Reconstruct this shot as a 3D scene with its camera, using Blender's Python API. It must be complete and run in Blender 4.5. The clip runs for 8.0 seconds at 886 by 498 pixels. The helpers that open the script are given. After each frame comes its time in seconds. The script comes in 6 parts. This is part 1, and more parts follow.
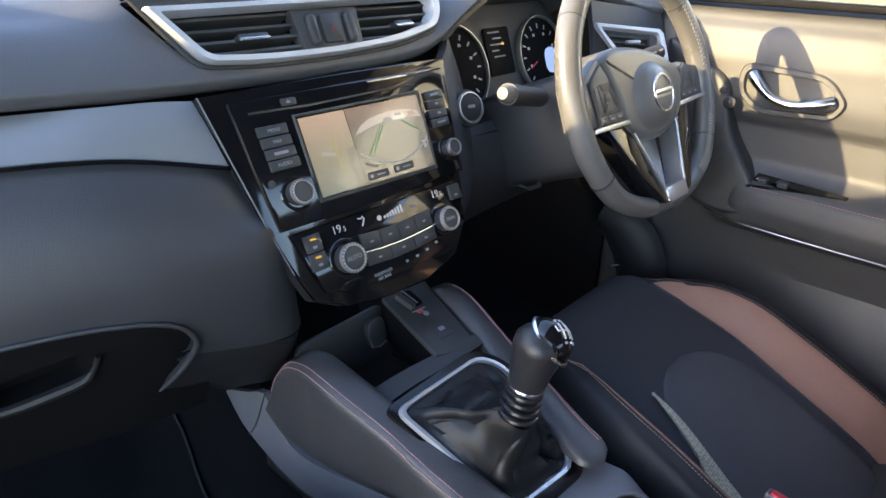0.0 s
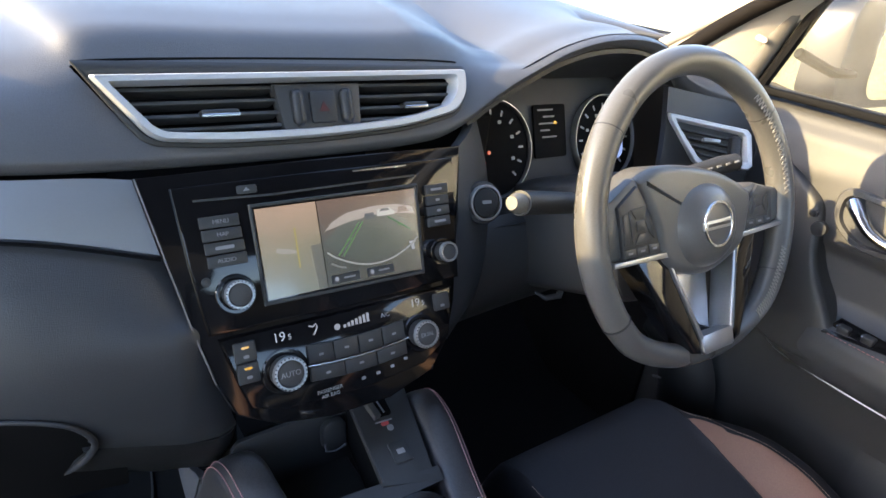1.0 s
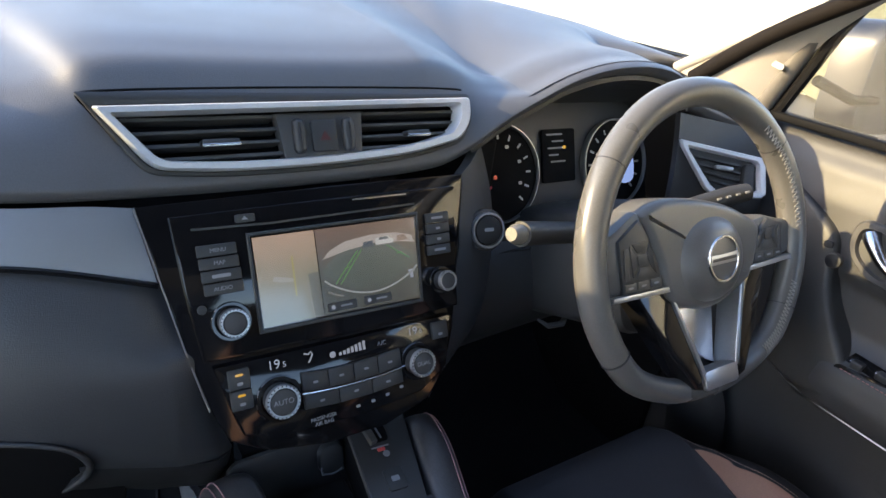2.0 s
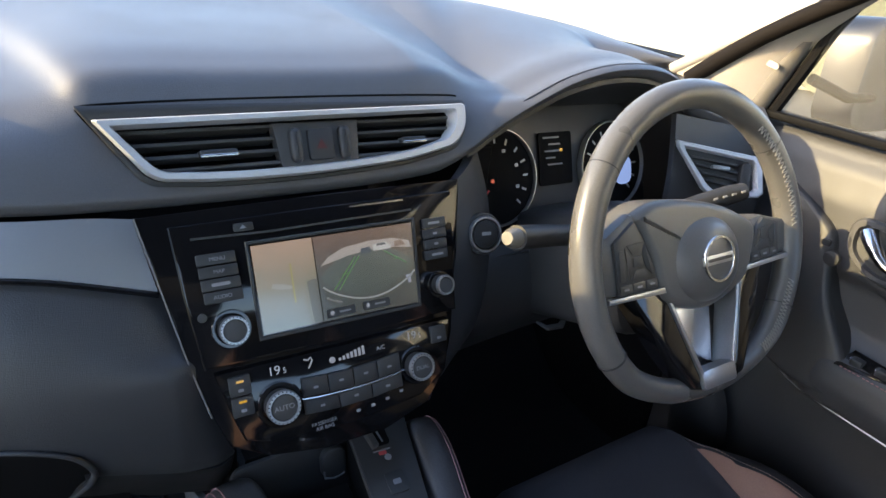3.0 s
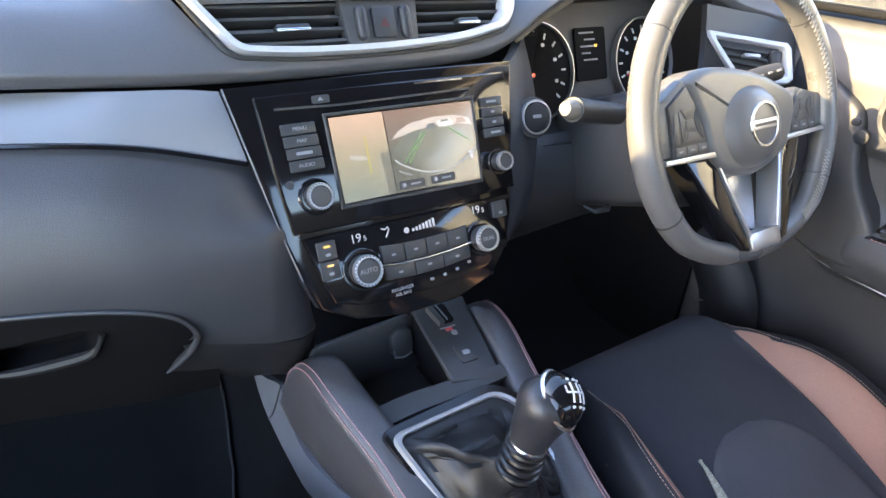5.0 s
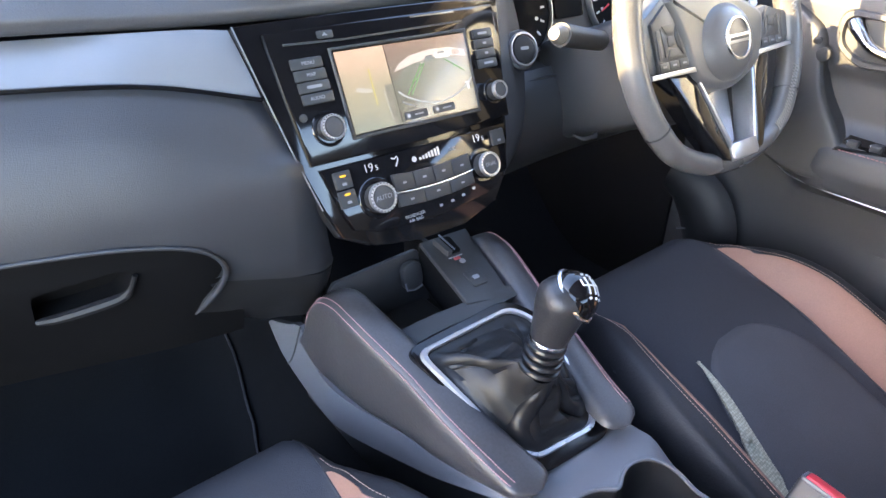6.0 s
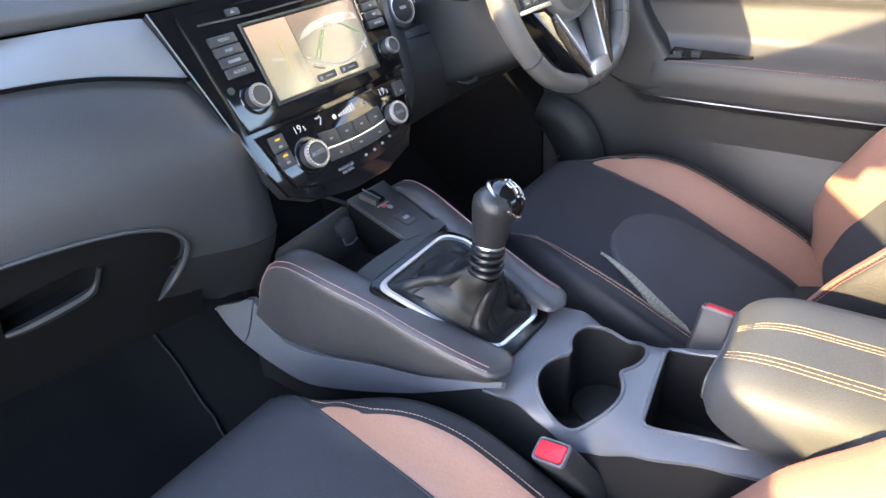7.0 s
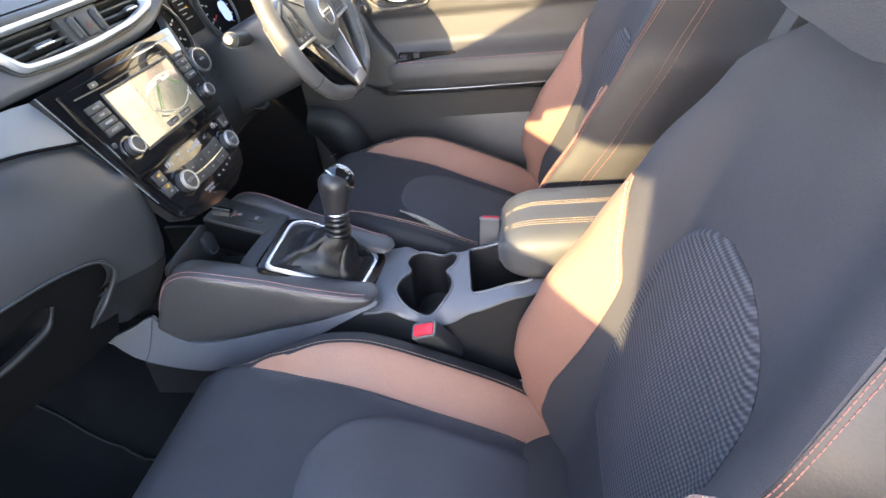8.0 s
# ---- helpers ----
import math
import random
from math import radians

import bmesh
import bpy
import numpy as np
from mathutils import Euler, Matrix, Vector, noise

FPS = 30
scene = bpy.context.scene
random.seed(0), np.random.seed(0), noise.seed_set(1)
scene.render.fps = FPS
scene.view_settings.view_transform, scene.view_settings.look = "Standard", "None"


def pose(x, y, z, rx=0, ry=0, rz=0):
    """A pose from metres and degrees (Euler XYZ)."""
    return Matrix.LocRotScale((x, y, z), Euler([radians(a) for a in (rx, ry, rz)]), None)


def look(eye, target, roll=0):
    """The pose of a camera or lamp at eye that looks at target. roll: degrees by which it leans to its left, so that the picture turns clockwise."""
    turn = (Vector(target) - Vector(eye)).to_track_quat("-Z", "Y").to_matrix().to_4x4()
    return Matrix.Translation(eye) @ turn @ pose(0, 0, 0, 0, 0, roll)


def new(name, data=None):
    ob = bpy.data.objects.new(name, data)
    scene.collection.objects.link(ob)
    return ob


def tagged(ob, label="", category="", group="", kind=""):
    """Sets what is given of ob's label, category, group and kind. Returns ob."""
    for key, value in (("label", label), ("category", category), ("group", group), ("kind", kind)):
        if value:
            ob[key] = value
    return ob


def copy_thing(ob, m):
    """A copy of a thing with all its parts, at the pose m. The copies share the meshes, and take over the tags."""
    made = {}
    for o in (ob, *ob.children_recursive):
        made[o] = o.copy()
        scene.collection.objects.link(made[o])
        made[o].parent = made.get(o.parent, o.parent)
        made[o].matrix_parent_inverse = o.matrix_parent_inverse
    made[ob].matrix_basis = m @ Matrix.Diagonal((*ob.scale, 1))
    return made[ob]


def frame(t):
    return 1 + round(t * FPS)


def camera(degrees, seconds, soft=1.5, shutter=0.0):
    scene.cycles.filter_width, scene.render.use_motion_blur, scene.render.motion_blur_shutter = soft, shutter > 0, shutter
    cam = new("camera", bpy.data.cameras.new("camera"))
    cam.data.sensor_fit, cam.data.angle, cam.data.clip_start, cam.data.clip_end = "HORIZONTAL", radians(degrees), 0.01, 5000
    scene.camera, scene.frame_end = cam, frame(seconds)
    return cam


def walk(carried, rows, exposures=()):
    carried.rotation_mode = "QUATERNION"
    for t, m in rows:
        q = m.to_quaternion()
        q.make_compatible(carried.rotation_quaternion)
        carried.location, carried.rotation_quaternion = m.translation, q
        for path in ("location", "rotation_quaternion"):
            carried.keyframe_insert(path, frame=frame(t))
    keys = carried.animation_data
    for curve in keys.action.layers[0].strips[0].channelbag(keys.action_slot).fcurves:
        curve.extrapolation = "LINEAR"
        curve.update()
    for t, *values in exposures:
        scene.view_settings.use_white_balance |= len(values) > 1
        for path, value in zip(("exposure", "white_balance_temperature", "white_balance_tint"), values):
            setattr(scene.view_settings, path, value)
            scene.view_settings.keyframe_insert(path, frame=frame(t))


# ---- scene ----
cam = camera(72.2, 8.0)
METRES, TILT, LEAN, TURN = 0.9, -26.6, -1.32, -46.69
EYE = (-0.42, -0.339, 0.822)
ROWS = [
    (0.0, 0.0, 0.0, 0.0, 0.0, 0.0, -0.0),
    (0.5, 0.0573, 0.0747, 0.0707, 5.52, -0.11, -6.26),
    (1.0, 0.1133, 0.1144, 0.1387, 8.54, 0.07, -10.36),
    (1.5, 0.1278, 0.1212, 0.1623, 10.24, 0.09, -12.18),
    (3.0, 0.1432, 0.1128, 0.1752, 11.14, 0.27, -10.85),
    (3.5, 0.1316, 0.1093, 0.1578, 11.2, -0.04, -10.55),
    (4.0, 0.1101, 0.101, 0.1231, 11.2, -0.78, -9.98),
    (4.5, 0.0983, 0.0841, 0.0886, 11.05, -1.99, -9.04),
    (6.0, 0.0569, 0.0186, -0.0108, 7.65, -4.45, -3.39),
    (6.5, 0.029, -0.0207, -0.0476, 3.03, -4.78, 1.22),
    (7.0, -0.021, -0.0782, -0.0753, -5.0, -5.68, 8.2),
    (7.5, -0.1122, -0.206, -0.0937, -16.96, -7.91, 16.33),
    (8.0, -0.2459, -0.3514, -0.087, -30.43, -11.26, 22.07),
]
BASE = pose(*EYE, TILT, LEAN, TURN)
walk(cam, [(t, BASE @ pose(METRES * x, METRES * y, METRES * z, 90 + pitch, roll, yaw)) for t, x, y, z, yaw, pitch, roll in ROWS],
     exposures=[(0.0, 3.30, 6380, 15), (0.5, 3.32, 6380, 15), (1.0, 3.12, 6420, 15), (1.6, 2.85, 6400, 15), (3.0, 2.7, 6350, 14), (3.5, 2.7, 6350, 14), (4.0, 2.96, 6380, 14), (4.6, 3.70, 6400, 15), (6.0, 4.32, 6500, 18), (7.0, 4.16, 6550, 17), (8.0, 3.97, 6650, 16)])

# ---- light ----
SUN_FROM = Vector((-1.0, 0.42, 0.36)).normalized()
world = bpy.data.worlds.new("sky")
scene.world = world
world.use_nodes = True
wn = world.node_tree.nodes
sky = wn.new("ShaderNodeTexSky")
sky.sky_type, sky.sun_disc = "NISHITA", False
sky.sun_elevation = math.asin(SUN_FROM.z)
sky.sun_rotation = math.atan2(SUN_FROM.x, SUN_FROM.y)
world.node_tree.links.new(sky.outputs[0], wn["Background"].inputs[0])
wn["Background"].inputs[1].default_value = 0.15
sun = new("sun", bpy.data.lights.new("sun", "SUN"))
sun.data.energy, sun.data.angle, sun.data.color = 1.95, radians(0.5), (1.0, 0.78, 0.39)
sun.matrix_world = look(SUN_FROM * 10, (0, 0, 0))


# ---- materials ----
def material(name, colour, rough=0.5, metal=0.0, grain=0.0, scale=400.0, vary=0.12, weave=0.0, coat=0.0, spec=0.5, blotch=9.0, pits=0.0):
    """A procedural surface: two scales of colour variation, a fine relief, and uneven gloss."""
    m = bpy.data.materials.new(name)
    m.use_nodes = True
    n, l = m.node_tree.nodes, m.node_tree.links
    b = n["Principled BSDF"]
    co = n.new("ShaderNodeTexCoord")
    big = n.new("ShaderNodeTexNoise")
    big.inputs["Scale"].default_value, big.inputs["Detail"].default_value = blotch, 4
    fine = n.new("ShaderNodeTexNoise")
    fine.inputs["Scale"].default_value, fine.inputs["Detail"].default_value = scale, 3
    for t in (big, fine):
        l.new(co.outputs["Object"], t.inputs["Vector"])
    add = n.new("ShaderNodeMath")
    add.operation = "ADD"
    l.new(big.outputs["Fac"], add.inputs[0])
    l.new(fine.outputs["Fac"], add.inputs[1])
    ramp = n.new("ShaderNodeMapRange")
    ramp.inputs[1].default_value, ramp.inputs[2].default_value = 0.7, 1.3
    ramp.inputs[3].default_value, ramp.inputs[4].default_value = 1 - vary, 1 + vary
    l.new(add.outputs[0], ramp.inputs[0])
    mul = n.new("ShaderNodeVectorMath")
    mul.operation = "SCALE"
    mul.inputs[0].default_value = colour
    l.new(ramp.outputs[0], mul.inputs["Scale"])
    l.new(mul.outputs[0], b.inputs["Base Color"])
    rr = n.new("ShaderNodeMapRange")
    rr.inputs[1].default_value, rr.inputs[2].default_value = 0.3, 0.7
    rr.inputs[3].default_value, rr.inputs[4].default_value = rough * 0.88, min(1, rough * 1.12)
    l.new(big.outputs["Fac"], rr.inputs[0])
    l.new(rr.outputs[0], b.inputs["Roughness"])
    b.inputs["Metallic"].default_value = metal
    b.inputs["Specular IOR Level"].default_value = spec
    b.inputs["Coat Weight"].default_value = coat
    b.inputs["Coat Roughness"].default_value = 0.05
    if grain or weave:
        bump = n.new("ShaderNodeBump")
        bump.inputs["Distance"].default_value = 0.0006
        bump.inputs["Strength"].default_value = max(grain, weave)
        if weave:
            v = n.new("ShaderNodeTexVoronoi")
            v.inputs["Scale"].default_value = scale
            l.new(co.outputs["Object"], v.inputs["Vector"])
            l.new(v.outputs["Distance"], bump.inputs["Height"])
            if pits:
                v.inputs["Randomness"].default_value = 0.25
                pr = n.new("ShaderNodeMapRange")
                pr.inputs[1].default_value, pr.inputs[2].default_value = 0.25, 0.60
                pr.inputs[3].default_value, pr.inputs[4].default_value = 1.0 + pits, 1.0 - 0.45 * pits
                l.new(v.outputs["Distance"], pr.inputs[0])
                m2 = n.new("ShaderNodeVectorMath")
                m2.operation = "SCALE"
                l.new(mul.outputs[0], m2.inputs[0])
                l.new(pr.outputs[0], m2.inputs["Scale"])
                l.new(m2.outputs[0], b.inputs["Base Color"])
        else:
            l.new(fine.outputs["Fac"], bump.inputs["Height"])
        l.new(bump.outputs[0], b.inputs["Normal"])
    return m


def glowing(name, colour, strength):
    m = bpy.data.materials.new(name)
    m.use_nodes = True
    b = m.node_tree.nodes["Principled BSDF"]
    b.inputs["Base Color"].default_value = (*[c * 0.12 for c in colour], 1)
    b.inputs["Emission Color"].default_value = (*colour, 1)
    b.inputs["Emission Strength"].default_value = strength
    b.inputs["Roughness"].default_value = 0.12
    return m


# Lit copy of the SOFT plastic: sky light on the dash top is painted in.
SOFT_LIT = material("soft_plastic_lit", (0.086, 0.088, 0.097), 0.42, grain=0.5, scale=900, vary=0.10)
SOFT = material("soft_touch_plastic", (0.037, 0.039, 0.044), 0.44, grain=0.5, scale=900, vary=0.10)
# Black trim; for the glovebox and footwell, deep shade is put into this colour.
DARKTRIM = material("black_trim_with_shade", (0.005, 0.005, 0.0056), 0.7, grain=0.4, scale=1000, vary=0.15, spec=0.09)
BLOCK = material("dull_black_plastic", (0.016, 0.0165, 0.018), 0.5, grain=0.4, scale=1100, vary=0.12, spec=0.3)
HARD = material("hard_black_plastic", (0.030, 0.0305, 0.032), 0.45, grain=0.3, scale=1200, vary=0.12)
SATIN = material("satin_grey_panel", (0.21, 0.22, 0.24), 0.44, metal=0.3, grain=0.1, scale=1500, vary=0.05)
GLOSS = material("piano_black", (0.006, 0.006, 0.007), 0.07, scale=60, vary=0.3, coat=0.05)
CHROME = material("satin_chrome", (0.60, 0.62, 0.66), 0.24, metal=1.0, vary=0.04)
VENTSILVER = material("vent_silver_paint", (0.58, 0.60, 0.64), 0.38, metal=0.35, vary=0.05)
SILVER = material("silver_trim", (0.42, 0.43, 0.45), 0.32, metal=0.8, vary=0.05)
LEATHER = material("black_leather", (0.048, 0.046, 0.049), 0.38, grain=0.6, scale=350, vary=0.15)
SEATSIDE = material("matt_black_leatherette", (0.018, 0.0175, 0.020), 0.52, grain=0.5, scale=400, vary=0.15, spec=0.3)
RUST = material("rust_thread", (0.26, 0.095, 0.08), 0.7, scale=2000, vary=0.2)
WHEELSKIN = material("smooth_grey_leather", (0.098, 0.097, 0.096), 0.34, grain=0.30, scale=700, vary=0.10)
RIMSKIN = material("polished_rim_leather", (0.100, 0.098, 0.096), 0.30, grain=0.25, scale=700, vary=0.12)
FABRIC = material("black_knit_fabric", (0.041, 0.042, 0.049), 0.85, weave=0.5, scale=900, vary=0.18, spec=0.2)
INSERT = material("charcoal_seat_fabric", (0.064, 0.065, 0.073), 0.85, weave=0.5, scale=900, vary=0.18, spec=0.2)
BROWN = material("brown_leatherette", (0.225, 0.122, 0.092), 0.55, grain=0.4, scale=500, vary=0.10, spec=0.35)
STITCH = material("pale_thread", (0.36, 0.25, 0.20), 0.7, scale=2000, vary=0.2)
WHITE_THREAD = material("grey_thread", (0.30, 0.285, 0.26), 0.7, scale=2000, vary=0.2)
CARPET = material("black_carpet", (0.0075, 0.0078, 0.0088), 0.95, weave=0.9, scale=700, vary=0.35, spec=0.1)
GREYPLASTIC = material("grey_console_plastic", (0.125, 0.130, 0.145), 0.40, grain=0.35, scale=1100, vary=0.08)
ARMSKIN = material("charcoal_armrest_skin", (0.054, 0.057, 0.061), 0.55, grain=0.5, scale=600, vary=0.10)
BEIGE = material("beige_trim_plastic", (0.33, 0.30, 0.26), 0.7, grain=0.4, scale=900, vary=0.06)
LINING = material("dark_roof_lining", (0.11, 0.11, 0.112), 0.9, grain=0.5, scale=500, vary=0.08)
DOORSKIN = material("door_trim_plastic", (0.047, 0.047, 0.049), 0.5, grain=0.5, scale=800, vary=0.10)
RED = material("red_button_plastic", (0.62, 0.03, 0.05), 0.4, vary=0.05)
ASPHALT = material("grey_tarmac", (0.055, 0.054, 0.052), 0.9, grain=0.6, scale=60, vary=0.25, blotch=0.8)
PAINT = material("pale_render", (0.46, 0.46, 0.40), 0.8, scale=30, vary=0.08, blotch=0.5)
CARPAINT = material("dark_car_paint", (0.016, 0.019, 0.026), 0.4, scale=300, vary=0.1, coat=0.25)
MIRROR = material("mirror_glass", (0.9, 0.9, 0.9), 0.02, metal=1.0, vary=0.01)
LIT = glowing("lit_white_legend", (0.85, 0.9, 1.0), 0.031)
LEGEND = material("printed_grey_legend", (0.22, 0.225, 0.24), 0.5, vary=0.03)
AMBER = glowing("amber_lamp", (1.0, 0.55, 0.05), 0.07)
WHITE_MARK = material("white_print", (0.50, 0.50, 0.50), 0.4, vary=0.03)
REDLAMP = glowing("red_lamp", (1.0, 0.08, 0.05), 0.04)


# ---- builders ----
def empty(name, x=0, y=0, z=0):
    ob = new(name)
    ob.matrix_basis = Matrix.Translation((x, y, z))
    ob.empty_display_size = 0.05
    return ob


def part(name, bm, mat, parent=None, label="", smooth=True, angle=40):
    """Links a bmesh, given in world metres, as one mesh object under a thing or a part."""
    me = bpy.data.meshes.new(name)
    bmesh.ops.recalc_face_normals(bm, faces=bm.faces)
    for f in bm.faces:
        f.smooth = smooth
    if smooth:
        for e in bm.edges:
            if len(e.link_faces) == 2 and e.calc_face_angle(0) > radians(angle):
                e.smooth = False
    bm.to_mesh(me)
    bm.free()
    me.materials.append(mat)
    ob = new(name, me)
    if parent is not None:
        ob.parent = parent
        up = parent
        inv = Matrix.Identity(4)
        chain = []
        while up is not None:
            chain.append(up)
            up = up.parent
        m = Matrix.Identity(4)
        for o in reversed(chain):
            m = m @ o.matrix_parent_inverse @ o.matrix_basis
        ob.matrix_parent_inverse = m.inverted()
    if label:
        ob["label"] = label
    return ob


def lerp_table(table, x):
    """A smooth curve through a short table of (x, values...)."""
    if x <= table[0][0]:
        return table[0][1:]
    for a, b in zip(table, table[1:]):
        if x <= b[0]:
            k = (x - a[0]) / (b[0] - a[0])
            k = k * k * (3 - 2 * k) * 0.5 + k * 0.5
            return tuple(p + (q - p) * k for p, q in zip(a[1:], b[1:]))
    return table[-1][1:]


def smooth_table(table, x):
    """A cubic through a short table of (x, values...), with no kinks at its rows."""
    n = len(table)
    x = min(max(x, table[0][0]), table[-1][0])
    i = next(j for j in range(n - 1) if x <= table[j + 1][0])
    a, b = table[i], table[i + 1]
    w = b[0] - a[0]
    t = (x - a[0]) / w
    p, q = table[max(i - 1, 0)], table[min(i + 2, n - 1)]
    out = []
    for c in range(1, len(a)):
        m0 = (b[c] - p[c]) / (b[0] - p[0]) * w
        m1 = (q[c] - a[c]) / (q[0] - a[0]) * w
        out.append((2 * t ** 3 - 3 * t ** 2 + 1) * a[c] + (t ** 3 - 2 * t ** 2 + t) * m0 + (3 * t ** 2 - 2 * t ** 3) * b[c] + (t ** 3 - t ** 2) * m1)
    return out


def spline(pts, k):
    """Catmull-Rom through points, k from 0 to 1."""
    n = len(pts) - 1
    s = min(max(k, 0), 1) * n
    i = min(int(s), n - 1)
    t = s - i
    p = [Vector(pts[min(max(i + j, 0), n)]) for j in (-1, 0, 1, 2)]
    return 0.5 * ((2 * p[1]) + (p[2] - p[0]) * t + (2 * p[0] - 5 * p[1] + 4 * p[2] - p[3]) * t * t + (3 * p[1] - p[0] - 3 * p[2] + p[3]) * t ** 3)


def curve_points(pts, n, closed=False):
    if closed:
        m = len(pts)
        out = []
        for i in range(n):
            s = i * m / n
            j, t = int(s), s - int(s)
            p = [Vector(pts[(j + d) % m]) for d in (-1, 0, 1, 2)]
            out.append(0.5 * ((2 * p[1]) + (p[2] - p[0]) * t + (2 * p[0] - 5 * p[1] + 4 * p[2] - p[3]) * t * t + (3 * p[1] - p[0] - 3 * p[2] + p[3]) * t ** 3))
        return out
    return [spline(pts, i / (n - 1)) for i in range(n)]


def sheet(fn, u0, u1, v0, v1, nu, nv, thick, flip=False, bm=None):
    """A closed shell whose outer face is fn(u, v), thick metres deep."""
    bm = bm or bmesh.new()
    us = [u0 + (u1 - u0) * i / nu for i in range(nu + 1)]
    vs = [v0 + (v1 - v0) * j / nv for j in range(nv + 1)]
    p = [[Vector(fn(u, v)) for v in vs] for u in us]
    top = [[bm.verts.new(q) for q in r] for r in p]
    low = []
    for i in range(nu + 1):
        r = []
        for j in range(nv + 1):
            du = p[min(i + 1, nu)][j] - p[max(i - 1, 0)][j]
            dv = p[i][min(j + 1, nv)] - p[i][max(j - 1, 0)]
            n = du.cross(dv)
            n = n.normalized() if n.length > 1e-12 else Vector((0, 0, 1))
            r.append(bm.verts.new(p[i][j] - n * (-thick if flip else thick)))
        low.append(r)
    for i in range(nu):
        for j in range(nv):
            bm.faces.new((top[i][j], top[i + 1][j], top[i + 1][j + 1], top[i][j + 1]))
            bm.faces.new((low[i][j], low[i][j + 1], low[i + 1][j + 1], low[i + 1][j]))
    for i in range(nu):
        for j in (0, nv):
            bm.faces.new((top[i][j], low[i][j], low[i + 1][j], top[i + 1][j]))
    for j in range(nv):
        for i in (0, nu):
            bm.faces.new((top[i][j], low[i][j], low[i][j + 1], top[i][j + 1]))
    return bm


def tube(pts, radius, sides=10, closed=False, bm=None, flat=1.0, up=(0, 0, 1)):
    """A round bar along points; radius is a number or a function of 0..1; flat squeezes it along 'up'."""
    bm = bm or bmesh.new()
    pts = [Vector(p) for p in pts]
    n = len(pts)
    rings = []
    for i, p in enumerate(pts):
        a, b = (pts[i - 1], pts[(i + 1) % n]) if closed else (pts[max(i - 1, 0)], pts[min(i + 1, n - 1)])
        d = (b - a).normalized()
        w = Vector(up)
        s = d.cross(w)
        if s.length < 0.05:
            s = d.cross(Vector((0, 1, 0.3)))
        s.normalize()
        w = s.cross(d).normalized()
        r = radius(i / max(1, n - 1)) if callable(radius) else radius
        rings.append([bm.verts.new(p + s * math.cos(k * math.tau / sides) * r + w * math.sin(k * math.tau / sides) * r * flat) for k in range(sides)])
    for i in range(n if closed else n - 1):
        a, b = rings[i], rings[(i + 1) % n]
        for k in range(sides):
            bm.faces.new((a[k], a[(k + 1) % sides], b[(k + 1) % sides], b[k]))
    if not closed:
        bm.faces.new(rings[0])
        bm.faces.new(rings[-1])
    return bm


def prism(outline, depth, m, bevel=0.0, bm=None, segs=2):
    """An outline (u, v) extruded depth towards +w in the frame m, with its front edge rounded."""
    bm = bm or bmesh.new()
    c = Vector((sum(p[0] for p in outline) / len(outline), sum(p[1] for p in outline) / len(outline)))
    n = len(outline)
    pts = [Vector(p) for p in outline]
    area = sum(pts[i].x * pts[(i + 1) % n].y - pts[(i + 1) % n].x * pts[i].y for i in range(n))
    sign = 1 if area > 0 else -1
    nor = []
    for i in range(n):
        e1, e2 = (pts[i] - pts[i - 1]), (pts[(i + 1) % n] - pts[i])
        n1, n2 = Vector((e1.y, -e1.x)).normalized(), Vector((e2.y, -e2.x)).normalized()
        k = n1 + n2
        k = k / max(0.5, k.dot(n1)) if k.length > 1e-6 else n1
        nor.append(k * sign)
    levels = [(0.0, 0.0)]
    if bevel:
        for s in range(segs + 1):
            a = s / segs * math.pi / 2
            levels.append((bevel * (1 - math.cos(a)), depth - bevel + bevel * math.sin(a)))
    else:
        levels.append((0.0, depth))
    rings = []
    for inset, w in levels:
        rings.append([bm.verts.new(m @ Vector((pts[i].x - nor[i].x * inset, pts[i].y - nor[i].y * inset, w))) for i in range(n)])
    for a, b in zip(rings, rings[1:]):
        for i in range(n):
            bm.faces.new((a[i], a[(i + 1) % n], b[(i + 1) % n], b[i]))
    bm.faces.new(rings[0])
    bm.faces.new(rings[-1])
    return bm


def ring_prism(outer, inner, depth, m, bm=None, bevel=0.0015):
    """A frame between two outlines with the same number of points."""
    bm = bm or bmesh.new()
    n = len(outer)

    def ring(pts, w, k=0.0, other=None):
        return [bm.verts.new(m @ Vector((p[0] + (q[0] - p[0]) * k, p[1] + (q[1] - p[1]) * k, w))) for p, q in zip(pts, other or pts)]
    loops = [ring(outer, 0), ring(outer, depth - bevel), ring(outer, depth, 0.2, inner), ring(inner, depth, 0.2, outer), ring(inner, depth - bevel * 2), ring(inner, -0.004)]
    loops.append(loops[0])
    for a, b in zip(loops, loops[1:]):
        for i in range(n):
            bm.faces.new((a[i], a[(i + 1) % n], b[(i + 1) % n], b[i]))
    return bm


def rounded(w, h, r, n=5, cx=0.0, cy=0.0):
    """A rounded rectangle's outline about (cx, cy)."""
    out = []
    for sx, sy, a0 in ((1, 1, 0), (-1, 1, 90), (-1, -1, 180), (1, -1, 270)):
        for i in range(n):
            a = radians(a0 + 90 * i / (n - 1))
            out.append((cx + sx * (w / 2 - r) + r * math.cos(a), cy + sy * (h / 2 - r) + r * math.sin(a)))
    return out


def circle(r, n=28, cx=0.0, cy=0.0):
    return [(cx + r * math.cos(i * math.tau / n), cy + r * math.sin(i * math.tau / n)) for i in range(n)]


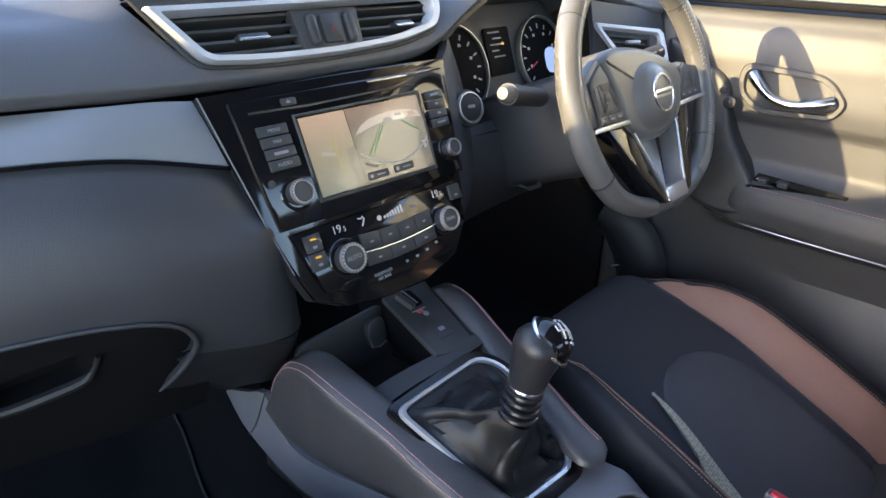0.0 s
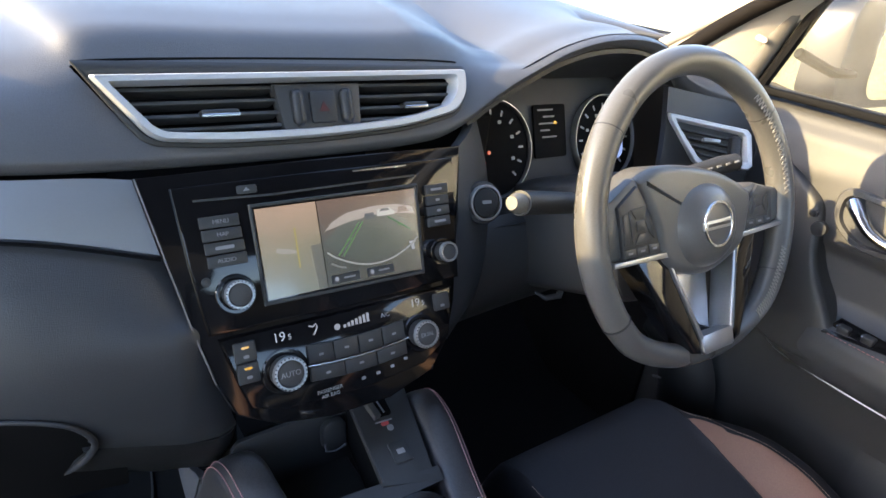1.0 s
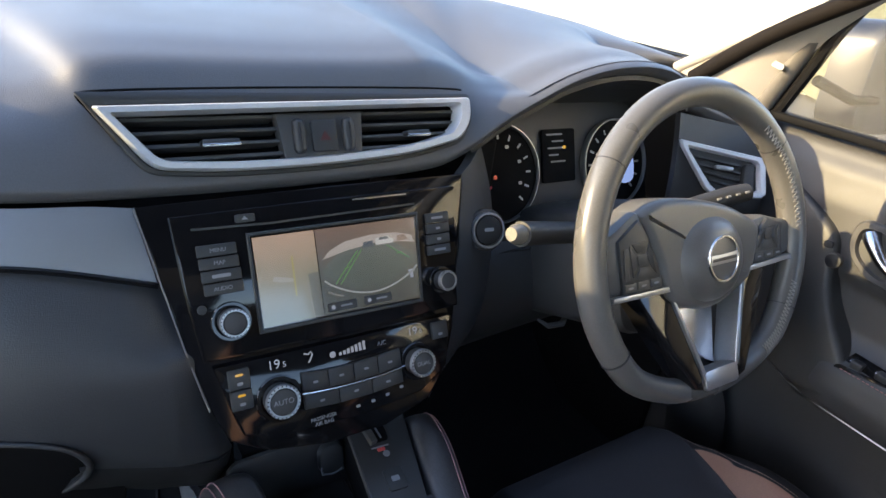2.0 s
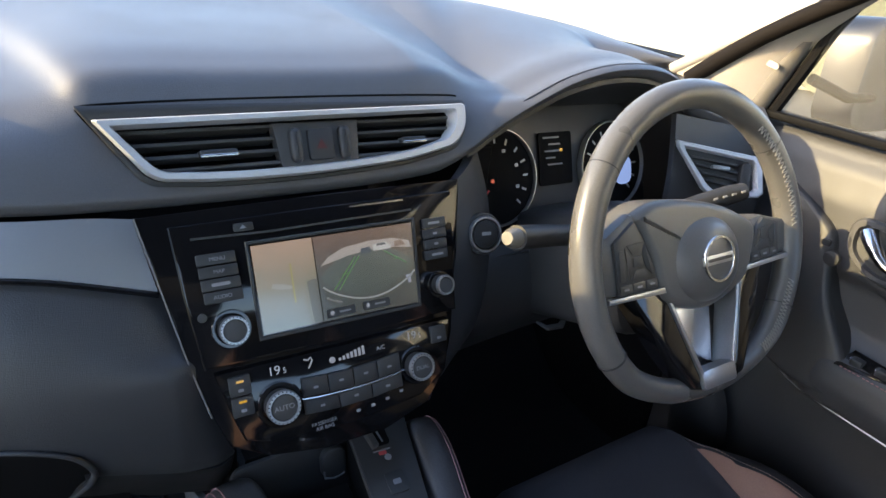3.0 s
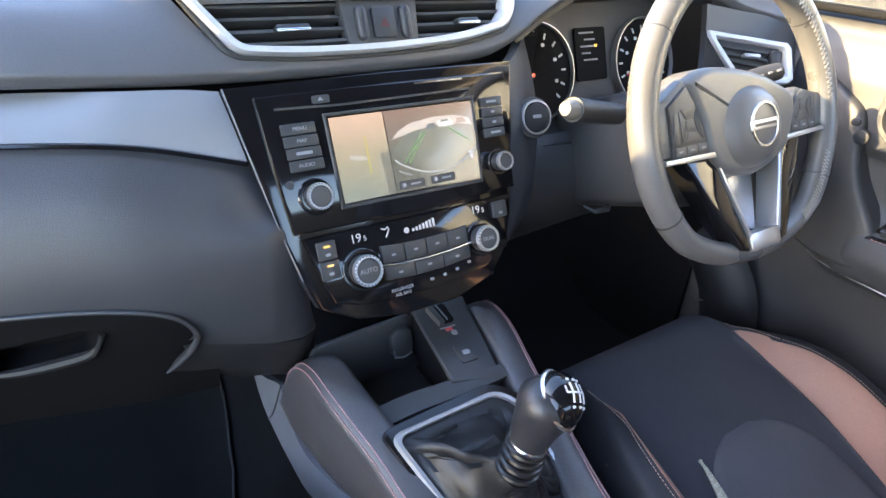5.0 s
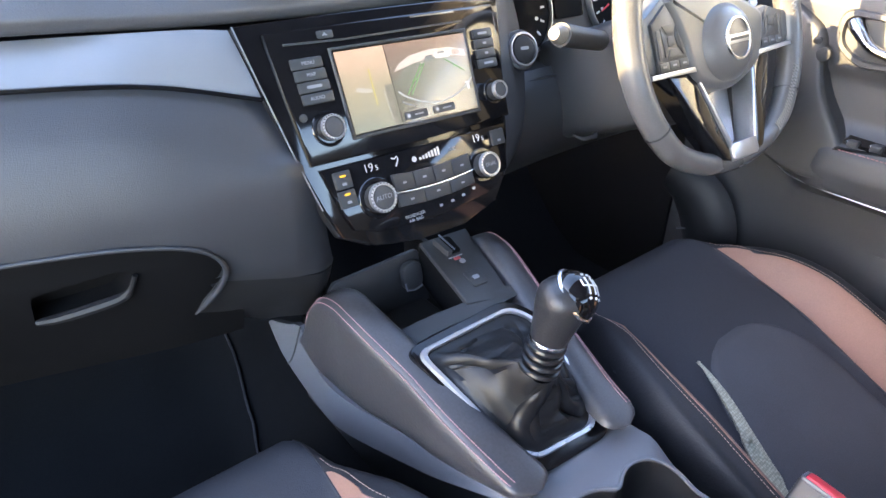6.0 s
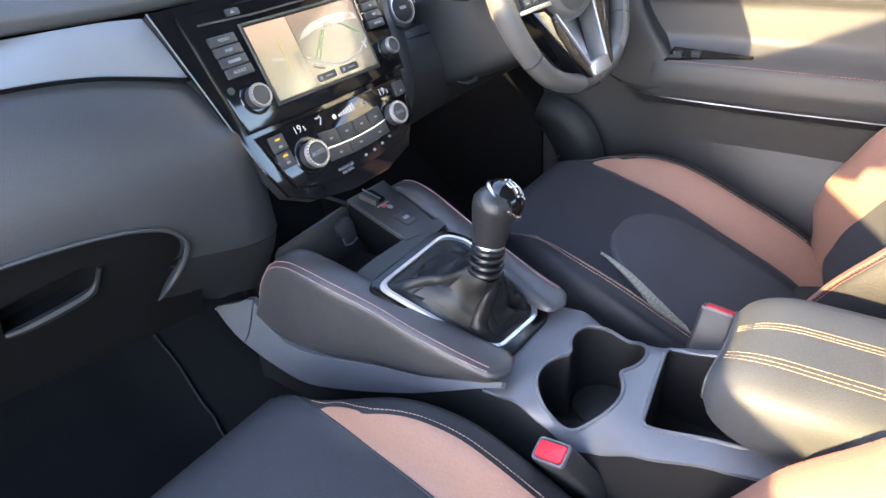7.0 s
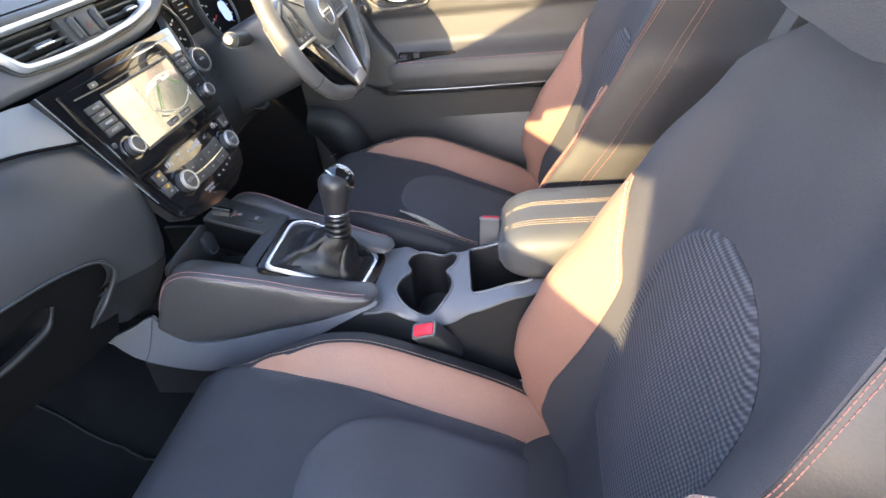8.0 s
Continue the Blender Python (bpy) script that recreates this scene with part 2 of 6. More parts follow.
def face_frame(x, y, z, recline, turn=0.0):
    """A frame whose u runs to the right, v up the face, and w out of it towards the seats; the face leans back by recline degrees."""
    a = radians(recline)
    m = Matrix(((1, 0, 0, 0), (0, math.sin(a), -math.cos(a), 0), (0, math.cos(a), math.sin(a), 0), (0, 0, 0, 1)))
    return Matrix.Translation((x, y, z)) @ pose(0, 0, 0, 0, 0, turn) @ m


def stitches(name, pts, parent, mat, gap=0.006, length=0.0042, r=0.0009, label=""):
    """A seam of separate short stitches along a line."""
    pts = curve_points(pts, 700)
    acc, nxt = 0.0, 0.0
    bm = bmesh.new()
    run = []
    for a, b in zip(pts, pts[1:]):
        acc += (b - a).length
        if acc >= nxt:
            d = (b - a).normalized()
            tube((a - d * length / 2, a - d * length * 0.3, a + d * length * 0.3, a + d * length / 2), lambda k: r * (0.4 if k in (0, 1) else 1.0), 5, bm=bm)
            nxt += gap
    return part(name, bm, mat, parent, label)


def lettering(name, text, size, m, mat, parent, depth=0.0002, align="CENTER"):
    cu = bpy.data.curves.new(name, "FONT")
    cu.body, cu.size, cu.extrude, cu.align_x, cu.align_y = text, size, depth, align, "CENTER"
    cu.materials.append(mat)
    tmp = new(name, cu)
    me = bpy.data.meshes.new_from_object(tmp.evaluated_get(bpy.context.evaluated_depsgraph_get()))
    bpy.data.objects.remove(tmp)
    bm = bmesh.new()
    bm.from_mesh(me)
    bpy.data.meshes.remove(me)
    bm.transform(m)
    return part(name, bm, mat, parent, smooth=False)


# ---- the shell of the car ----
def box(x0, x1, y0, y1, z0, z1, bevel=0.0, bm=None):
    bm2 = bmesh.new()
    bmesh.ops.create_cube(bm2, size=1)
    for v in bm2.verts:
        v.co = Vector(((x0 + x1) / 2 + v.co.x * (x1 - x0), (y0 + y1) / 2 + v.co.y * (y1 - y0), (z0 + z1) / 2 + v.co.z * (z1 - z0)))
    if bevel:
        bmesh.ops.bevel(bm2, geom=bm2.edges[:], offset=bevel, segments=3, affect="EDGES", profile=0.6)
    if bm is None:
        return bm2
    me = bpy.data.meshes.new("tmp")
    bm2.to_mesh(me)
    bm2.free()
    bm.from_mesh(me)
    bpy.data.meshes.remove(me)
    return bm


ground = part("ground", sheet(lambda u, v: (u, v, -0.35), -400, 400, -400, 400, 8, 8, 0.2), ASPHALT)
tagged(ground, "grey sunlit tarmac yard around the parked car", "ground", kind="structure")


def floor_z(x, y):
    tunnel = 0.12 * math.exp(-(x / 0.16) ** 4)
    rise = 0.22 * max(0.0, (y - 0.42) / 0.25) ** 1.5
    return 0.02 + tunnel + rise


floor = part("floor", sheet(lambda u, v: (u, v, floor_z(u, v)), -0.70, 0.72, -1.5, 0.78, 40, 40, 0.03, flip=False), CARPET)
tagged(floor, "black carpeted car floor with a raised centre tunnel", "floor", kind="structure")

mat = empty("floor_mat", -0.4, 0.2, 0.03)
tagged(mat, "black carpet mat in the passenger's footwell", "floor mat")


def mat_edge(y):
    return lerp_table([(-0.1, -0.205), (0.31, -0.192), (0.36, -0.176), (0.48, -0.152), (0.64, -0.150)], y)[0]


def mat_face(u, v):
    y = -0.10 + 0.72 * v
    x = -0.64 + (mat_edge(y) + 0.64) * u
    return (x, y, floor_z(x, y) + 0.012)


part("mat_carpet", sheet(mat_face, 0, 1, 0, 1, 20, 24, 0.008), CARPET, mat, "black tufted carpet")
part("mat_binding", tube([Vector(mat_face(1, k / 30)) + Vector((0, 0, 0.001)) for k in range(31)], 0.0019, 6), HARD, mat, "grey bound edge")

# roof lining, rear bulkhead
roof = part("ceiling", sheet(lambda u, v: (u, v, 1.24 - 0.06 * (u / 0.6) ** 2 - 0.05 * (max(0, v + 0.2) / 0.3) ** 2), -0.56, 0.56, -1.6, -0.02, 12, 12, 0.03), LINING)
tagged(roof, "dark grey cloth roof lining of the car", "ceiling", kind="structure")
rear = part("wall_rear", sheet(lambda u, v: (u, -1.52 + 0.1 * (v - 0.5), v), -0.70, 0.72, -0.1, 0.85, 6, 6, 0.05), HARD)
tagged(rear, "dark trim closing the rear of the cabin", "wall", kind="structure")
bulk = part("wall_front", sheet(lambda u, v: (u, 0.80, v), -0.72, 0.74, 0.0, 0.80, 6, 6, 0.03), CARPET)
tagged(bulk, "dark bulkhead ahead of the footwells", "wall", kind="structure")
for s, nm in ((-1, "wall_left_kick"), (1, "wall_right_kick")):
    k = part(nm, box(min(s * 0.70, s * 0.74), max(s * 0.70, s * 0.74), 0.22 if s > 0 else 0.34, 0.82, 0.0, 0.80), DARKTRIM)
    tagged(k, "dark footwell side panel", "wall", kind="structure")
sill = part("wall_left_sill", box(-0.74, -0.66, -1.5, 0.8, -0.1, 0.12, 0.02), HARD)
tagged(sill, "dark door sill of the open passenger doorway", "sill", kind="structure")


# ---- dashboard ----
dash = empty("dashboard", 0, 0.4, 0.0)
tagged(dash, "charcoal soft-touch car dashboard with satin grey trim", "dashboard")

LIP = [(-0.70, 0.300, 0.700), (-0.45, 0.262, 0.700), (-0.31, 0.226, 0.700), (-0.20, 0.213, 0.696), (0.0, 0.211, 0.694), (0.13, 0.214, 0.699), (0.175, 0.218, 0.712),
       (0.22, 0.220, 0.738), (0.27, 0.222, 0.762), (0.33, 0.223, 0.786), (0.40, 0.222, 0.800), (0.48, 0.222, 0.798), (0.54, 0.224, 0.778), (0.58, 0.222, 0.748), (0.66, 0.190, 0.725), (0.70, 0.17, 0.72)]
BASELINE = [(-0.70, 0.42, 0.800), (-0.60, 0.56, 0.825), (-0.40, 0.70, 0.845), (0.0, 0.78, 0.850), (0.40, 0.70, 0.845), (0.60, 0.54, 0.825), (0.70, 0.38, 0.795)]


def dash_top(x, v):
    ly, lz = smooth_table(LIP, x)
    by, bz = smooth_table(BASELINE, x)
    hood = min(1.0, max(0.0, (lz - 0.70) / 0.06)) if x > 0 else 0.0
    pod = math.exp(-((x + 0.005) / 0.222) ** 8)
    side = 1 - hood
    crest_y = ly + 0.050 * side + 0.035 * hood
    crest_z = lz + 0.080 * side + 0.014 * hood - 0.019 * (1 - pod) * side
    prof = [(ly + 0.045, lz - 0.002), (ly + 0.012, lz - 0.004), (ly, lz + 0.006), (ly + 0.004 * side, lz + 0.018 * side + 0.010 * hood),
            (ly + 0.026 * side + 0.012 * hood, lz + 0.048 * side + 0.014 * hood),
            (crest_y, crest_z), (crest_y + 0.035, crest_z + 0.014 * side + 0.004 * hood),
            (crest_y + 0.12, crest_z + 0.024 * side + 0.004), (by - 0.12, (bz + crest_z) / 2 + 0.012), (by, bz)]
    q = spline([(0, a, b) for a, b in prof], v)
    rise = 1 / (1 + math.exp(-(q.y - 0.266) / 0.005))
    plateau = 1 / (1 + math.exp(-(x + 0.197 + 0.28 * max(0.0, q.y - 0.262)) / 0.0045)) / (1 + math.exp((x - 0.196 - 0.45 * max(0.0, q.y - 0.262)) / 0.014))
    return (x, q.y, q.z + 0.014 * rise * plateau)


def cut_out(bm, m, outline, deep=0.05):
    """Opens a hole in a shell where its faces lie inside an outline on the frame m."""
    inv = m.inverted()
    n = len(outline)

    def inside(p):
        hit = False
        for i in range(n):
            (x0, y0), (x1, y1) = outline[i], outline[(i + 1) % n]
            if (y0 > p.y) != (y1 > p.y) and p.x < (x1 - x0) * (p.y - y0) / (y1 - y0) + x0:
                hit = not hit
        return hit
    gone = []
    for f in bm.faces:
        p = inv @ f.calc_center_median()
        if abs(p.z) < deep and inside(p):
            gone.append(f)
    bmesh.ops.delete(bm, geom=gone, context="FACES")
    ring = [Vector(p) for p in outline]
    for v in {v for e in bm.edges if len(e.link_faces) == 1 for v in e.verts}:
        p = inv @ v.co
        flat, best, near = p.xy, None, 0.007
        for i in range(n):
            a, b = ring[i], ring[(i + 1) % n]
            d = b - a
            k = min(1.0, max(0.0, (flat - a).dot(d) / max(1e-12, d.length_squared)))
            q = a + d * k
            if (q - flat).length < near:
                best, near = q, (q - flat).length
        if best is not None:
            v.co = m @ Vector((best.x, best.y, p.z))
    return bm


def fillet(corners, n=6):
    """An outline from corners (x, y, radius), each rounded by n points."""
    out, c = [], [Vector(p[:2]) for p in corners]
    for i, (x, y, r) in enumerate(corners):
        p, a, b = c[i], c[i - 1], c[(i + 1) % len(c)]
        da, db = (a - p), (b - p)
        t = min(r, da.length * 0.45, db.length * 0.45)
        s, e = p + da.normalized() * t, p + db.normalized() * t
        for k in range(n):
            f = k / (n - 1)
            q = s.lerp(p, f).lerp(p.lerp(e, f), f)
            out.append((q.x, q.y))
    return out



# satin panel ahead of the passenger
def panel_top(x):
    y, z = smooth_table([(-0.70, 0.320, 0.690), (-0.45, 0.272, 0.692), (-0.31, 0.238, 0.693), (-0.25, 0.217, 0.694), (-0.20, 0.212, 0.692), (-0.165, 0.208, 0.688)], x)
    return Vector((x, y, z))


def panel_low(x):
    y, z = smooth_table([(-0.70, 0.300, 0.655), (-0.45, 0.245, 0.664), (-0.327, 0.211, 0.662), (-0.27, 0.195, 0.659), (-0.23, 0.188, 0.652), (-0.16, 0.176, 0.633)], x)
    return Vector((x, y, z))


def panel(u, v):
    a = panel_top(-0.70 + u * (0.70 - 0.170))
    b = panel_low(-0.70 + u * (0.70 - 0.160))
    p = a.lerp(b, v)
    p.y -= 0.0025 * math.sin(v * math.pi)
    return p


part("trim_panel", sheet(panel, 0, 1, 0, 1, 40, 8, 0.01, flip=True), SATIN, dash, "satin grey trim panel with a chrome-thin edge")
part("trim_line", tube([panel_low(-0.70 + i * 0.0135) + Vector((0, -0.003, -0.002)) for i in range(41)], 0.0022, 6), GLOSS, dash, "thin black line under the trim panel")


# knee pad above the glovebox
def knee(u, v):
    x = -0.70 + u * (0.70 - 0.164 + 0.056 * min(1.0, v / 0.72))
    top = panel_low(min(x, -0.160))
    drop = 0.024 * min(1.0, max(0.0, (x + 0.225) / 0.10))
    prof = [(top.y + 0.012, top.z - 0.004), (top.y - 0.002, top.z - 0.008), (top.y - 0.028, top.z - 0.045), (top.y - 0.044, 0.568),
            (top.y - 0.046, 0.525 - 0.2 * drop), (top.y - 0.036, 0.482 - 0.6 * drop), (top.y - 0.024, 0.460 - drop), (top.y - 0.014, 0.450 - drop), (top.y + 0.004, 0.449 - drop)]
    q = spline([(0, a, b) for a, b in prof], v)
    edge = max(0.0, (u - 0.82) / 0.18)
    return (x, q.y + 0.012 * edge ** 6, q.z)


ARCH = [(-0.75, 0.524), (-0.60, 0.528), (-0.45, 0.531), (-0.34, 0.530), (-0.285, 0.524), (-0.255, 0.514), (-0.238, 0.500), (-0.230, 0.480), (-0.233, 0.460), (-0.245, 0.440), (-0.262, 0.412), (-0.285, 0.375)]
GBF = face_frame(0, 0.165, 0.0, 0)
ARCHLINE = [(p.x, p.y) for p in curve_points([(a, b, 0) for a, b in ARCH], 90)]
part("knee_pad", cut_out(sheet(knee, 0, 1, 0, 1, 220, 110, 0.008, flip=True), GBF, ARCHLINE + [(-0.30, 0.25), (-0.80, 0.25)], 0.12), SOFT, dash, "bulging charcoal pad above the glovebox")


def knee_at(x, z):
    """Where the pad's face lies at a height."""
    u = (x + 0.70) / 0.57
    best = min((knee(u, k / 80) for k in range(81)), key=lambda p: abs(p[2] - z))
    return Vector((x, best[1], z))


def pad_end(u, v):
    """The block under the pad's end: its inner edge goes on with the arch, its lower edge falls towards the console."""
    left = -0.2325 - 0.0245 * v - 0.004 * math.sin(v * math.pi) * (1 - v)
    x = left + (-0.108 - left) * u
    side = min(1.0, max(0.0, (x + 0.225) / 0.10))
    top, back = 0.457 - 0.024 * side, panel_low(min(x, -0.16)).y - 0.019
    low, deep = lerp_table([(-0.260, 0.410, 0.200), (-0.215, 0.378, 0.213), (-0.17, 0.350, 0.220), (-0.108, 0.335, 0.214)], x)
    k = v ** 1.25
    return (x, back - 0.003 + (deep + 0.003 - back) * k + 0.012 * max(0.0, (u - 0.80) / 0.20) ** 2.5, top + (low - top) * v)


edge_line = curve_points([(a, knee_at(a, b).y - 0.001, b) for a, b in ARCH[:8]] + [Vector(pad_end(0, k)) + Vector((0, -0.002, 0)) for k in (0.05, 0.3, 0.6, 0.97)], 110)
part("glovebox_edge", tube(edge_line, lambda k: 0.0022 + 0.0010 * min(1.0, max(0.0, (k - 0.5) / 0.2)) - 0.0022 * max(0.0, (k - 0.85) / 0.15), 10), SOFT, dash, "rounded edge of the glovebox opening")


# lower dash beside and below the glovebox
def lower(u, v):
    x = -0.70 + u * 0.575
    top = panel_low(min(x, -0.16)).y
    prof = [(top - 0.004, 0.425), (top + 0.010, 0.395), (top + 0.040, 0.345), (top + 0.085, 0.300), (top + 0.17, 0.280)]
    q = spline([(0, a, b) for a, b in prof], v)
    return (x, q.y, q.z)


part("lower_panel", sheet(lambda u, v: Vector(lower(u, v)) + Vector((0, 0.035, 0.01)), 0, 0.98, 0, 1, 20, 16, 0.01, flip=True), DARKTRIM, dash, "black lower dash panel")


# The block faces down; BLOCK's dark colour carries its shade.
part("pad_end", sheet(pad_end, 0, 1, 0, 1, 40, 24, 0.006, flip=True), BLOCK, dash, "end block under the pad, its shade in the colour")


def glove(u, v):
    """The glovebox lid, set back from the pad."""
    x = -0.69 + u * 0.485
    z = 0.540 - v * 0.185
    top = panel_low(min(x, -0.16)).y
    return (x, top - 0.022 + 0.012 * v + 0.50 * max(0.0, 0.49 - z) ** 1.25, z)


PULL = fillet([(-0.388, 0.479, 0.004), (-0.392, 0.444, 0.005), (-0.316, 0.459, 0.010), (-0.305, 0.486, 0.004), (-0.318, 0.492, 0.004)], 5)
# Lid and pocket take their deep shade from the DARKTRIM colour.
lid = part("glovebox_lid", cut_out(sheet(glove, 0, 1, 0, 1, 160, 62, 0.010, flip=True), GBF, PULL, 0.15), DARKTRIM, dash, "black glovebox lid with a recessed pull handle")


def on_lid(x, z):
    """The point of the lid's face over x at a height."""
    return Vector(glove((x + 0.69) / 0.485, (0.540 - z) / 0.185))


pocket = bmesh.new()
rings = [[pocket.verts.new(on_lid(a, b) + Vector((0, d, e))) for a, b in PULL] for d, e in ((0.0, 0.0), (0.012, 0.001), (0.026, 0.004))]
for p, q in zip(rings, rings[1:]):
    for i in range(len(PULL)):
        pocket.faces.new((p[i], p[(i + 1) % len(PULL)], q[(i + 1) % len(PULL)], q[i]))
pocket.faces.new(rings[-1])
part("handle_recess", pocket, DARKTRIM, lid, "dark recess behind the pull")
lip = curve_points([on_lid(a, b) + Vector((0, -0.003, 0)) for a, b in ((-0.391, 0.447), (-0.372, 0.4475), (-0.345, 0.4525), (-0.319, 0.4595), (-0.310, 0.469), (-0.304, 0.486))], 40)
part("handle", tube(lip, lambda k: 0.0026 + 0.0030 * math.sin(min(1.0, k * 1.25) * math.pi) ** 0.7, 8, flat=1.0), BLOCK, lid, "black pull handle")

# Added filler: a black sheet where the gap is only dark.
part("stack_cheek", box(-0.110, -0.100, 0.186, 0.28, 0.30, 0.52, 0.004), DARKTRIM, dash, "black filler closing the gap beside the centre stack")

# ---- centre vents ----
VF = face_frame(0, 0.236, 0.753, 25)
vent = empty("centre_air_vent", 0, 0.236, 0.753)
tagged(vent, "pair of black slatted air vents in a satin chrome surround", "air vent")


GAP, OUT, INN = [fillet(c, 7) for c in (
    ((-0.199, 0.0255, 0.002), (0.182, 0.0205, 0.006), (0.181, -0.008, 0.012), (0.166, -0.0325, 0.014), (0.10, -0.0462, 0.03), (0.0, -0.0515, 0.04), (-0.092, -0.0508, 0.03), (-0.156, -0.0445, 0.014)),
    ((-0.1885, 0.0130, 0.002), (0.1775, 0.0155, 0.006), (0.1765, -0.008, 0.012), (0.161, -0.0290, 0.013), (0.10, -0.0415, 0.03), (0.0, -0.0468, 0.04), (-0.090, -0.0460, 0.03), (-0.150, -0.0405, 0.013)),
    ((-0.1735, 0.0055, 0.002), (0.1600, 0.0085, 0.005), (0.1585, -0.008, 0.010), (0.146, -0.0215, 0.010), (0.09, -0.0328, 0.025), (0.0, -0.0380, 0.04), (-0.085, -0.0372, 0.03), (-0.1435, -0.0330, 0.010)))]
part("top_pad", cut_out(sheet(dash_top, -0.70, 0.70, 0, 1, 340, 96, 0.012), VF, GAP), SOFT_LIT, dash, "charcoal soft padded dash top with a hooded cluster brow")


def on_pad(x, v):
    """The point of the dash top that lies at height v on the vents' frame."""
    inv, lo, hi = VF.inverted(), 0.15, 0.66
    for _ in range(24):
        mid = (lo + hi) / 2
        lo, hi = (mid, hi) if (inv @ Vector(dash_top(x, mid))).y < v else (lo, mid)
    return Vector(dash_top(x, lo))


crease = [on_pad(-0.196 + 0.376 * k / 60, 0.0275 + 0.0035 * math.sin(k / 60 * math.pi) ** 0.5) for k in range(61)]
# Dark bead on the pad, painted shadow for the fold above the vents.
part("crease", tube(crease, 0.0011, 6), DARKTRIM, dash, "dark bead painting the crease shadow over the vents")
part("shadow_gap", ring_prism(GAP, OUT, 0.004, VF @ Matrix.Translation((0, 0, -0.001)), bevel=0.001), HARD, vent, "dark recess round the surround")
part("surround", ring_prism(OUT, INN, 0.013, VF @ Matrix.Translation((0, 0, -0.001)), bevel=0.004), VENTSILVER, vent, "satin silver surround")
part("recess", prism(OUT, 0.004, VF @ Matrix.Translation((0, 0, -0.034))), DARKTRIM, vent)
for x0, x1 in ((-0.172, -0.040), (0.044, 0.170)):
    for k in range(4):
        v = 0.000 - k * 0.0115
        a = x0 + 0.004 * k if x0 < 0 else x0
        b = x1 - (0.007 * k if x1 > 0.1 else -0.001 * k)
        part("slat", prism([(a, v - 0.0016), (b, v - 0.0016), (b, v + 0.0016), (a, v + 0.0016)], 0.022, VF @ Matrix.Translation((0, 0, -0.024)) @ pose(0, 0, 0, -6), 0.0008), DOORSKIN, vent)
for cx, w in ((-0.093, 0.033), (0.107, 0.028)):
    tab = part("vent_tab", prism(rounded(w, 0.006, 0.0025, cx=cx, cy=-0.020), 0.012, VF @ Matrix.Translation((0, 0, -0.002)), 0.002), HARD, vent)
    part("tab_edge", prism(rounded(w, 0.0028, 0.0012, cx=cx, cy=-0.0225), 0.003, VF @ Matrix.Translation((0, 0, 0.0085)), 0.001), CHROME, tab, "chrome tab edge")
mid = part("switch_block", prism([(-0.041, 0.004), (0.047, 0.004), (0.043, -0.039), (-0.036, -0.039)], 0.014, VF @ Matrix.Translation((0, 0, -0.010)), 0.002), DOORSKIN, vent)
part("hazard_button", prism(rounded(0.026, 0.030, 0.003, cx=0.004, cy=-0.0185), 0.005, VF @ Matrix.Translation((0, 0, 0.003)), 0.0015), HARD, mid)
tri = prism([(-0.0015, -0.023), (0.0095, -0.023), (0.004, -0.0135)], 0.0006, VF @ Matrix.Translation((0, 0, 0.0078)))
part("hazard_mark", tri, material("faded_red_mark", (0.07, 0.012, 0.012), 0.5), mid, "dull red triangle", smooth=False)
for cx in (-0.021, 0.029):
    part("thumbwheel", prism(rounded(0.0125, 0.034, 0.0060, cx=cx, cy=-0.018), 0.009, VF @ Matrix.Translation((0, 0, 0.002)), 0.005, segs=4), HARD, mid)

# ---- centre fascia ----
FF = face_frame(0, 0.155, 0.600, 25)


def fpose(w=0.0):
    return FF @ Matrix.Translation((0, 0, w))


fascia = empty("centre_fascia", 0, 0.155, 0.60)
tagged(fascia, "glossy piano-black centre fascia with screen and climate controls", "control panel")
FOUT = [(-0.170, 0.103), (0.0, 0.106), (0.156, 0.106), (0.151, 0.080), (0.135, 0.0), (0.122, -0.060), (0.107, -0.100), (0.082, -0.128), (0.030, -0.142), (-0.035, -0.141), (-0.088, -0.131), (-0.122, -0.112), (-0.133, -0.082), (-0.145, -0.033), (-0.158, 0.036)]
part("fascia_plate", prism(FOUT, 0.005, fpose(-0.005), 0.002), GLOSS, fascia, "glossy piano-black plate")
part("fascia_body", prism([(a * 0.996, b * 0.996) for a, b in FOUT], 0.016, fpose(-0.0212), 0.001), BLOCK, fascia, "dull black body behind the plate")
part("edge_line", tube([FF @ Vector((a - 0.001, b, 0.0005)) for a, b in ((-0.169, 0.103), (-0.157, 0.036), (-0.1445, -0.033), (-0.134, -0.080))], 0.0008, 6), GREYPLASTIC, fascia, "thin bright edge of the plate")
UNIT = [(-0.146, 0.092), (0.0, 0.094), (0.140, 0.094), (0.136, 0.05), (0.128, -0.035), (0.0, -0.038), (-0.135, -0.036), (-0.142, 0.03)]
unit = part("media_unit", prism(UNIT, 0.006, fpose(0.001), 0.003), GLOSS, fascia, "glossy black media unit")
part("disc_slot", prism([(-0.130, 0.0785), (-0.062, 0.0765), (0.088, 0.0785), (0.088, 0.0805), (-0.062, 0.0785), (-0.130, 0.0805)], 0.0012, fpose(0.0066)), HARD, unit)

SCR = [(-0.082, 0.0675), (0.0865, 0.0675), (0.0815, -0.0185), (-0.0815, -0.0165)]
screen = part("screen", prism(SCR, 0.002, fpose(0.0062)), GLOSS, unit, "lit display showing a parking camera view", smooth=False)
EDGE = [(-0.0855, 0.071), (0.090, 0.071), (0.085, -0.0225), (-0.085, -0.0205)]
part("screen_rim", ring_prism(EDGE, SCR, 0.0025, fpose(0.0065), bevel=0.0008), HARD, unit, smooth=False)


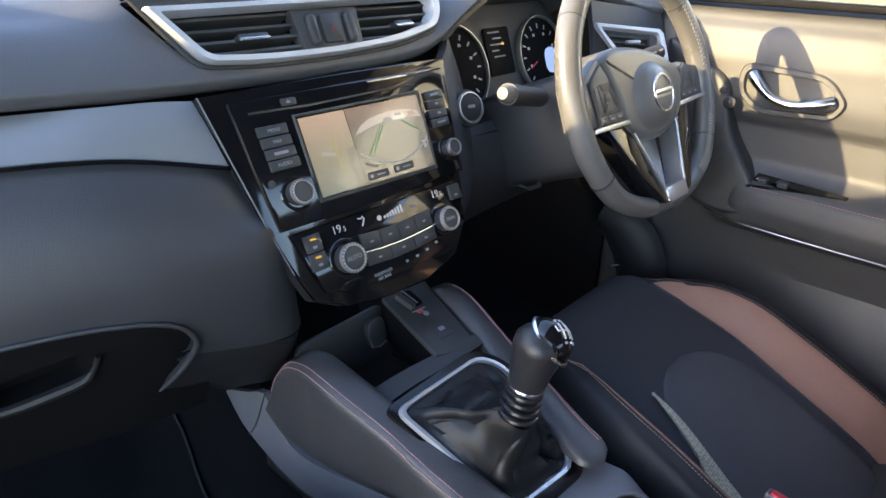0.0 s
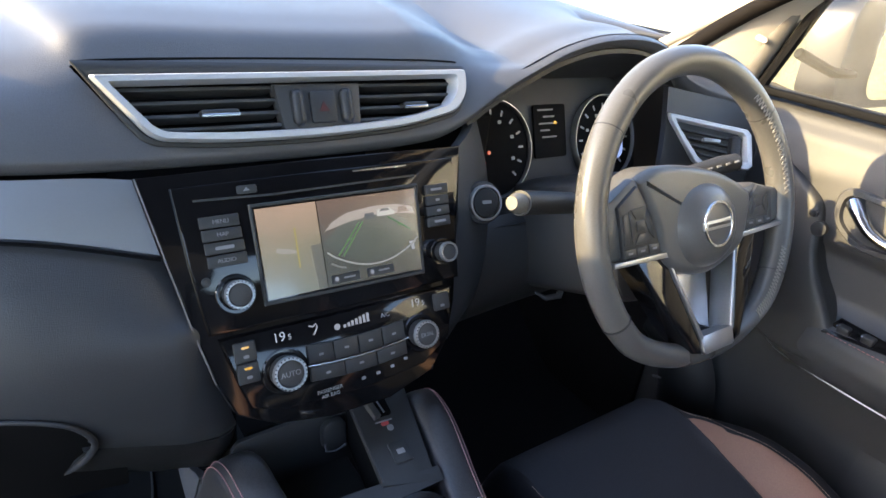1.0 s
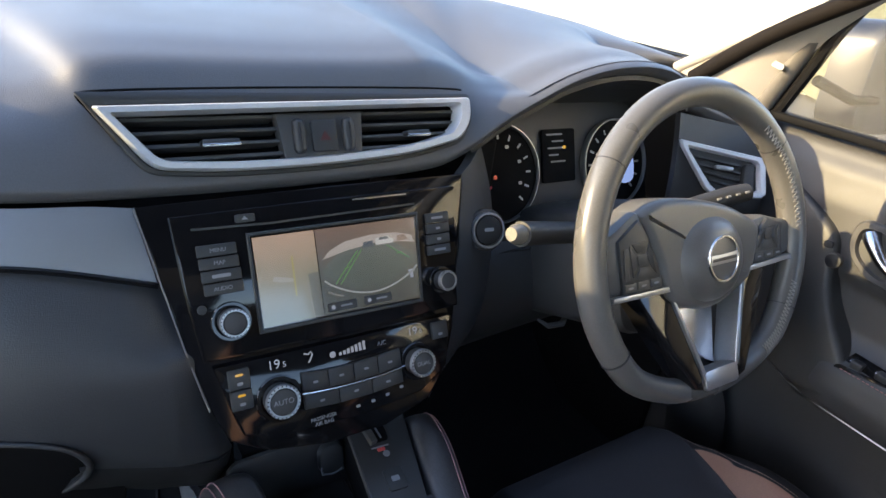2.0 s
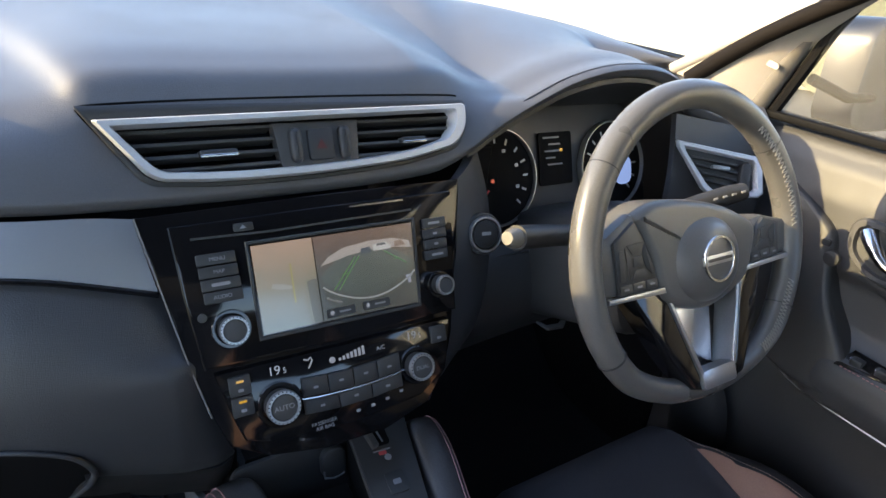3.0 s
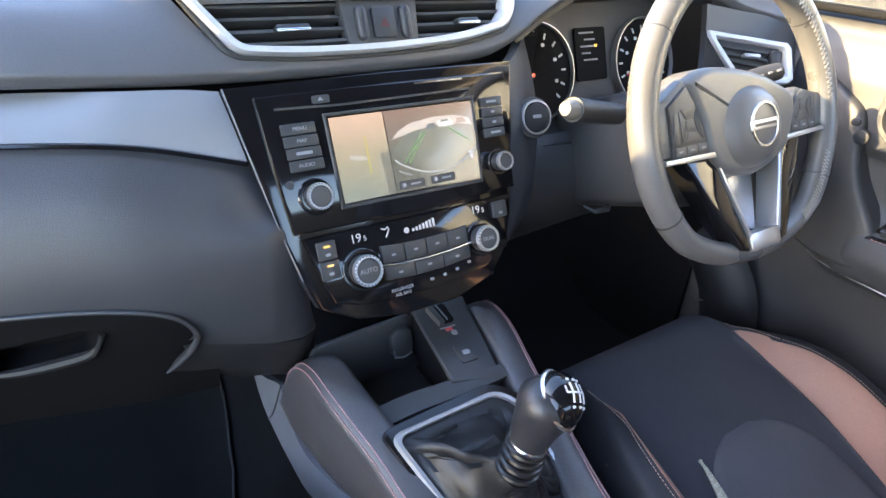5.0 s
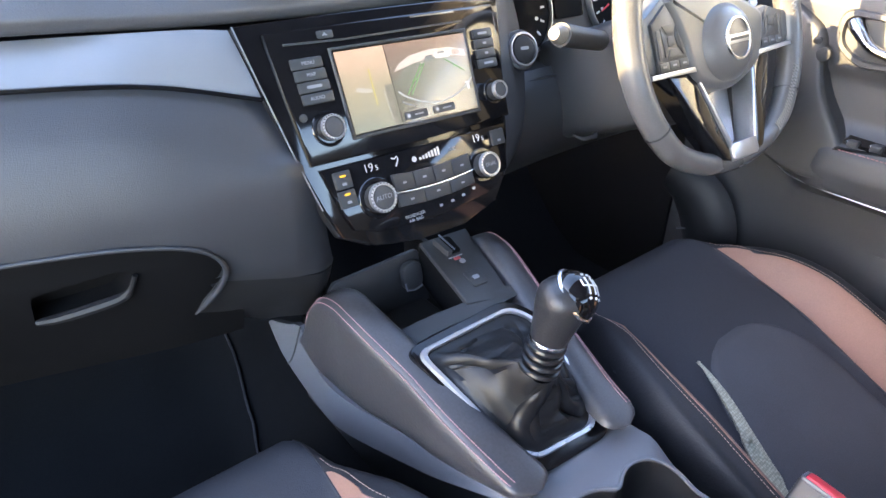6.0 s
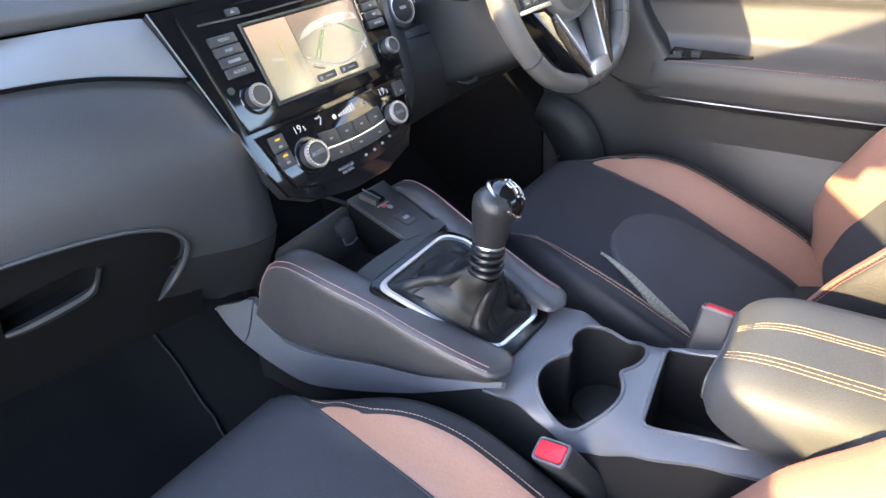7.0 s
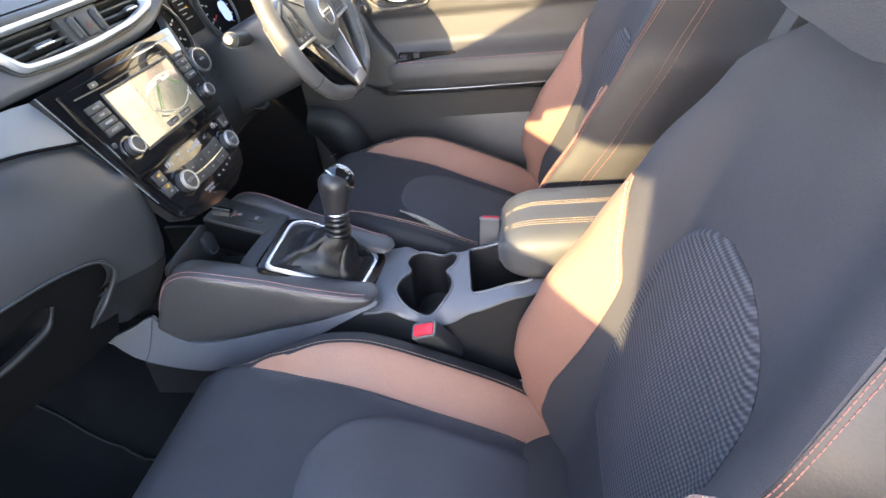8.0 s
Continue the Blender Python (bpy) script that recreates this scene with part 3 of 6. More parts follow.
def shown(name, high, mid, low, strength):
    """A lit picture that shades from high to low down the display, under a bright touch layer."""
    m = bpy.data.materials.new(name)
    m.use_nodes = True
    n, l = m.node_tree.nodes, m.node_tree.links
    b = n["Principled BSDF"]
    co = n.new("ShaderNodeTexCoord")
    sep = n.new("ShaderNodeSeparateXYZ")
    l.new(co.outputs["Object"], sep.inputs[0])
    blur = n.new("ShaderNodeTexNoise")
    blur.inputs["Scale"].default_value, blur.inputs["Detail"].default_value = 60, 3
    l.new(co.outputs["Object"], blur.inputs["Vector"])
    jig = n.new("ShaderNodeMath")
    jig.operation, jig.inputs[1].default_value = "MULTIPLY_ADD", 0.022
    l.new(blur.outputs["Fac"], jig.inputs[0])
    l.new(sep.outputs["Z"], jig.inputs[2])
    pos = n.new("ShaderNodeMapRange")
    pos.inputs[1].default_value, pos.inputs[2].default_value = 0.595, 0.672
    l.new(jig.outputs[0], pos.inputs[0])
    ramp = n.new("ShaderNodeValToRGB")
    ramp.color_ramp.elements[0].color, ramp.color_ramp.elements[1].color = (*low, 1), (*high, 1)
    ramp.color_ramp.elements.new(0.55).color = (*mid, 1)
    l.new(pos.outputs[0], ramp.inputs[0])
    l.new(ramp.outputs[0], b.inputs["Emission Color"])
    b.inputs["Emission Strength"].default_value = strength
    touch_layer(b)
    return m


def touch_layer(b):
    """The display's reflective touch film."""
    b.inputs["Base Color"].default_value = (0.02, 0.02, 0.02, 1)
    b.inputs["Roughness"].default_value = 0.10
    b.inputs["Coat Weight"].default_value, b.inputs["Coat Roughness"].default_value, b.inputs["Coat IOR"].default_value = 1.0, 0.26, 1.66


def picture(name, outline, colour, strength, w, label=""):
    m = glowing(name, colour, strength * 0.16) if len(colour) == 3 and not isinstance(colour[0], tuple) else shown(name, *colour, strength * 0.16)
    touch_layer(m.node_tree.nodes["Principled BSDF"])
    return part(name, prism(outline, 0.0002, fpose(w)), m, screen, label, smooth=False)


W0 = 0.0083
picture("bird_view", [(-0.0810, 0.0662), (-0.0235, 0.0662), (-0.0235, -0.0158), (-0.0808, -0.0158)], ((0.62, 0.44, 0.30), (0.34, 0.31, 0.20), (0.20, 0.235, 0.19)), 0.55, W0, "tan overhead camera view")
picture("view_kerb", [(-0.068, 0.025), (-0.066, 0.029), (-0.055, 0.0265), (-0.048, 0.024), (-0.049, 0.0215), (-0.060, 0.0225)], (0.50, 0.48, 0.40), 0.50, W0 + 0.0004)
picture("view_car", [(-0.034, 0.026), (-0.0235, 0.027), (-0.0235, -0.0155), (-0.032, -0.0155)], ((0.26, 0.25, 0.19), (0.22, 0.22, 0.17), (0.15, 0.16, 0.13)), 0.45, W0 + 0.0004)
picture("view_car_edge", [(-0.0362, 0.022), (-0.0352, 0.022), (-0.0322, -0.0155), (-0.0330, -0.0155)], (0.40, 0.40, 0.34), 0.45, W0 + 0.0006)
picture("guide_line", [(-0.0480, 0.045), (-0.0466, 0.045), (-0.0466, 0.008), (-0.0480, 0.008)], (0.62, 0.54, 0.10), 0.45, W0 + 0.0004, "yellow guide line")
picture("rear_view", [(-0.0225, 0.0662), (0.085, 0.0662), (0.0815, -0.0173), (-0.0225, -0.0160)], ((0.27, 0.18, 0.13), (0.115, 0.125, 0.100), (0.075, 0.080, 0.068)), 0.5, W0, "brown-grey rear camera view")


def fisheye(x0, x1, v0, up, down, n=36):
    """A lens-shaped outline between two corners."""
    a = [(x0 + (x1 - x0) * k / n, v0 + up * math.sin(k / n * math.pi) ** 0.8) for k in range(n + 1)]
    b = [(x0 + (x1 - x0) * k / n, v0 - down * math.sin(k / n * math.pi) ** 0.8) for k in range(n - 1, 0, -1)]
    return a + b


picture("view_ground", fisheye(-0.020, 0.082, 0.026, 0.024, 0.025), ((0.22, 0.23, 0.20), (0.13, 0.155, 0.125), (0.070, 0.088, 0.068)), 0.5, W0 + 0.0003)
picture("view_sky", [(-0.019, 0.037), (-0.010, 0.045), (0.006, 0.0515), (0.034, 0.0545), (0.060, 0.0535), (0.078, 0.049), (0.082, 0.041), (0.064, 0.044), (0.040, 0.046), (0.010, 0.043)], ((0.52, 0.46, 0.40), (0.44, 0.41, 0.36), (0.40, 0.38, 0.34)), 0.62, W0 + 0.0007)
picture("view_van", [(0.038, 0.0435), (0.0385, 0.050), (0.052, 0.0515), (0.058, 0.047), (0.058, 0.0435)], (0.66, 0.66, 0.62), 0.6, W0 + 0.0009)
picture("view_van_glass", [(0.042, 0.0480), (0.043, 0.0505), (0.051, 0.0508), (0.053, 0.0482)], (0.16, 0.18, 0.18), 0.5, W0 + 0.0011)
picture("view_dark_car", [(0.024, 0.0425), (0.025, 0.0480), (0.035, 0.0485), (0.036, 0.0425)], (0.09, 0.12, 0.15), 0.5, W0 + 0.0009)
picture("view_parked_car", [(0.062, 0.0445), (0.063, 0.0500), (0.071, 0.0505), (0.075, 0.0445)], (0.34, 0.24, 0.18), 0.5, W0 + 0.0009)
picture("view_post", [(0.077, 0.0425), (0.0775, 0.0480), (0.0795, 0.0480), (0.0800, 0.0425)], (0.60, 0.58, 0.55), 0.5, W0 + 0.0009)
bm = tube([FF @ Vector((-0.019 + i * 0.00505, 0.017 - 0.019 * math.sin(i / 20 * math.pi) ** 0.8, W0 + 0.0006)) for i in range(21)], 0.0010, 5)
part("bumper_line", bm, glowing("bumper_grey", (0.50, 0.52, 0.50), 0.060), screen)
for pts in (((-0.008, 0.012), (0.018, 0.041)), ((-0.003, 0.011), (0.022, 0.041)), ((0.074, 0.026), (0.050, 0.042)), ((0.002, 0.0255), (0.009, 0.0262)), ((0.060, 0.032), (0.066, 0.0325))):
    part("park_line", tube([FF @ Vector((a, b, W0 + 0.0008)) for a, b in pts], 0.00055, 5), glowing("park_green", (0.16, 0.34, 0.12), 0.075), screen)
part("view_body", tube([FF @ Vector((a, b, W0 + 0.0006)) for a, b in ((-0.017, 0.006), (-0.010, 0.002), (-0.002, -0.0005))], 0.0012, 5), glowing("body_grey", (0.34, 0.35, 0.33), 0.05), screen)
for cx, w in ((-0.004, 0.030), (0.034, 0.030)):
    part("screen_button", prism(rounded(w, 0.0085, 0.0015, cx=cx, cy=-0.0095), 0.0003, fpose(W0 + 0.0004)), HARD, screen)
    part("screen_legend", prism(circle(0.0022, 12, cx - 0.0095, -0.0095), 0.0002, fpose(W0 + 0.0008)), LIT, screen)
    part("screen_legend", prism(rounded(w * 0.40, 0.0018, 0.0006, cx=cx + 0.004, cy=-0.0095), 0.0002, fpose(W0 + 0.0008)), LEGEND, screen)
part("screen_icon", prism(rounded(0.0036, 0.0075, 0.001, cx=0.0745, cy=0.0085), 0.0002, fpose(W0 + 0.0008)), LIT, screen)
part("screen_icon", prism(rounded(0.0075, 0.0022, 0.0008, cx=0.0745, cy=0.0125), 0.0002, fpose(W0 + 0.0010)), LIT, screen)

for i, t in enumerate(("MENU", "MAP", "", "AUDIO")):
    vy = 0.0600 - i * 0.0112
    b = part("button", prism(rounded(0.0335, 0.0103, 0.0012, cx=-0.1118 + i * 0.0006, cy=vy), 0.0035, fpose(0.0065), 0.001), HARD, unit)
    if t:
        lettering("legend", t, 0.0050, fpose(0.0102) @ Matrix.Translation((-0.111, vy, 0)), LEGEND, b)
    else:
        part("legend", prism(rounded(0.016, 0.003, 0.0012, cx=-0.111, cy=vy), 0.0003, fpose(0.0102)), LEGEND, b)
for i, t in enumerate(("CAMERA", "", "", "TRACK")):
    vy = 0.0625 - i * 0.0112
    b = part("button", prism(rounded(0.028, 0.0103, 0.0012, cx=0.1125 - i * 0.0006, cy=vy), 0.0035, fpose(0.0065), 0.001), HARD, unit)
    part("legend", prism(rounded(0.014 if t else 0.005, 0.0026, 0.0009, cx=0.1115, cy=vy), 0.0003, fpose(0.0102)), LEGEND, b)


def knob(cx, cy, r, name="rotary_knob", h=0.014, parent=None):
    k = part(name, prism(circle(r, 36, cx, cy), h, fpose(0.006), 0.002), HARD, parent)
    ring = [(cx + r * 1.06 * math.cos(a), cy + r * 1.06 * math.sin(a)) for a in [i * math.tau / 36 for i in range(36)]]
    inner = [(cx + r * 0.80 * math.cos(a), cy + r * 0.80 * math.sin(a)) for a in [i * math.tau / 36 for i in range(36)]]
    part("knob_ring", ring_prism(ring, inner, 0.0045, fpose(0.006 + h - 0.003), bevel=0.002), SILVER, k, "knurled silver ring")
    part("knob_face", prism(circle(r * 0.77, 32, cx, cy), 0.0015, fpose(0.006 + h - 0.0008), 0.0008), DOORSKIN, k)
    for i in range(24):
        a = i * math.tau / 24
        part("knurl", prism(rounded(r * 0.10, r * 0.09, r * 0.03, 3), 0.0006, fpose(0.006 + h + 0.0013) @ Matrix.Translation((cx + r * 0.97 * math.cos(a), cy + r * 0.97 * math.sin(a), 0)) @ Matrix.Rotation(a, 4, "Z")), HARD, k)
    part("knob_collar", ring_prism(circle(r * 1.45, 36, cx, cy), circle(r * 1.10, 36, cx, cy), 0.003, fpose(0.005), bevel=0.001), GLOSS, k)
    return k


knob(-0.1075, -0.004, 0.0122, parent=unit)
knob(0.111, -0.004, 0.0102, parent=unit)
climate = part("climate_panel", prism([(-0.128, -0.042), (0.0, -0.043), (0.118, -0.042), (0.106, -0.096), (0.072, -0.116), (0.0, -0.122), (-0.08, -0.118), (-0.110, -0.108), (-0.116, -0.09)], 0.005, fpose(0.001), 0.002), GLOSS, fascia, "black climate control panel")
ka = knob(-0.0755, -0.083, 0.0150, parent=climate)
kd = knob(0.0705, -0.083, 0.0138, parent=climate)
lettering("legend", "AUTO", 0.0068, fpose(0.0212) @ Matrix.Translation((-0.0755, -0.083, 0)), LEGEND, ka)
lettering("legend", "DUAL", 0.0060, fpose(0.0212) @ Matrix.Translation((0.0705, -0.083, 0)), LEGEND, kd)
for cx in (-0.0765, 0.0690):
    lettering("temperature", "19", 0.0122, fpose(0.0064) @ Matrix.Translation((cx, -0.0515, 0)), LIT, climate)
    lettering("temperature_half", "5", 0.0075, fpose(0.0064) @ Matrix.Translation((cx + 0.0098, -0.0530, 0)), LIT, climate)
for i in range(7):
    hgt = 0.003 + i * 0.0010
    part("fan_bar", prism([(-0.013 + i * 0.0042, -0.0575), (-0.0102 + i * 0.0042, -0.0575), (-0.0102 + i * 0.0042, -0.0575 + hgt), (-0.013 + i * 0.0042, -0.0575 + hgt)], 0.0003, fpose(0.0062)), LIT, climate, smooth=False)
part("fan_mark", prism(circle(0.0032, 10, -0.0195, -0.0550), 0.0003, fpose(0.0062)), LIT, climate)
lettering("legend", "A/C", 0.0060, fpose(0.0064) @ Matrix.Translation((0.033, -0.0555, 0)), LEGEND, climate)
airflow = tube([FF @ Vector((a, b, 0.0066)) for a, b in ((-0.0475, -0.0475), (-0.0435, -0.0490), (-0.0405, -0.0470), (-0.0395, -0.0500), (-0.0415, -0.0535), (-0.0440, -0.0570))], 0.0009, 5)
part("airflow_mark", airflow, LIT, climate)
for row, (va, vb) in enumerate(((-0.0635, -0.0815), (-0.0845, -0.0985))):
    n = 4 if row == 0 else 3
    for i in range(n):
        a = -0.0535 + i * (0.105 / n)
        b = a + 0.105 / n - 0.0008
        dip = lambda x: -0.004 * (1 - (x / 0.06) ** 2)
        btn = part("button", prism([(a, vb + dip(a)), (b, vb + dip(b)), (b, va + dip(b)), (a, va + dip(a))], 0.0045, fpose(0.0055), 0.001), HARD, climate)
        part("legend", prism(rounded(0.0048, 0.0022, 0.0008, cx=(a + b) / 2, cy=(va + vb) / 2 - 0.003), 0.0003, fpose(0.0102)), LEGEND, btn)
part("silver_line", tube([FF @ Vector((-0.055 + i * 0.011, -0.083 - 0.004 * (1 - ((-0.055 + i * 0.011) / 0.06) ** 2), 0.0095)) for i in range(11)], 0.0010, 6), CHROME, climate)
for sx, x0 in ((1, -0.1165), (-1, 0.0925)):
    for i in range(2 if sx == 1 else 1):
        hb = part("heater_button", prism(rounded(0.019, 0.018, 0.0015, cx=x0 + 0.008, cy=-0.056 - i * 0.019), 0.004, fpose(0.0055), 0.001), HARD, climate)
        if sx == 1:
            part("heater_lamp", prism(rounded(0.007, 0.0022, 0.001, cx=x0 + 0.008, cy=-0.052 - i * 0.0185), 0.0004, fpose(0.0095)), AMBER, hb, "amber lamp")
        part("legend", prism(rounded(0.005, 0.0028, 0.001, cx=x0 + 0.008, cy=-0.060 - i * 0.0185), 0.0003, fpose(0.0095)), LEGEND, hb)
lettering("airbag_note", "PASSENGER", 0.0050, fpose(0.0064) @ Matrix.Translation((-0.036, -0.1125, 0)), LEGEND, climate)
lettering("airbag_note", "AIR BAG", 0.0050, fpose(0.0064) @ Matrix.Translation((-0.036, -0.1175, 0)), LEGEND, climate)


for k in range(4):
    part("climate_mark", prism(rounded(0.0045, 0.0030, 0.001, cx=0.0 + 0.0165 * k, cy=-0.1115 + 0.0022 * k * k / 3), 0.0003, fpose(0.0062)), LEGEND, climate)
eject = part("eject_button", prism(rounded(0.018, 0.0075, 0.002, cx=-0.084, cy=0.0845), 0.0012, fpose(0.0068), 0.0005), HARD, unit)
part("legend", prism([(-0.0875, 0.0832), (-0.0815, 0.0832), (-0.0845, 0.0866)], 0.0003, fpose(0.0081)), LEGEND, eject, smooth=False)
part("small_button", prism(circle(0.0040, 16, -0.1305, 0.0105), 0.003, fpose(0.0062), 0.001), HARD, unit)
part("card_slot", prism(rounded(0.060, 0.0016, 0.0006, cx=0.050, cy=0.0905), 0.0006, fpose(0.0068)), CHROME, unit, "thin bright slot edge")


# matt panel between the fascia and the column, with the start button
def side_panel(u, v):
    l = FF @ Vector((lerp_table([(0, 0.158), (0.3, 0.146), (0.6, 0.126), (0.8, 0.112), (1.0, 0.085)], v)[0], 0.106 - 0.235 * v, -0.004))
    r = Vector(spline([(0.205, 0.240, 0.716), (0.224, 0.226, 0.65), (0.218, 0.200, 0.58), (0.184, 0.168, 0.512), (0.118, 0.152, 0.462)], v))
    p = l.lerp(r, u)
    p.y -= 0.004 * math.sin(u * math.pi)
    return p


part("side_panel", sheet(side_panel, 0, 1, 0, 1, 10, 24, 0.012, flip=True), SOFT, dash, "matt charcoal side of the centre stack")
SB = face_frame(0.191, 0.183, 0.630, 22, -8)
start = empty("start_button", 0.191, 0.196, 0.63)
tagged(start, "round black start button in a bright ring on the dash", "button")
part("button_boss", prism(circle(0.025), 0.03, SB @ Matrix.Translation((0, 0, -0.031)), 0.002), HARD, start)
part("bezel", ring_prism(circle(0.0212), circle(0.0178), 0.005, SB, bevel=0.002), SILVER, start, "satin metal ring")
sbut = part("push_button", prism(circle(0.0168), 0.005, SB, 0.0015), BLOCK, start)
part("legend", prism(rounded(0.012, 0.004, 0.001, cy=0.001), 0.0003, SB @ Matrix.Translation((0, 0, 0.0052))), LEGEND, sbut)

# ---- instrument cluster ----
cluster = empty("instrument_cluster", 0.38, 0.28, 0.66)
tagged(cluster, "black instrument cluster with two ringed dials under the hood", "gauge cluster")
CF = face_frame(0.385, 0.292, 0.660, 20)
part("cluster_face", prism(rounded(0.36, 0.17, 0.05, 7), 0.01, CF @ Matrix.Translation((0, 0, -0.012)), 0.003), DOORSKIN, cluster)
for cx in (-0.105, 0.115):
    d = part("dial", prism(circle(0.064, 40, cx, -0.008), 0.004, CF), DARKTRIM, cluster, "black dial with pale marks")
    part("dial_ring", ring_prism(circle(0.0665, 48, cx, -0.008), circle(0.0645, 48, cx, -0.008), 0.010, CF, bevel=0.001), SILVER, d, "thin bright ring")
    for k in range(13):
        a = radians(225 - k * 22.5)
        mk = CF @ Matrix.Translation((cx, -0.008, 0.0042)) @ Matrix.Rotation(a, 4, "Z")
        part("tick", prism([(0.046, -0.0014), (0.054, -0.0014), (0.054, 0.0014), (0.046, 0.0014)], 0.0004, mk), WHITE_MARK, d, smooth=False)
    for k in range(1, 13, 2):
        a = radians(225 - k * 22.5)
        part("numeral_mark", prism(rounded(0.0058, 0.0046, 0.0012, cx=cx + 0.038 * math.cos(a), cy=-0.008 + 0.038 * math.sin(a)), 0.0004, CF @ Matrix.Translation((0, 0, 0.0042))), WHITE_MARK, d)
    mk = CF @ Matrix.Translation((cx, -0.008, 0.006)) @ Matrix.Rotation(radians(225 if cx < 0 else 205), 4, "Z")
    part("needle", prism([(0.022, -0.0014), (0.044, -0.0008), (0.044, 0.0008), (0.022, 0.0014)], 0.001, mk), RED, d, "red needle", smooth=False)
part("trip_display", prism(rounded(0.062, 0.075, 0.004, cx=0.004, cy=0.010), 0.003, CF), DARKTRIM, cluster, "dark trip display")
for k in range(5):
    part("trip_line", prism(rounded((0.030, 0.022, 0.034, 0.018, 0.028)[k], 0.0024, 0.0006, cx=(-0.004, 0.002, 0.0, -0.006, 0.002)[k], cy=0.040 - 0.0095 * k), 0.0004, CF @ Matrix.Translation((0, 0, 0.0031))), LEGEND, cluster)
part("trip_mark", prism(rounded(0.0055, 0.0045, 0.001, cx=0.014, cy=0.0215), 0.0004, CF @ Matrix.Translation((0, 0, 0.0033))), AMBER, cluster, "small amber mark")
part("warning_lamp", prism(circle(0.0030, 12, -0.112, -0.012), 0.0006, CF @ Matrix.Translation((0, 0, 0.0042))), REDLAMP, cluster, "small red lamp")
part("blue_display", prism(rounded(0.036, 0.044, 0.014, cx=0.140, cy=-0.018), 0.0008, CF @ Matrix.Translation((0, 0, 0.0042))), glowing("pale_blue_lcd", (0.30, 0.42, 0.75), 0.14), cluster, "pale blue display")


def cowl(u, v):
    """The dark inner hood from the brow's edge back to the dials."""
    x = 0.185 + 0.385 * u
    ly, lz = smooth_table(LIP, x)
    a = Vector((x, ly + 0.012, lz - 0.005))
    b = Vector((0.21 + 0.345 * u, 0.318, min(lz - 0.035, 0.745)))
    p = a.lerp(b, v)
    p.z += 0.006 * math.sin(v * math.pi)
    return p


part("cluster_cowl", sheet(cowl, 0, 1, 0, 1, 40, 8, 0.006), HARD, dash, "black inner hood over the dials")
part("cowl_line", tube([Vector(cowl(0.06 + 0.88 * k / 30, 0.30)) + Vector((0, -0.001, -0.004)) for k in range(31)], 0.0022, 6), DOORSKIN, dash, "moulded line inside the hood")
part("cluster_back", prism(rounded(0.42, 0.24, 0.05, 7), 0.008, CF @ Matrix.Translation((0.0, 0.0, -0.024))), HARD, dash)
part("stack_filler", box(0.10, 0.235, 0.245, 0.31, 0.58, 0.715, 0.004), DARKTRIM, dash)
# cluster surround below the hood: a dark tray
def tray(u, v):
    x = 0.205 + u * 0.355
    return (x, 0.215 + 0.085 * v, 0.575 + 0.02 * v)


part("cluster_tray", sheet(tray, 0, 1, 0, 1, 8, 4, 0.01), HARD, dash)


def dash_right(u, v):
    """The dash face below the hood to the right of the cluster, running to the door."""
    a = Vector((0.55 + 0.15 * u, 0.232 - 0.055 * u, 0.745 - 0.02 * u))
    b = Vector((0.54 + 0.16 * u, 0.205 - 0.075 * u, 0.52))
    p = a.lerp(b, v)
    p.y -= 0.012 * math.sin(v * math.pi)
    return p


part("right_face", sheet(dash_right, 0, 1, 0, 1, 8, 12, 0.012, flip=True), SOFT, dash)


def under(u, v):
    """Lower dash over the driver's footwell."""
    x = 0.14 + u * 0.56
    q = spline([(0, 0.215, 0.585), (0, 0.185, 0.55), (0, 0.175, 0.50), (0, 0.21, 0.44), (0, 0.32, 0.40)], v)
    return (x, q.y + 0.02 * math.sin(u * 3), q.z)


part("driver_lower_panel", sheet(under, 0, 1, 0, 1, 12, 14, 0.012, flip=True), HARD, dash)

RV = face_frame(0.600, 0.172, 0.682, 24, -34)
rvent = empty("side_air_vent", 0.60, 0.172, 0.682)
tagged(rvent, "black slatted side air vent in a satin chrome frame", "air vent")
ro = [(-0.070, 0.029), (0.050, 0.0175), (0.057, 0.010), (0.064, -0.034), (0.058, -0.041), (-0.012, -0.045), (-0.026, -0.036), (-0.068, 0.021)]
ri = [(-0.057, 0.0205), (0.042, 0.0105), (0.0465, 0.006), (0.053, -0.029), (0.049, -0.033), (-0.008, -0.037), (-0.018, -0.030), (-0.054, 0.013)]
part("surround", ring_prism(ro, ri, 0.009, RV, bevel=0.002), VENTSILVER, rvent, "satin chrome frame")
part("recess", prism(ri, 0.004, RV @ Matrix.Translation((0, 0, -0.012))), HARD, rvent)
for k in range(4):
    v = 0.006 - k * 0.0105
    part("slat", prism([(-0.046 + 0.009 * k, v + 0.0014), (0.026, v - 0.0050), (0.026, v - 0.0020), (-0.046 + 0.009 * k, v + 0.0044)], 0.012, RV @ Matrix.Translation((0, 0, -0.010)), 0.0008), HARD, rvent)
part("thumbwheel", prism(rounded(0.016, 0.038, 0.005, cx=0.038, cy=-0.012), 0.010, RV @ Matrix.Translation((0, 0, -0.006)), 0.003), HARD, rvent)
part("vent_tab", prism(rounded(0.026, 0.006, 0.002, cx=-0.002, cy=-0.004), 0.008, RV @ Matrix.Translation((0, 0, 0.002)), 0.002), SILVER, rvent)

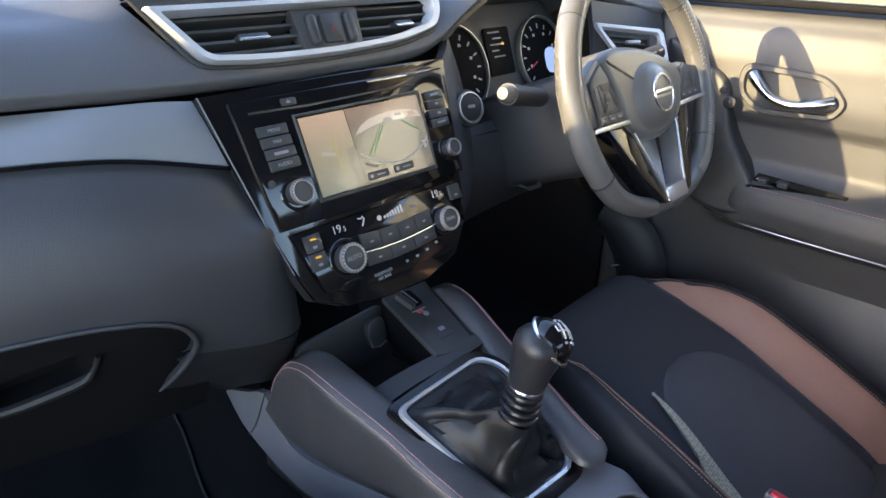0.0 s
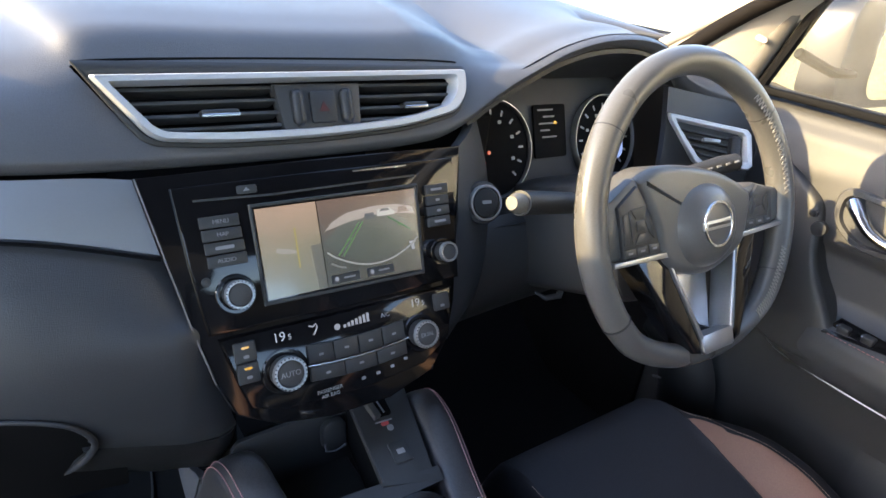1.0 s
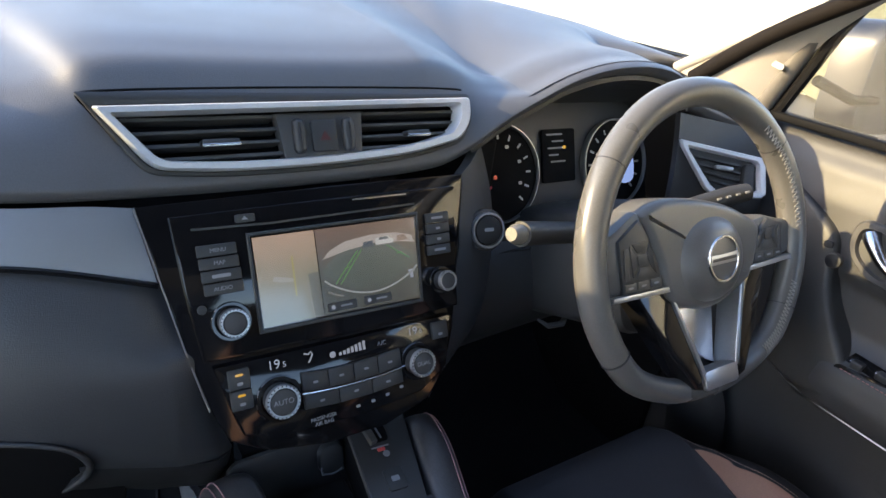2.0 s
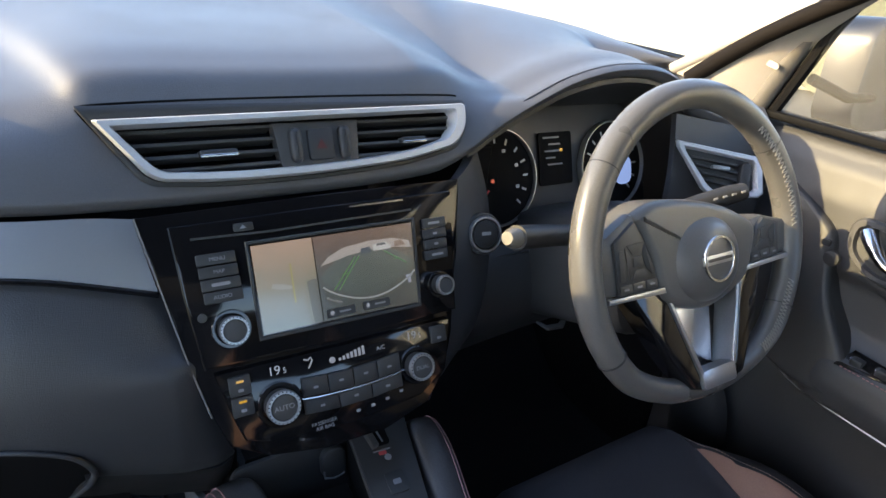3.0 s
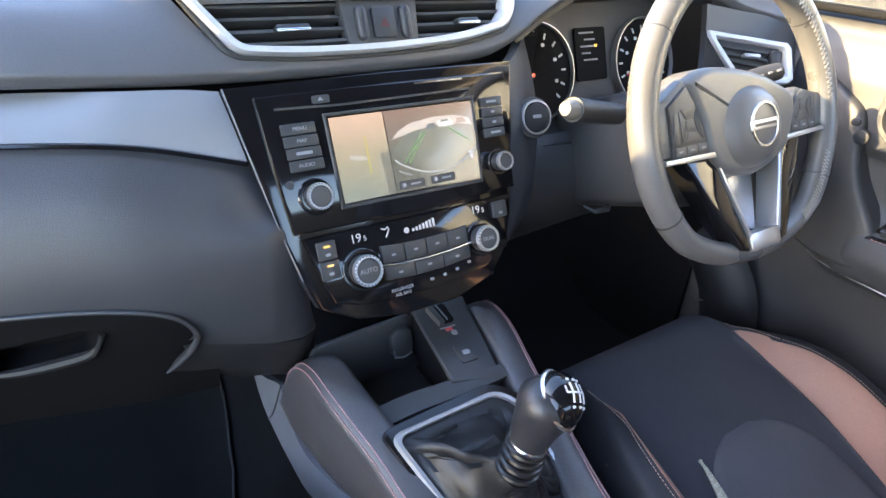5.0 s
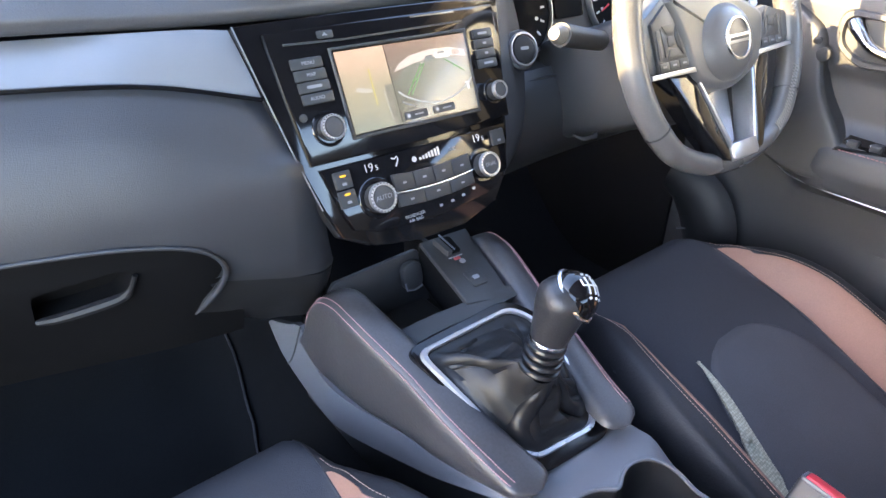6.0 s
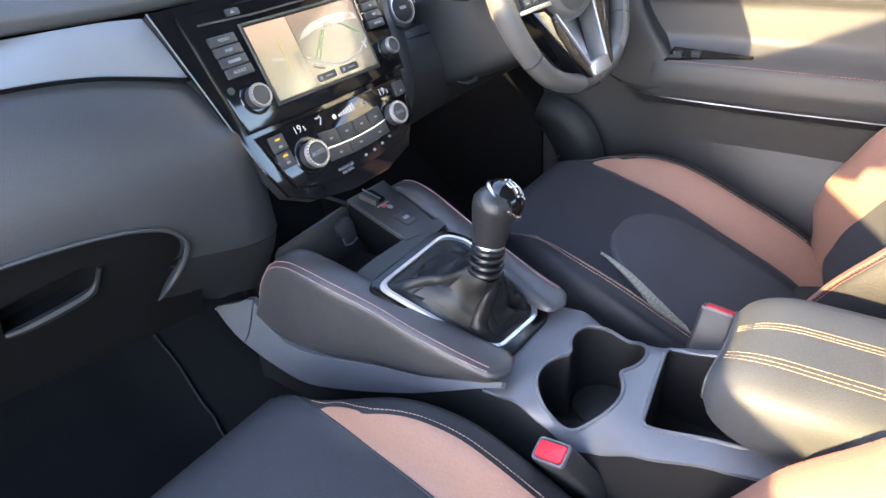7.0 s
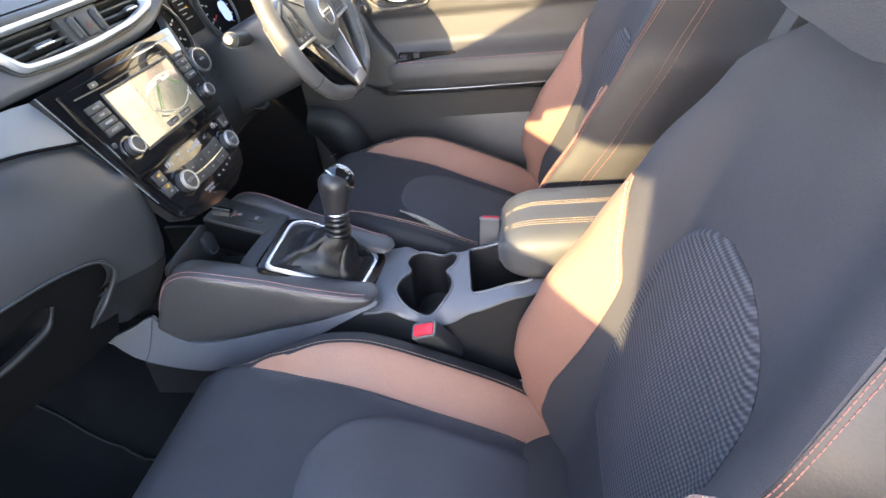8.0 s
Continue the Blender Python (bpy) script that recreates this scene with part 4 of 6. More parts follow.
# ---- steering wheel and column ----
COLF = face_frame(0.372, 0.0276, 0.6533, 22.5, -1.7)
WF = COLF @ Matrix.Rotation(radians(1.0), 4, 'Z')
wheel = empty("steering_wheel", 0.372, 0.0276, 0.653)
tagged(wheel, "flat-bottomed leather steering wheel with silver lower spoke", "steering wheel")


def rim_point(a, r=0.170):
    """A rim with a flattened bottom."""
    x, y = r * math.cos(a), r * math.sin(a)
    if y < -0.118:
        y = -0.118 + (y + 0.118) * 0.72
    return WF @ Vector((x, y, 0))


N = 96
rim = part("rim", tube([rim_point(i * math.tau / N) for i in range(N)], lambda k: 0.0160 - 0.0026 * max(0.0, -math.sin(k * math.tau)) ** 2, 18, closed=True, flat=1.0, up=WF.to_3x3() @ Vector((0, 0, 1))), RIMSKIN, wheel, "smooth grey-black leather rim")
for deg in (39, 143, 212, 327):
    i = deg / 360 * math.tau
    p, q = rim_point(i - 0.004), rim_point(i + 0.004)
    part("rim_seam", tube((p, q), 0.0163, 18, flat=1.0, up=WF.to_3x3() @ Vector((0, 0, 1))), HARD, rim)
WN = WF.to_3x3() @ Vector((0, 0, 1))
for a0, a1 in ((2, 52), (-58, -22)):
    pts = [rim_point(radians(a0 + (a1 - a0) * k / 22), 0.1635) + WN * 0.0146 for k in range(23)]
    bm = bmesh.new()
    for p, q in zip(pts[::1], pts[1::1]):
        out = (p - WF.translation).normalized() * 0.0078
        for s in (-1, 1):
            mid = (p + q) / 2
            tube((mid - out + (q - p) * 0.45 * s, mid + (q - p) * 0.1 * s, mid + out - WN * 0.001 + (q - p) * 0.35 * s), 0.0006, 5, bm=bm)
    part("stitching", bm, WHITE_THREAD, rim, "pale cross stitching")


def dome(rx, ry, w0, w1, n=44, rings=9, cy=0.0, power=2.4):
    """A domed cushion on the wheel's frame, rx by ry, from w0 out to w1."""
    bm = bmesh.new()
    prev = None
    for r in range(rings):
        k = r / (rings - 1)
        s = math.cos(k * math.pi / 2) ** 0.55 if k < 1 else 0.02
        w = w0 + (w1 - w0) * math.sin(k * math.pi / 2)
        ring = []
        for i in range(n):
            a = i * math.tau / n
            c, d = math.cos(a), math.sin(a)
            f = (abs(c) ** power + abs(d) ** power) ** (-1 / power)
            ring.append(bm.verts.new(WF @ Vector((rx * f * c * s, cy + ry * f * d * s, w))))
        if prev:
            for i in range(n):
                bm.faces.new((prev[i], prev[(i + 1) % n], ring[(i + 1) % n], ring[i]))
        prev = ring
    bm.faces.new(prev)
    return bm


hub = part("hub", dome(0.0625, 0.0565, -0.030, 0.026, cy=-0.0105, power=2.15), WHEELSKIN, wheel, "round padded charcoal airbag cover")
part("emblem_ring", ring_prism(circle(0.0258, 36, -0.001, -0.0085), circle(0.0222, 36, -0.001, -0.0085), 0.003, WF @ Matrix.Translation((0, 0, 0.0240)), bevel=0.001), CHROME, hub, "chrome ring badge")
part("emblem_bar", prism(rounded(0.0530, 0.0105, 0.002, cx=-0.001, cy=-0.0085), 0.0022, WF @ Matrix.Translation((0, 0, 0.0242)), 0.0008), SILVER, hub, "satin badge bar")
part("badge_inlay", prism(rounded(0.040, 0.0034, 0.0008, cx=-0.001, cy=-0.0085), 0.0004, WF @ Matrix.Translation((0, 0, 0.0264))), HARD, hub, "dark bar set in the badge")
part("airbag_mark", prism(rounded(0.016, 0.0028, 0.001, cy=-0.047), 0.0006, WF @ Matrix.Translation((0, 0, 0.0190)) @ pose(0, 0, 0, 12)), HARD, hub)
SHOULDER = [(p.x, p.y) for p in curve_points([(a, b, 0) for a, b in ((-0.099, 0.036), (-0.104, 0.050), (-0.081, 0.0605), (-0.055, 0.062), (-0.014, 0.057), (0.029, 0.047), (0.062, 0.034), (0.090, 0.016), (0.086, -0.012), (0.066, -0.046), (0, -0.066), (-0.060, -0.050), (-0.077, -0.026), (-0.083, 0.0))], 72, True)]
part("shoulder", prism(SHOULDER, 0.044, WF @ Matrix.Translation((0, 0, -0.034)), 0.010, segs=5), WHEELSKIN, wheel, "smooth charcoal hub shell")
KEY_SHAPES = (((0.099, 0.024), (0.121, 0.023), (0.1135, 0.0125), (0.1035, 0.013)), ((0.090, -0.0135), (0.117, -0.0135), (0.1105, -0.003), (0.0985, -0.003)),
        ((0.0955, 0.022), (0.0870, -0.0115), (0.0955, -0.002), (0.1000, 0.0115)), ((0.1240, 0.021), (0.1205, -0.0115), (0.1145, -0.002), (0.1165, 0.0115)))
for sx in (-1, 1):
    def mirrored(pts):
        return [(sx * a, b * (0.48 if sx > 0 and b > 0 else 1.0)) for a, b in (pts if sx > 0 else reversed(pts))]
    sp = mirrored([(0.074, 0.044), (0.108, 0.0535), (0.141, 0.036), (0.166, 0.028), (0.168, -0.022), (0.150, -0.027), (0.074, -0.031)])
    spoke = part("spoke", prism(sp, 0.026, WF @ Matrix.Translation((0, 0, -0.022)), 0.006), WHEELSKIN, wheel)
    sw = mirrored([(0.097, 0.030), (0.108, 0.0455), (0.138, 0.027), (0.136, 0.005), (0.1345, -0.027), (0.077, -0.029), (0.082, -0.005)])
    pad = part("switch_pad", prism(sw, 0.006, WF @ Matrix.Translation((0, 0, 0.002)), 0.002), HARD, spoke)
    for key in KEY_SHAPES:
        part("wheel_button", prism(mirrored(key), 0.0016, WF @ Matrix.Translation((0, 0, 0.0072)), 0.0007), HARD, pad)
    part("wheel_button", prism(rounded(0.0135, 0.011, 0.002, cx=sx * 0.1065, cy=0.005 if sx < 0 else 0.003), 0.0018, WF @ Matrix.Translation((0, 0, 0.0072)), 0.0007), HARD, pad)
    part("wheel_button", prism(rounded(0.0075, 0.032, 0.002, cx=sx * 0.1290, cy=0.003 if sx < 0 else -0.004), 0.0016, WF @ Matrix.Translation((0, 0, 0.0072)), 0.0007), HARD, pad)
    for a in (0.0880, 0.1065, 0.1250):
        key = part("wheel_button", prism(rounded(0.0165, 0.0095, 0.0015, cx=sx * a, cy=-0.0212), 0.0016, WF @ Matrix.Translation((0, 0, 0.0072)), 0.0007), HARD, pad)
        part("legend", prism(rounded(0.007, 0.0022, 0.0008, cx=sx * a, cy=-0.0212), 0.0002, WF @ Matrix.Translation((0, 0, 0.0089))), LEGEND, pad)
    part("spoke_trim", prism(mirrored([(0.070, -0.0290), (0.150, -0.0270), (0.151, -0.0325), (0.068, -0.0350)]), 0.007, WF @ Matrix.Translation((0, 0, 0.003)), 0.001), SILVER, spoke, "silver spoke trim")
LF = WF @ Matrix.Translation((0, -0.035, 0.0)) @ pose(0, 0, 0, -8)
low = part("lower_spoke", prism([(-0.040, -0.020), (0.040, -0.020), (0.024, -0.104), (-0.024, -0.104)], 0.006, LF @ Matrix.Translation((0, 0, -0.030)), 0.002), CHROME, wheel, "bright plate between the spoke legs")
for sx in (-1, 1):
    def mirrored(pts):
        return [(sx * a, b) for a, b in (pts if sx > 0 else reversed(pts))]
    part("spoke_leg", prism(mirrored([(0.112, 0.004), (0.064, 0.000), (0.030, -0.100), (0.030, -0.117), (0.044, -0.113), (0.072, -0.070)]), 0.028, LF @ Matrix.Translation((0, 0, -0.026)), 0.004), GLOSS, low, "gloss black spoke leg")
    part("leg_edge", prism(mirrored([(0.0655, 0.003), (0.0600, 0.000), (0.0245, -0.100), (0.0300, -0.102)]), 0.029, LF @ Matrix.Translation((0, 0, -0.025)), 0.002), SILVER, low, "silver leg edge")
part("spoke_foot", prism([(-0.0295, -0.097), (0.0295, -0.097), (0.0285, -0.116), (0.024, -0.119), (-0.024, -0.119), (-0.0285, -0.116)], 0.018, LF @ Matrix.Translation((0, 0, -0.014)), 0.003), SILVER, low, "silver spoke foot")

column = empty("steering_column", 0.36, 0.12, 0.60)
tagged(column, "black plastic steering column shroud under the wheel", "steering column")
COL = [(p.x, p.y) for p in curve_points([(a, b, 0) for a, b in ((-0.075, 0.02), (-0.055, 0.05), (0.055, 0.05), (0.075, 0.02), (0.085, -0.06), (0.06, -0.095), (-0.06, -0.095), (-0.085, -0.06))], 32, True)]
part("shroud", prism(COL, 0.19, COLF @ Matrix.Translation((0, 0, -0.235)), 0.012), HARD, column)
part("adjust_lever", tube([(0.266, 0.146, 0.512), (0.275, 0.135, 0.507), (0.296, 0.132, 0.507), (0.310, 0.140, 0.512)], lambda k: 0.0025 + 0.0028 * math.sin(k * math.pi), 8, flat=0.6), HARD, column, "black column adjuster")
stalk = empty("indicator_stalk", 0.20, 0.11, 0.66)
tagged(stalk, "black indicator stalk with a pale end on the column", "stalk")
sbar = part("stalk_bar", tube([(0.275, 0.130, 0.640), (0.23, 0.121, 0.650), (0.19, 0.112, 0.659), (0.172, 0.107, 0.663)], lambda k: 0.0125 + 0.001 * k, 14), HARD, stalk)
part("stalk_tip", tube([(0.172, 0.107, 0.663), (0.164, 0.105, 0.665), (0.156, 0.103, 0.667)], lambda k: (0.0108, 0.0108, 0.0070)[round(k * 2)], 14), material("pale_grey_plastic", (0.16, 0.15, 0.13), 0.5), sbar, "pale grey end cap")
wiper = empty("wiper_stalk", 0.5, 0.09, 0.67)
tagged(wiper, "black wiper stalk with white markings on the column", "stalk")
wb = part("stalk_bar", tube([(0.43, 0.12, 0.650), (0.475, 0.106, 0.664), (0.51, 0.096, 0.675), (0.533, 0.089, 0.681)], lambda k: 0.011 + 0.002 * math.sin(k * 3), 12), HARD, wiper)
for k in range(4):
    part("stalk_mark", tube([(0.478 + 0.012 * k, 0.0925 - 0.004 * k, 0.6745 + 0.0035 * k), (0.483 + 0.012 * k, 0.091 - 0.004 * k, 0.676 + 0.0035 * k)], 0.0016, 5), LEGEND, wb)

# ---- centre console ----
console = empty("centre_console", 0, 0, 0.0)
tagged(console, "grey and black plastic centre console between the front seats", "console")


def deck_z(y):
    """Height of the console's upper deck."""
    return lerp_table([(-0.75, 0.345), (-0.40, 0.340), (-0.36, 0.330), (-0.29, 0.312), (-0.22, 0.308), (-0.165, 0.307), (-0.130, 0.299), (-0.11, 0.296), (-0.08, 0.318), (0.03, 0.372), (0.10, 0.385), (0.20, 0.42)], y)[0]


def edge_drop(y):
    """How far the deck rolls down at its sides."""
    return lerp_table([(-0.40, 0.003), (-0.36, 0.004), (-0.29, 0.014), (-0.25, 0.034), (-0.222, 0.043), (-0.19, 0.025), (-0.150, 0.004), (-0.12, 0.002)], y)[0]


def console_side(s):
    def f(u, v):
        y = -0.75 + 1.05 * u
        top = deck_z(y) - edge_drop(y) - 0.002
        if y > 0.04:
            top = min(top, 0.358)
        x = 0.0885 + 0.015 * v + 0.01 * max(0, y)
        return (s * x, y, top + (0.03 - top) * v)
    return f


for s in (-1, 1):
    part("side_wall", sheet(console_side(s), 0, 1, 0, 1, 30, 6, 0.008, flip=(s > 0)), BLOCK, console, "black side wall of the console")


# grey deck with joined cup wells and an open bin
def cup_hole(x, y):
    """Signed distance to the joined cup wells: negative inside."""
    a = math.hypot(x + 0.0365, y + 0.206) - 0.0455
    b = math.hypot(x - 0.0345, y + 0.210) - 0.0425
    k = 0.010
    h = max(k - abs(a - b), 0.0) / k
    return min(a, b) - h * h * k * 0.25


def bin_hole(x, y):
    """Signed distance to the bin's rounded, skewed mouth."""
    qx, qy = abs(x - 0.004) - 0.058, abs(y + 0.325 - 0.12 * x) - 0.042
    return math.hypot(max(qx, 0), max(qy, 0)) + min(max(qx, qy), 0) - 0.006


def deck_top(x, y):
    return deck_z(y) - edge_drop(y) * (abs(x) / 0.090) ** 4.5


def build_deck():
    bm, step = bmesh.new(), 0.0032
    nx, ny = 56, 130
    verts = {}

    def hole(x, y):
        return min(cup_hole(x, y), bin_hole(x, y))

    def vert(i, j):
        if (i, j) not in verts:
            x, y = -0.0896 + i * step, -0.5298 + j * step
            for _ in range(3):
                d = hole(x, y)
                if abs(d) < step * 0.75:
                    gx, gy = (hole(x + 1e-4, y) - d) / 1e-4, (hole(x, y + 1e-4) - d) / 1e-4
                    g = max(0.2, gx * gx + gy * gy)
                    x, y = x - d * gx / g, y - d * gy / g
            verts[(i, j)] = bm.verts.new((x, y, deck_top(x, y)))
        return verts[(i, j)]
    for i in range(nx):
        for j in range(ny):
            if hole(-0.0896 + (i + 0.5) * step, -0.5298 + (j + 0.5) * step) > 0:
                bm.faces.new((vert(i, j), vert(i + 1, j), vert(i + 1, j + 1), vert(i, j + 1)))
    walls = bmesh.new()
    made = {}

    def down(v):
        if v not in made:
            p = v.co
            made[v] = [walls.verts.new((p.x, p.y, p.z + 0.0005)), walls.verts.new((p.x, p.y, p.z - 0.003)), walls.verts.new((p.x * 0.97, p.y, 0.205))]
        return made[v]
    for e in bm.edges:
        m = (e.verts[0].co + e.verts[1].co) / 2
        if e.is_boundary and abs(m.x) < 0.084 and -0.395 < m.y < -0.115:
            a, b = down(e.verts[0]), down(e.verts[1])
            for k in range(2):
                walls.faces.new((a[k], b[k], b[k + 1], a[k + 1]))
    rim = [e for e in bm.edges if e.is_boundary]
    out = bmesh.ops.extrude_edge_only(bm, edges=rim)
    for v in [g for g in out["geom"] if isinstance(g, bmesh.types.BMVert)]:
        v.co.z -= 0.004
    return bm, walls


WELL = material("dark_well_plastic", (0.014, 0.014, 0.015), 0.5, grain=0.3, scale=1200, vary=0.15)
DECK, WALLS = build_deck()
part("deck", DECK, GREYPLASTIC, console, "satin grey deck with cup holder rims", angle=60)
part("well_wall", WALLS, WELL, console, "black cup wells and bin", angle=50)
part("well_floor", box(-0.080, 0.080, -0.400, -0.140, 0.200, 0.207), WELL, console)
for cx, cy in ((-0.0365, -0.206), (0.0345, -0.210)):
    part("cup_mat", prism(circle(0.036, 28), 0.003, Matrix.Translation((cx, cy, 0.2075)), 0.001), HARD, console, "black rubber cup mat")
for k in range(5):
    part("bin_rib", box(-0.05 + 0.02 * k, -0.046 + 0.02 * k, -0.37, -0.285, 0.2072, 0.211, 0.001), HARD, console)
part("deck_gap", tube([(-0.086, -0.372, 0.300), (-0.07, -0.371, 0.322), (0.0, -0.370, 0.335)], 0.0012, 6), HARD, console, "dark joint across the deck")


def mouth(field, cx, cy, lift):
    """A line round a well's rim, found outwards from its middle."""
    pts = []
    for k in range(72):
        a, lo, hi = k * math.tau / 72, 0.0, 0.14
        for _ in range(22):
            m = (lo + hi) / 2
            lo, hi = (m, hi) if field(cx + m * math.cos(a), cy + m * math.sin(a)) < 0 else (lo, m)
        r = lo + 0.0012
        x, y = cx + r * math.cos(a), cy + r * math.sin(a)
        pts.append((x, y, deck_top(x, y) + lift))
    return pts


for field, cx, cy in ((cup_hole, 0.0, -0.2095), (bin_hole, 0.004, -0.325)):
    part("well_rim", tube(mouth(field, cx, cy, 0.0004), 0.0022, 8, closed=True), GREYPLASTIC, console, "rounded grey rim")


PINK = material("pink_thread", (0.36, 0.20, 0.20), 0.7)


# padded knee rests either side of the console
def knee_rest(s):
    def f(u, v):
        y = 0.204 - 0.342 * u
        crest = smooth_table([(-0.138, 0.324), (-0.10, 0.332), (-0.02, 0.360), (0.06, 0.387), (0.11, 0.403), (0.14, 0.406), (0.165, 0.396), (0.185, 0.368), (0.204, 0.318)], y)[0]
        low = smooth_table([(-0.138, 0.310), (-0.12, 0.305), (-0.074, 0.291), (-0.017, 0.279), (0.05, 0.271), (0.10, 0.266), (0.15, 0.265), (0.185, 0.275), (0.204, 0.300)], y)[0]
        xo = lerp_table([(-0.138, 0.092), (0.0, 0.112), (0.12, 0.132), (0.204, 0.142)], y)[0]
        h = crest - low
        e = min(1.0, h / 0.07)
        prof = [(xo - 0.050, crest - 0.030 * e), (xo - 0.046, crest - 0.008 * e), (xo - 0.036, crest), (xo - 0.018, crest), (xo - 0.005, crest - 0.006 * e), (xo, crest - 0.020 * e), (xo, crest - 0.55 * h), (xo - 0.003, low + 0.12 * h), (xo - 0.010, low)]
        q = spline([(a, 0, b) for a, b in prof], v)
        tip = math.sqrt(max(0.0, 1 - (max(0.0, -0.116 - y) / 0.0221) ** 2.4))
        mid = low + 0.45 * h
        return (s * (xo - 0.024 + (q.x - xo + 0.024) * (0.05 + 0.95 * tip)), y, mid + (q.z - mid) * (0.10 + 0.90 * tip))
    return f


for s in (-1, 1):
    f = knee_rest(s)
    pad = part("knee_rest", sheet(f, 0, 1, 0, 1, 60, 24, 0.003, flip=(s < 0)), LEATHER, console, "padded black leather knee rest with pink stitching")
    for off in (0.45, 0.52):
        line = [Vector(f(0.035 + 0.920 * k / 40, off)) + Vector((s * 0.0006, 0, 0.0006)) for k in range(41)]
        stitches("stitching", line, pad, PINK, 0.0032, 0.0030, 0.0007)


# grey skirt below the knee rest
def skirt(s):
    def f(u, v):
        y = 0.302 - 0.442 * u
        top = smooth_table([(-0.14, 0.317), (-0.12, 0.309), (-0.074, 0.295), (-0.017, 0.283), (0.05, 0.275), (0.10, 0.270), (0.15, 0.269), (0.180, 0.276), (0.196, 0.300), (0.212, 0.326), (0.250, 0.308), (0.302, 0.284)], y)[0]
        low = smooth_table([(-0.14, 0.313), (-0.118, 0.302), (-0.045, 0.266), (0.02, 0.238), (0.088, 0.221), (0.14, 0.213), (0.183, 0.216), (0.230, 0.228), (0.276, 0.250), (0.302, 0.283)], y)[0]
        low = min(low, top - 0.002)
        x = lerp_table([(-0.14, 0.088), (0.0, 0.106), (0.15, 0.134), (0.302, 0.140)], y)[0]
        return (s * (x + 0.004 * v), y, top + (low - top) * v)
    return f


for s in (-1, 1):
    part("skirt_trim", sheet(skirt(s), 0, 1 if s < 0 else 0.90, 0, 1, 30, 4, 0.008, flip=(s < 0)), GREYPLASTIC, console, "satin grey trim strip")
    part("skirt_joint", tube([Vector(skirt(s)(0.205 - 0.100 * k / 6, k / 6)) + Vector((s * 0.0005, 0, 0.0005)) for k in range(7)], 0.0011, 5), HARD, console, "dark joint in the strip")

# gear gate and front tray
GF = face_frame(0.0, -0.033, 0.3515, 61.0)


PLATE = fillet([(-0.098, 0.078, 0.014), (0.045, 0.082, 0.03), (0.076, 0.050, 0.02), (0.080, -0.070, 0.03), (0.060, -0.106, 0.02), (-0.040, -0.100, 0.03), (-0.066, -0.068, 0.02)], 6)
GATE_OUT = fillet([(-0.0925, 0.0700, 0.016), (0.0420, 0.0710, 0.020), (0.0640, 0.0470, 0.016), (0.0695, -0.0590, 0.020), (0.0460, -0.0930, 0.016), (-0.0400, -0.0850, 0.020), (-0.0590, -0.0620, 0.016)], 6)
GATE_IN = fillet([(-0.0840, 0.0640, 0.013), (0.0385, 0.0650, 0.018), (0.0580, 0.0440, 0.014), (0.0630, -0.0560, 0.016), (0.0420, -0.0860, 0.014), (-0.0370, -0.0790, 0.017), (-0.0530, -0.0590, 0.014)], 6)
part("gate_plate", prism(PLATE, 0.012, GF @ Matrix.Translation((0, 0, -0.0120)), 0.003), material("semi_gloss_black", (0.006, 0.006, 0.007), 0.22, scale=200, vary=0.2, spec=0.4), console, "glossy black plate round the gear gaiter")
part("gate_ring", ring_prism(GATE_OUT, GATE_IN, 0.008, GF @ Matrix.Translation((0, 0, -0.003)), bevel=0.003), material("gate_ring_metal", (0.50, 0.51, 0.55), 0.28, metal=0.65, vary=0.05), console, "bright satin chrome gaiter ring")
part("tray_floor", box(-0.095, 0.020, 0.055, 0.20, 0.325, 0.335, 0.003), HARD, console, "black floor of the open tray")
part("tray_back", box(-0.090, 0.030, 0.188, 0.202, 0.32, 0.385, 0.006), DARKTRIM, console)


def tray_lip(u, v):
    """The flat strip between the tray and the gear gate, rising towards the brake panel."""
    a = spline([(-0.094, 0.080, 0.373), (-0.045, 0.077, 0.379), (0.0, 0.070, 0.383), (0.035, 0.064, 0.386), (0.074, 0.058, 0.388)], u)
    b = spline([(-0.092, 0.054, 0.369), (-0.045, 0.052, 0.375), (0.0, 0.047, 0.379), (0.035, 0.044, 0.381), (0.074, 0.044, 0.381)], u)
    return a.lerp(b, v)


part("tray_lip", sheet(tray_lip, 0, 1, 0, 1, 20, 4, 0.030, flip=True), HARD, console, "dark grey strip beside the tray")
part("tray_wall", prism(fillet([(-0.112, -0.05, 0.002), (0.030, -0.05, 0.002), (0.022, 0.026, 0.010), (-0.104, 0.022, 0.006), (-0.112, 0.012, 0.004)], 5), 0.006, face_frame(0, 0.176, 0.376, 12), 0.002), HARD, console, "black rear wall of the tray")
sock = part("socket_cap", prism(rounded(0.030, 0.038, 0.012), 0.010, face_frame(0.002, 0.168, 0.374, 12), 0.004), HARD, console, "black power socket cap")
part("socket_lip", tube([face_frame(0.002, 0.168, 0.374, 12) @ Vector((a, b, 0.0085)) for a, b in ((-0.013, -0.006), (-0.012, -0.016), (0.0, -0.0195), (0.012, -0.016))], 0.0016, 6), GREYPLASTIC, sock, "pale lip of the cap")
SWF = face_frame(0.047, 0.118, 0.4012, 75.6, -3.9)
swp = part("brake_switch_panel", prism([(-0.031, 0.052), (0.042, 0.052), (0.024, -0.074), (-0.034, -0.060)], 0.006, SWF @ Matrix.Translation((0, 0, -0.006)), 0.002), HARD, console, "black parking brake switch panel")
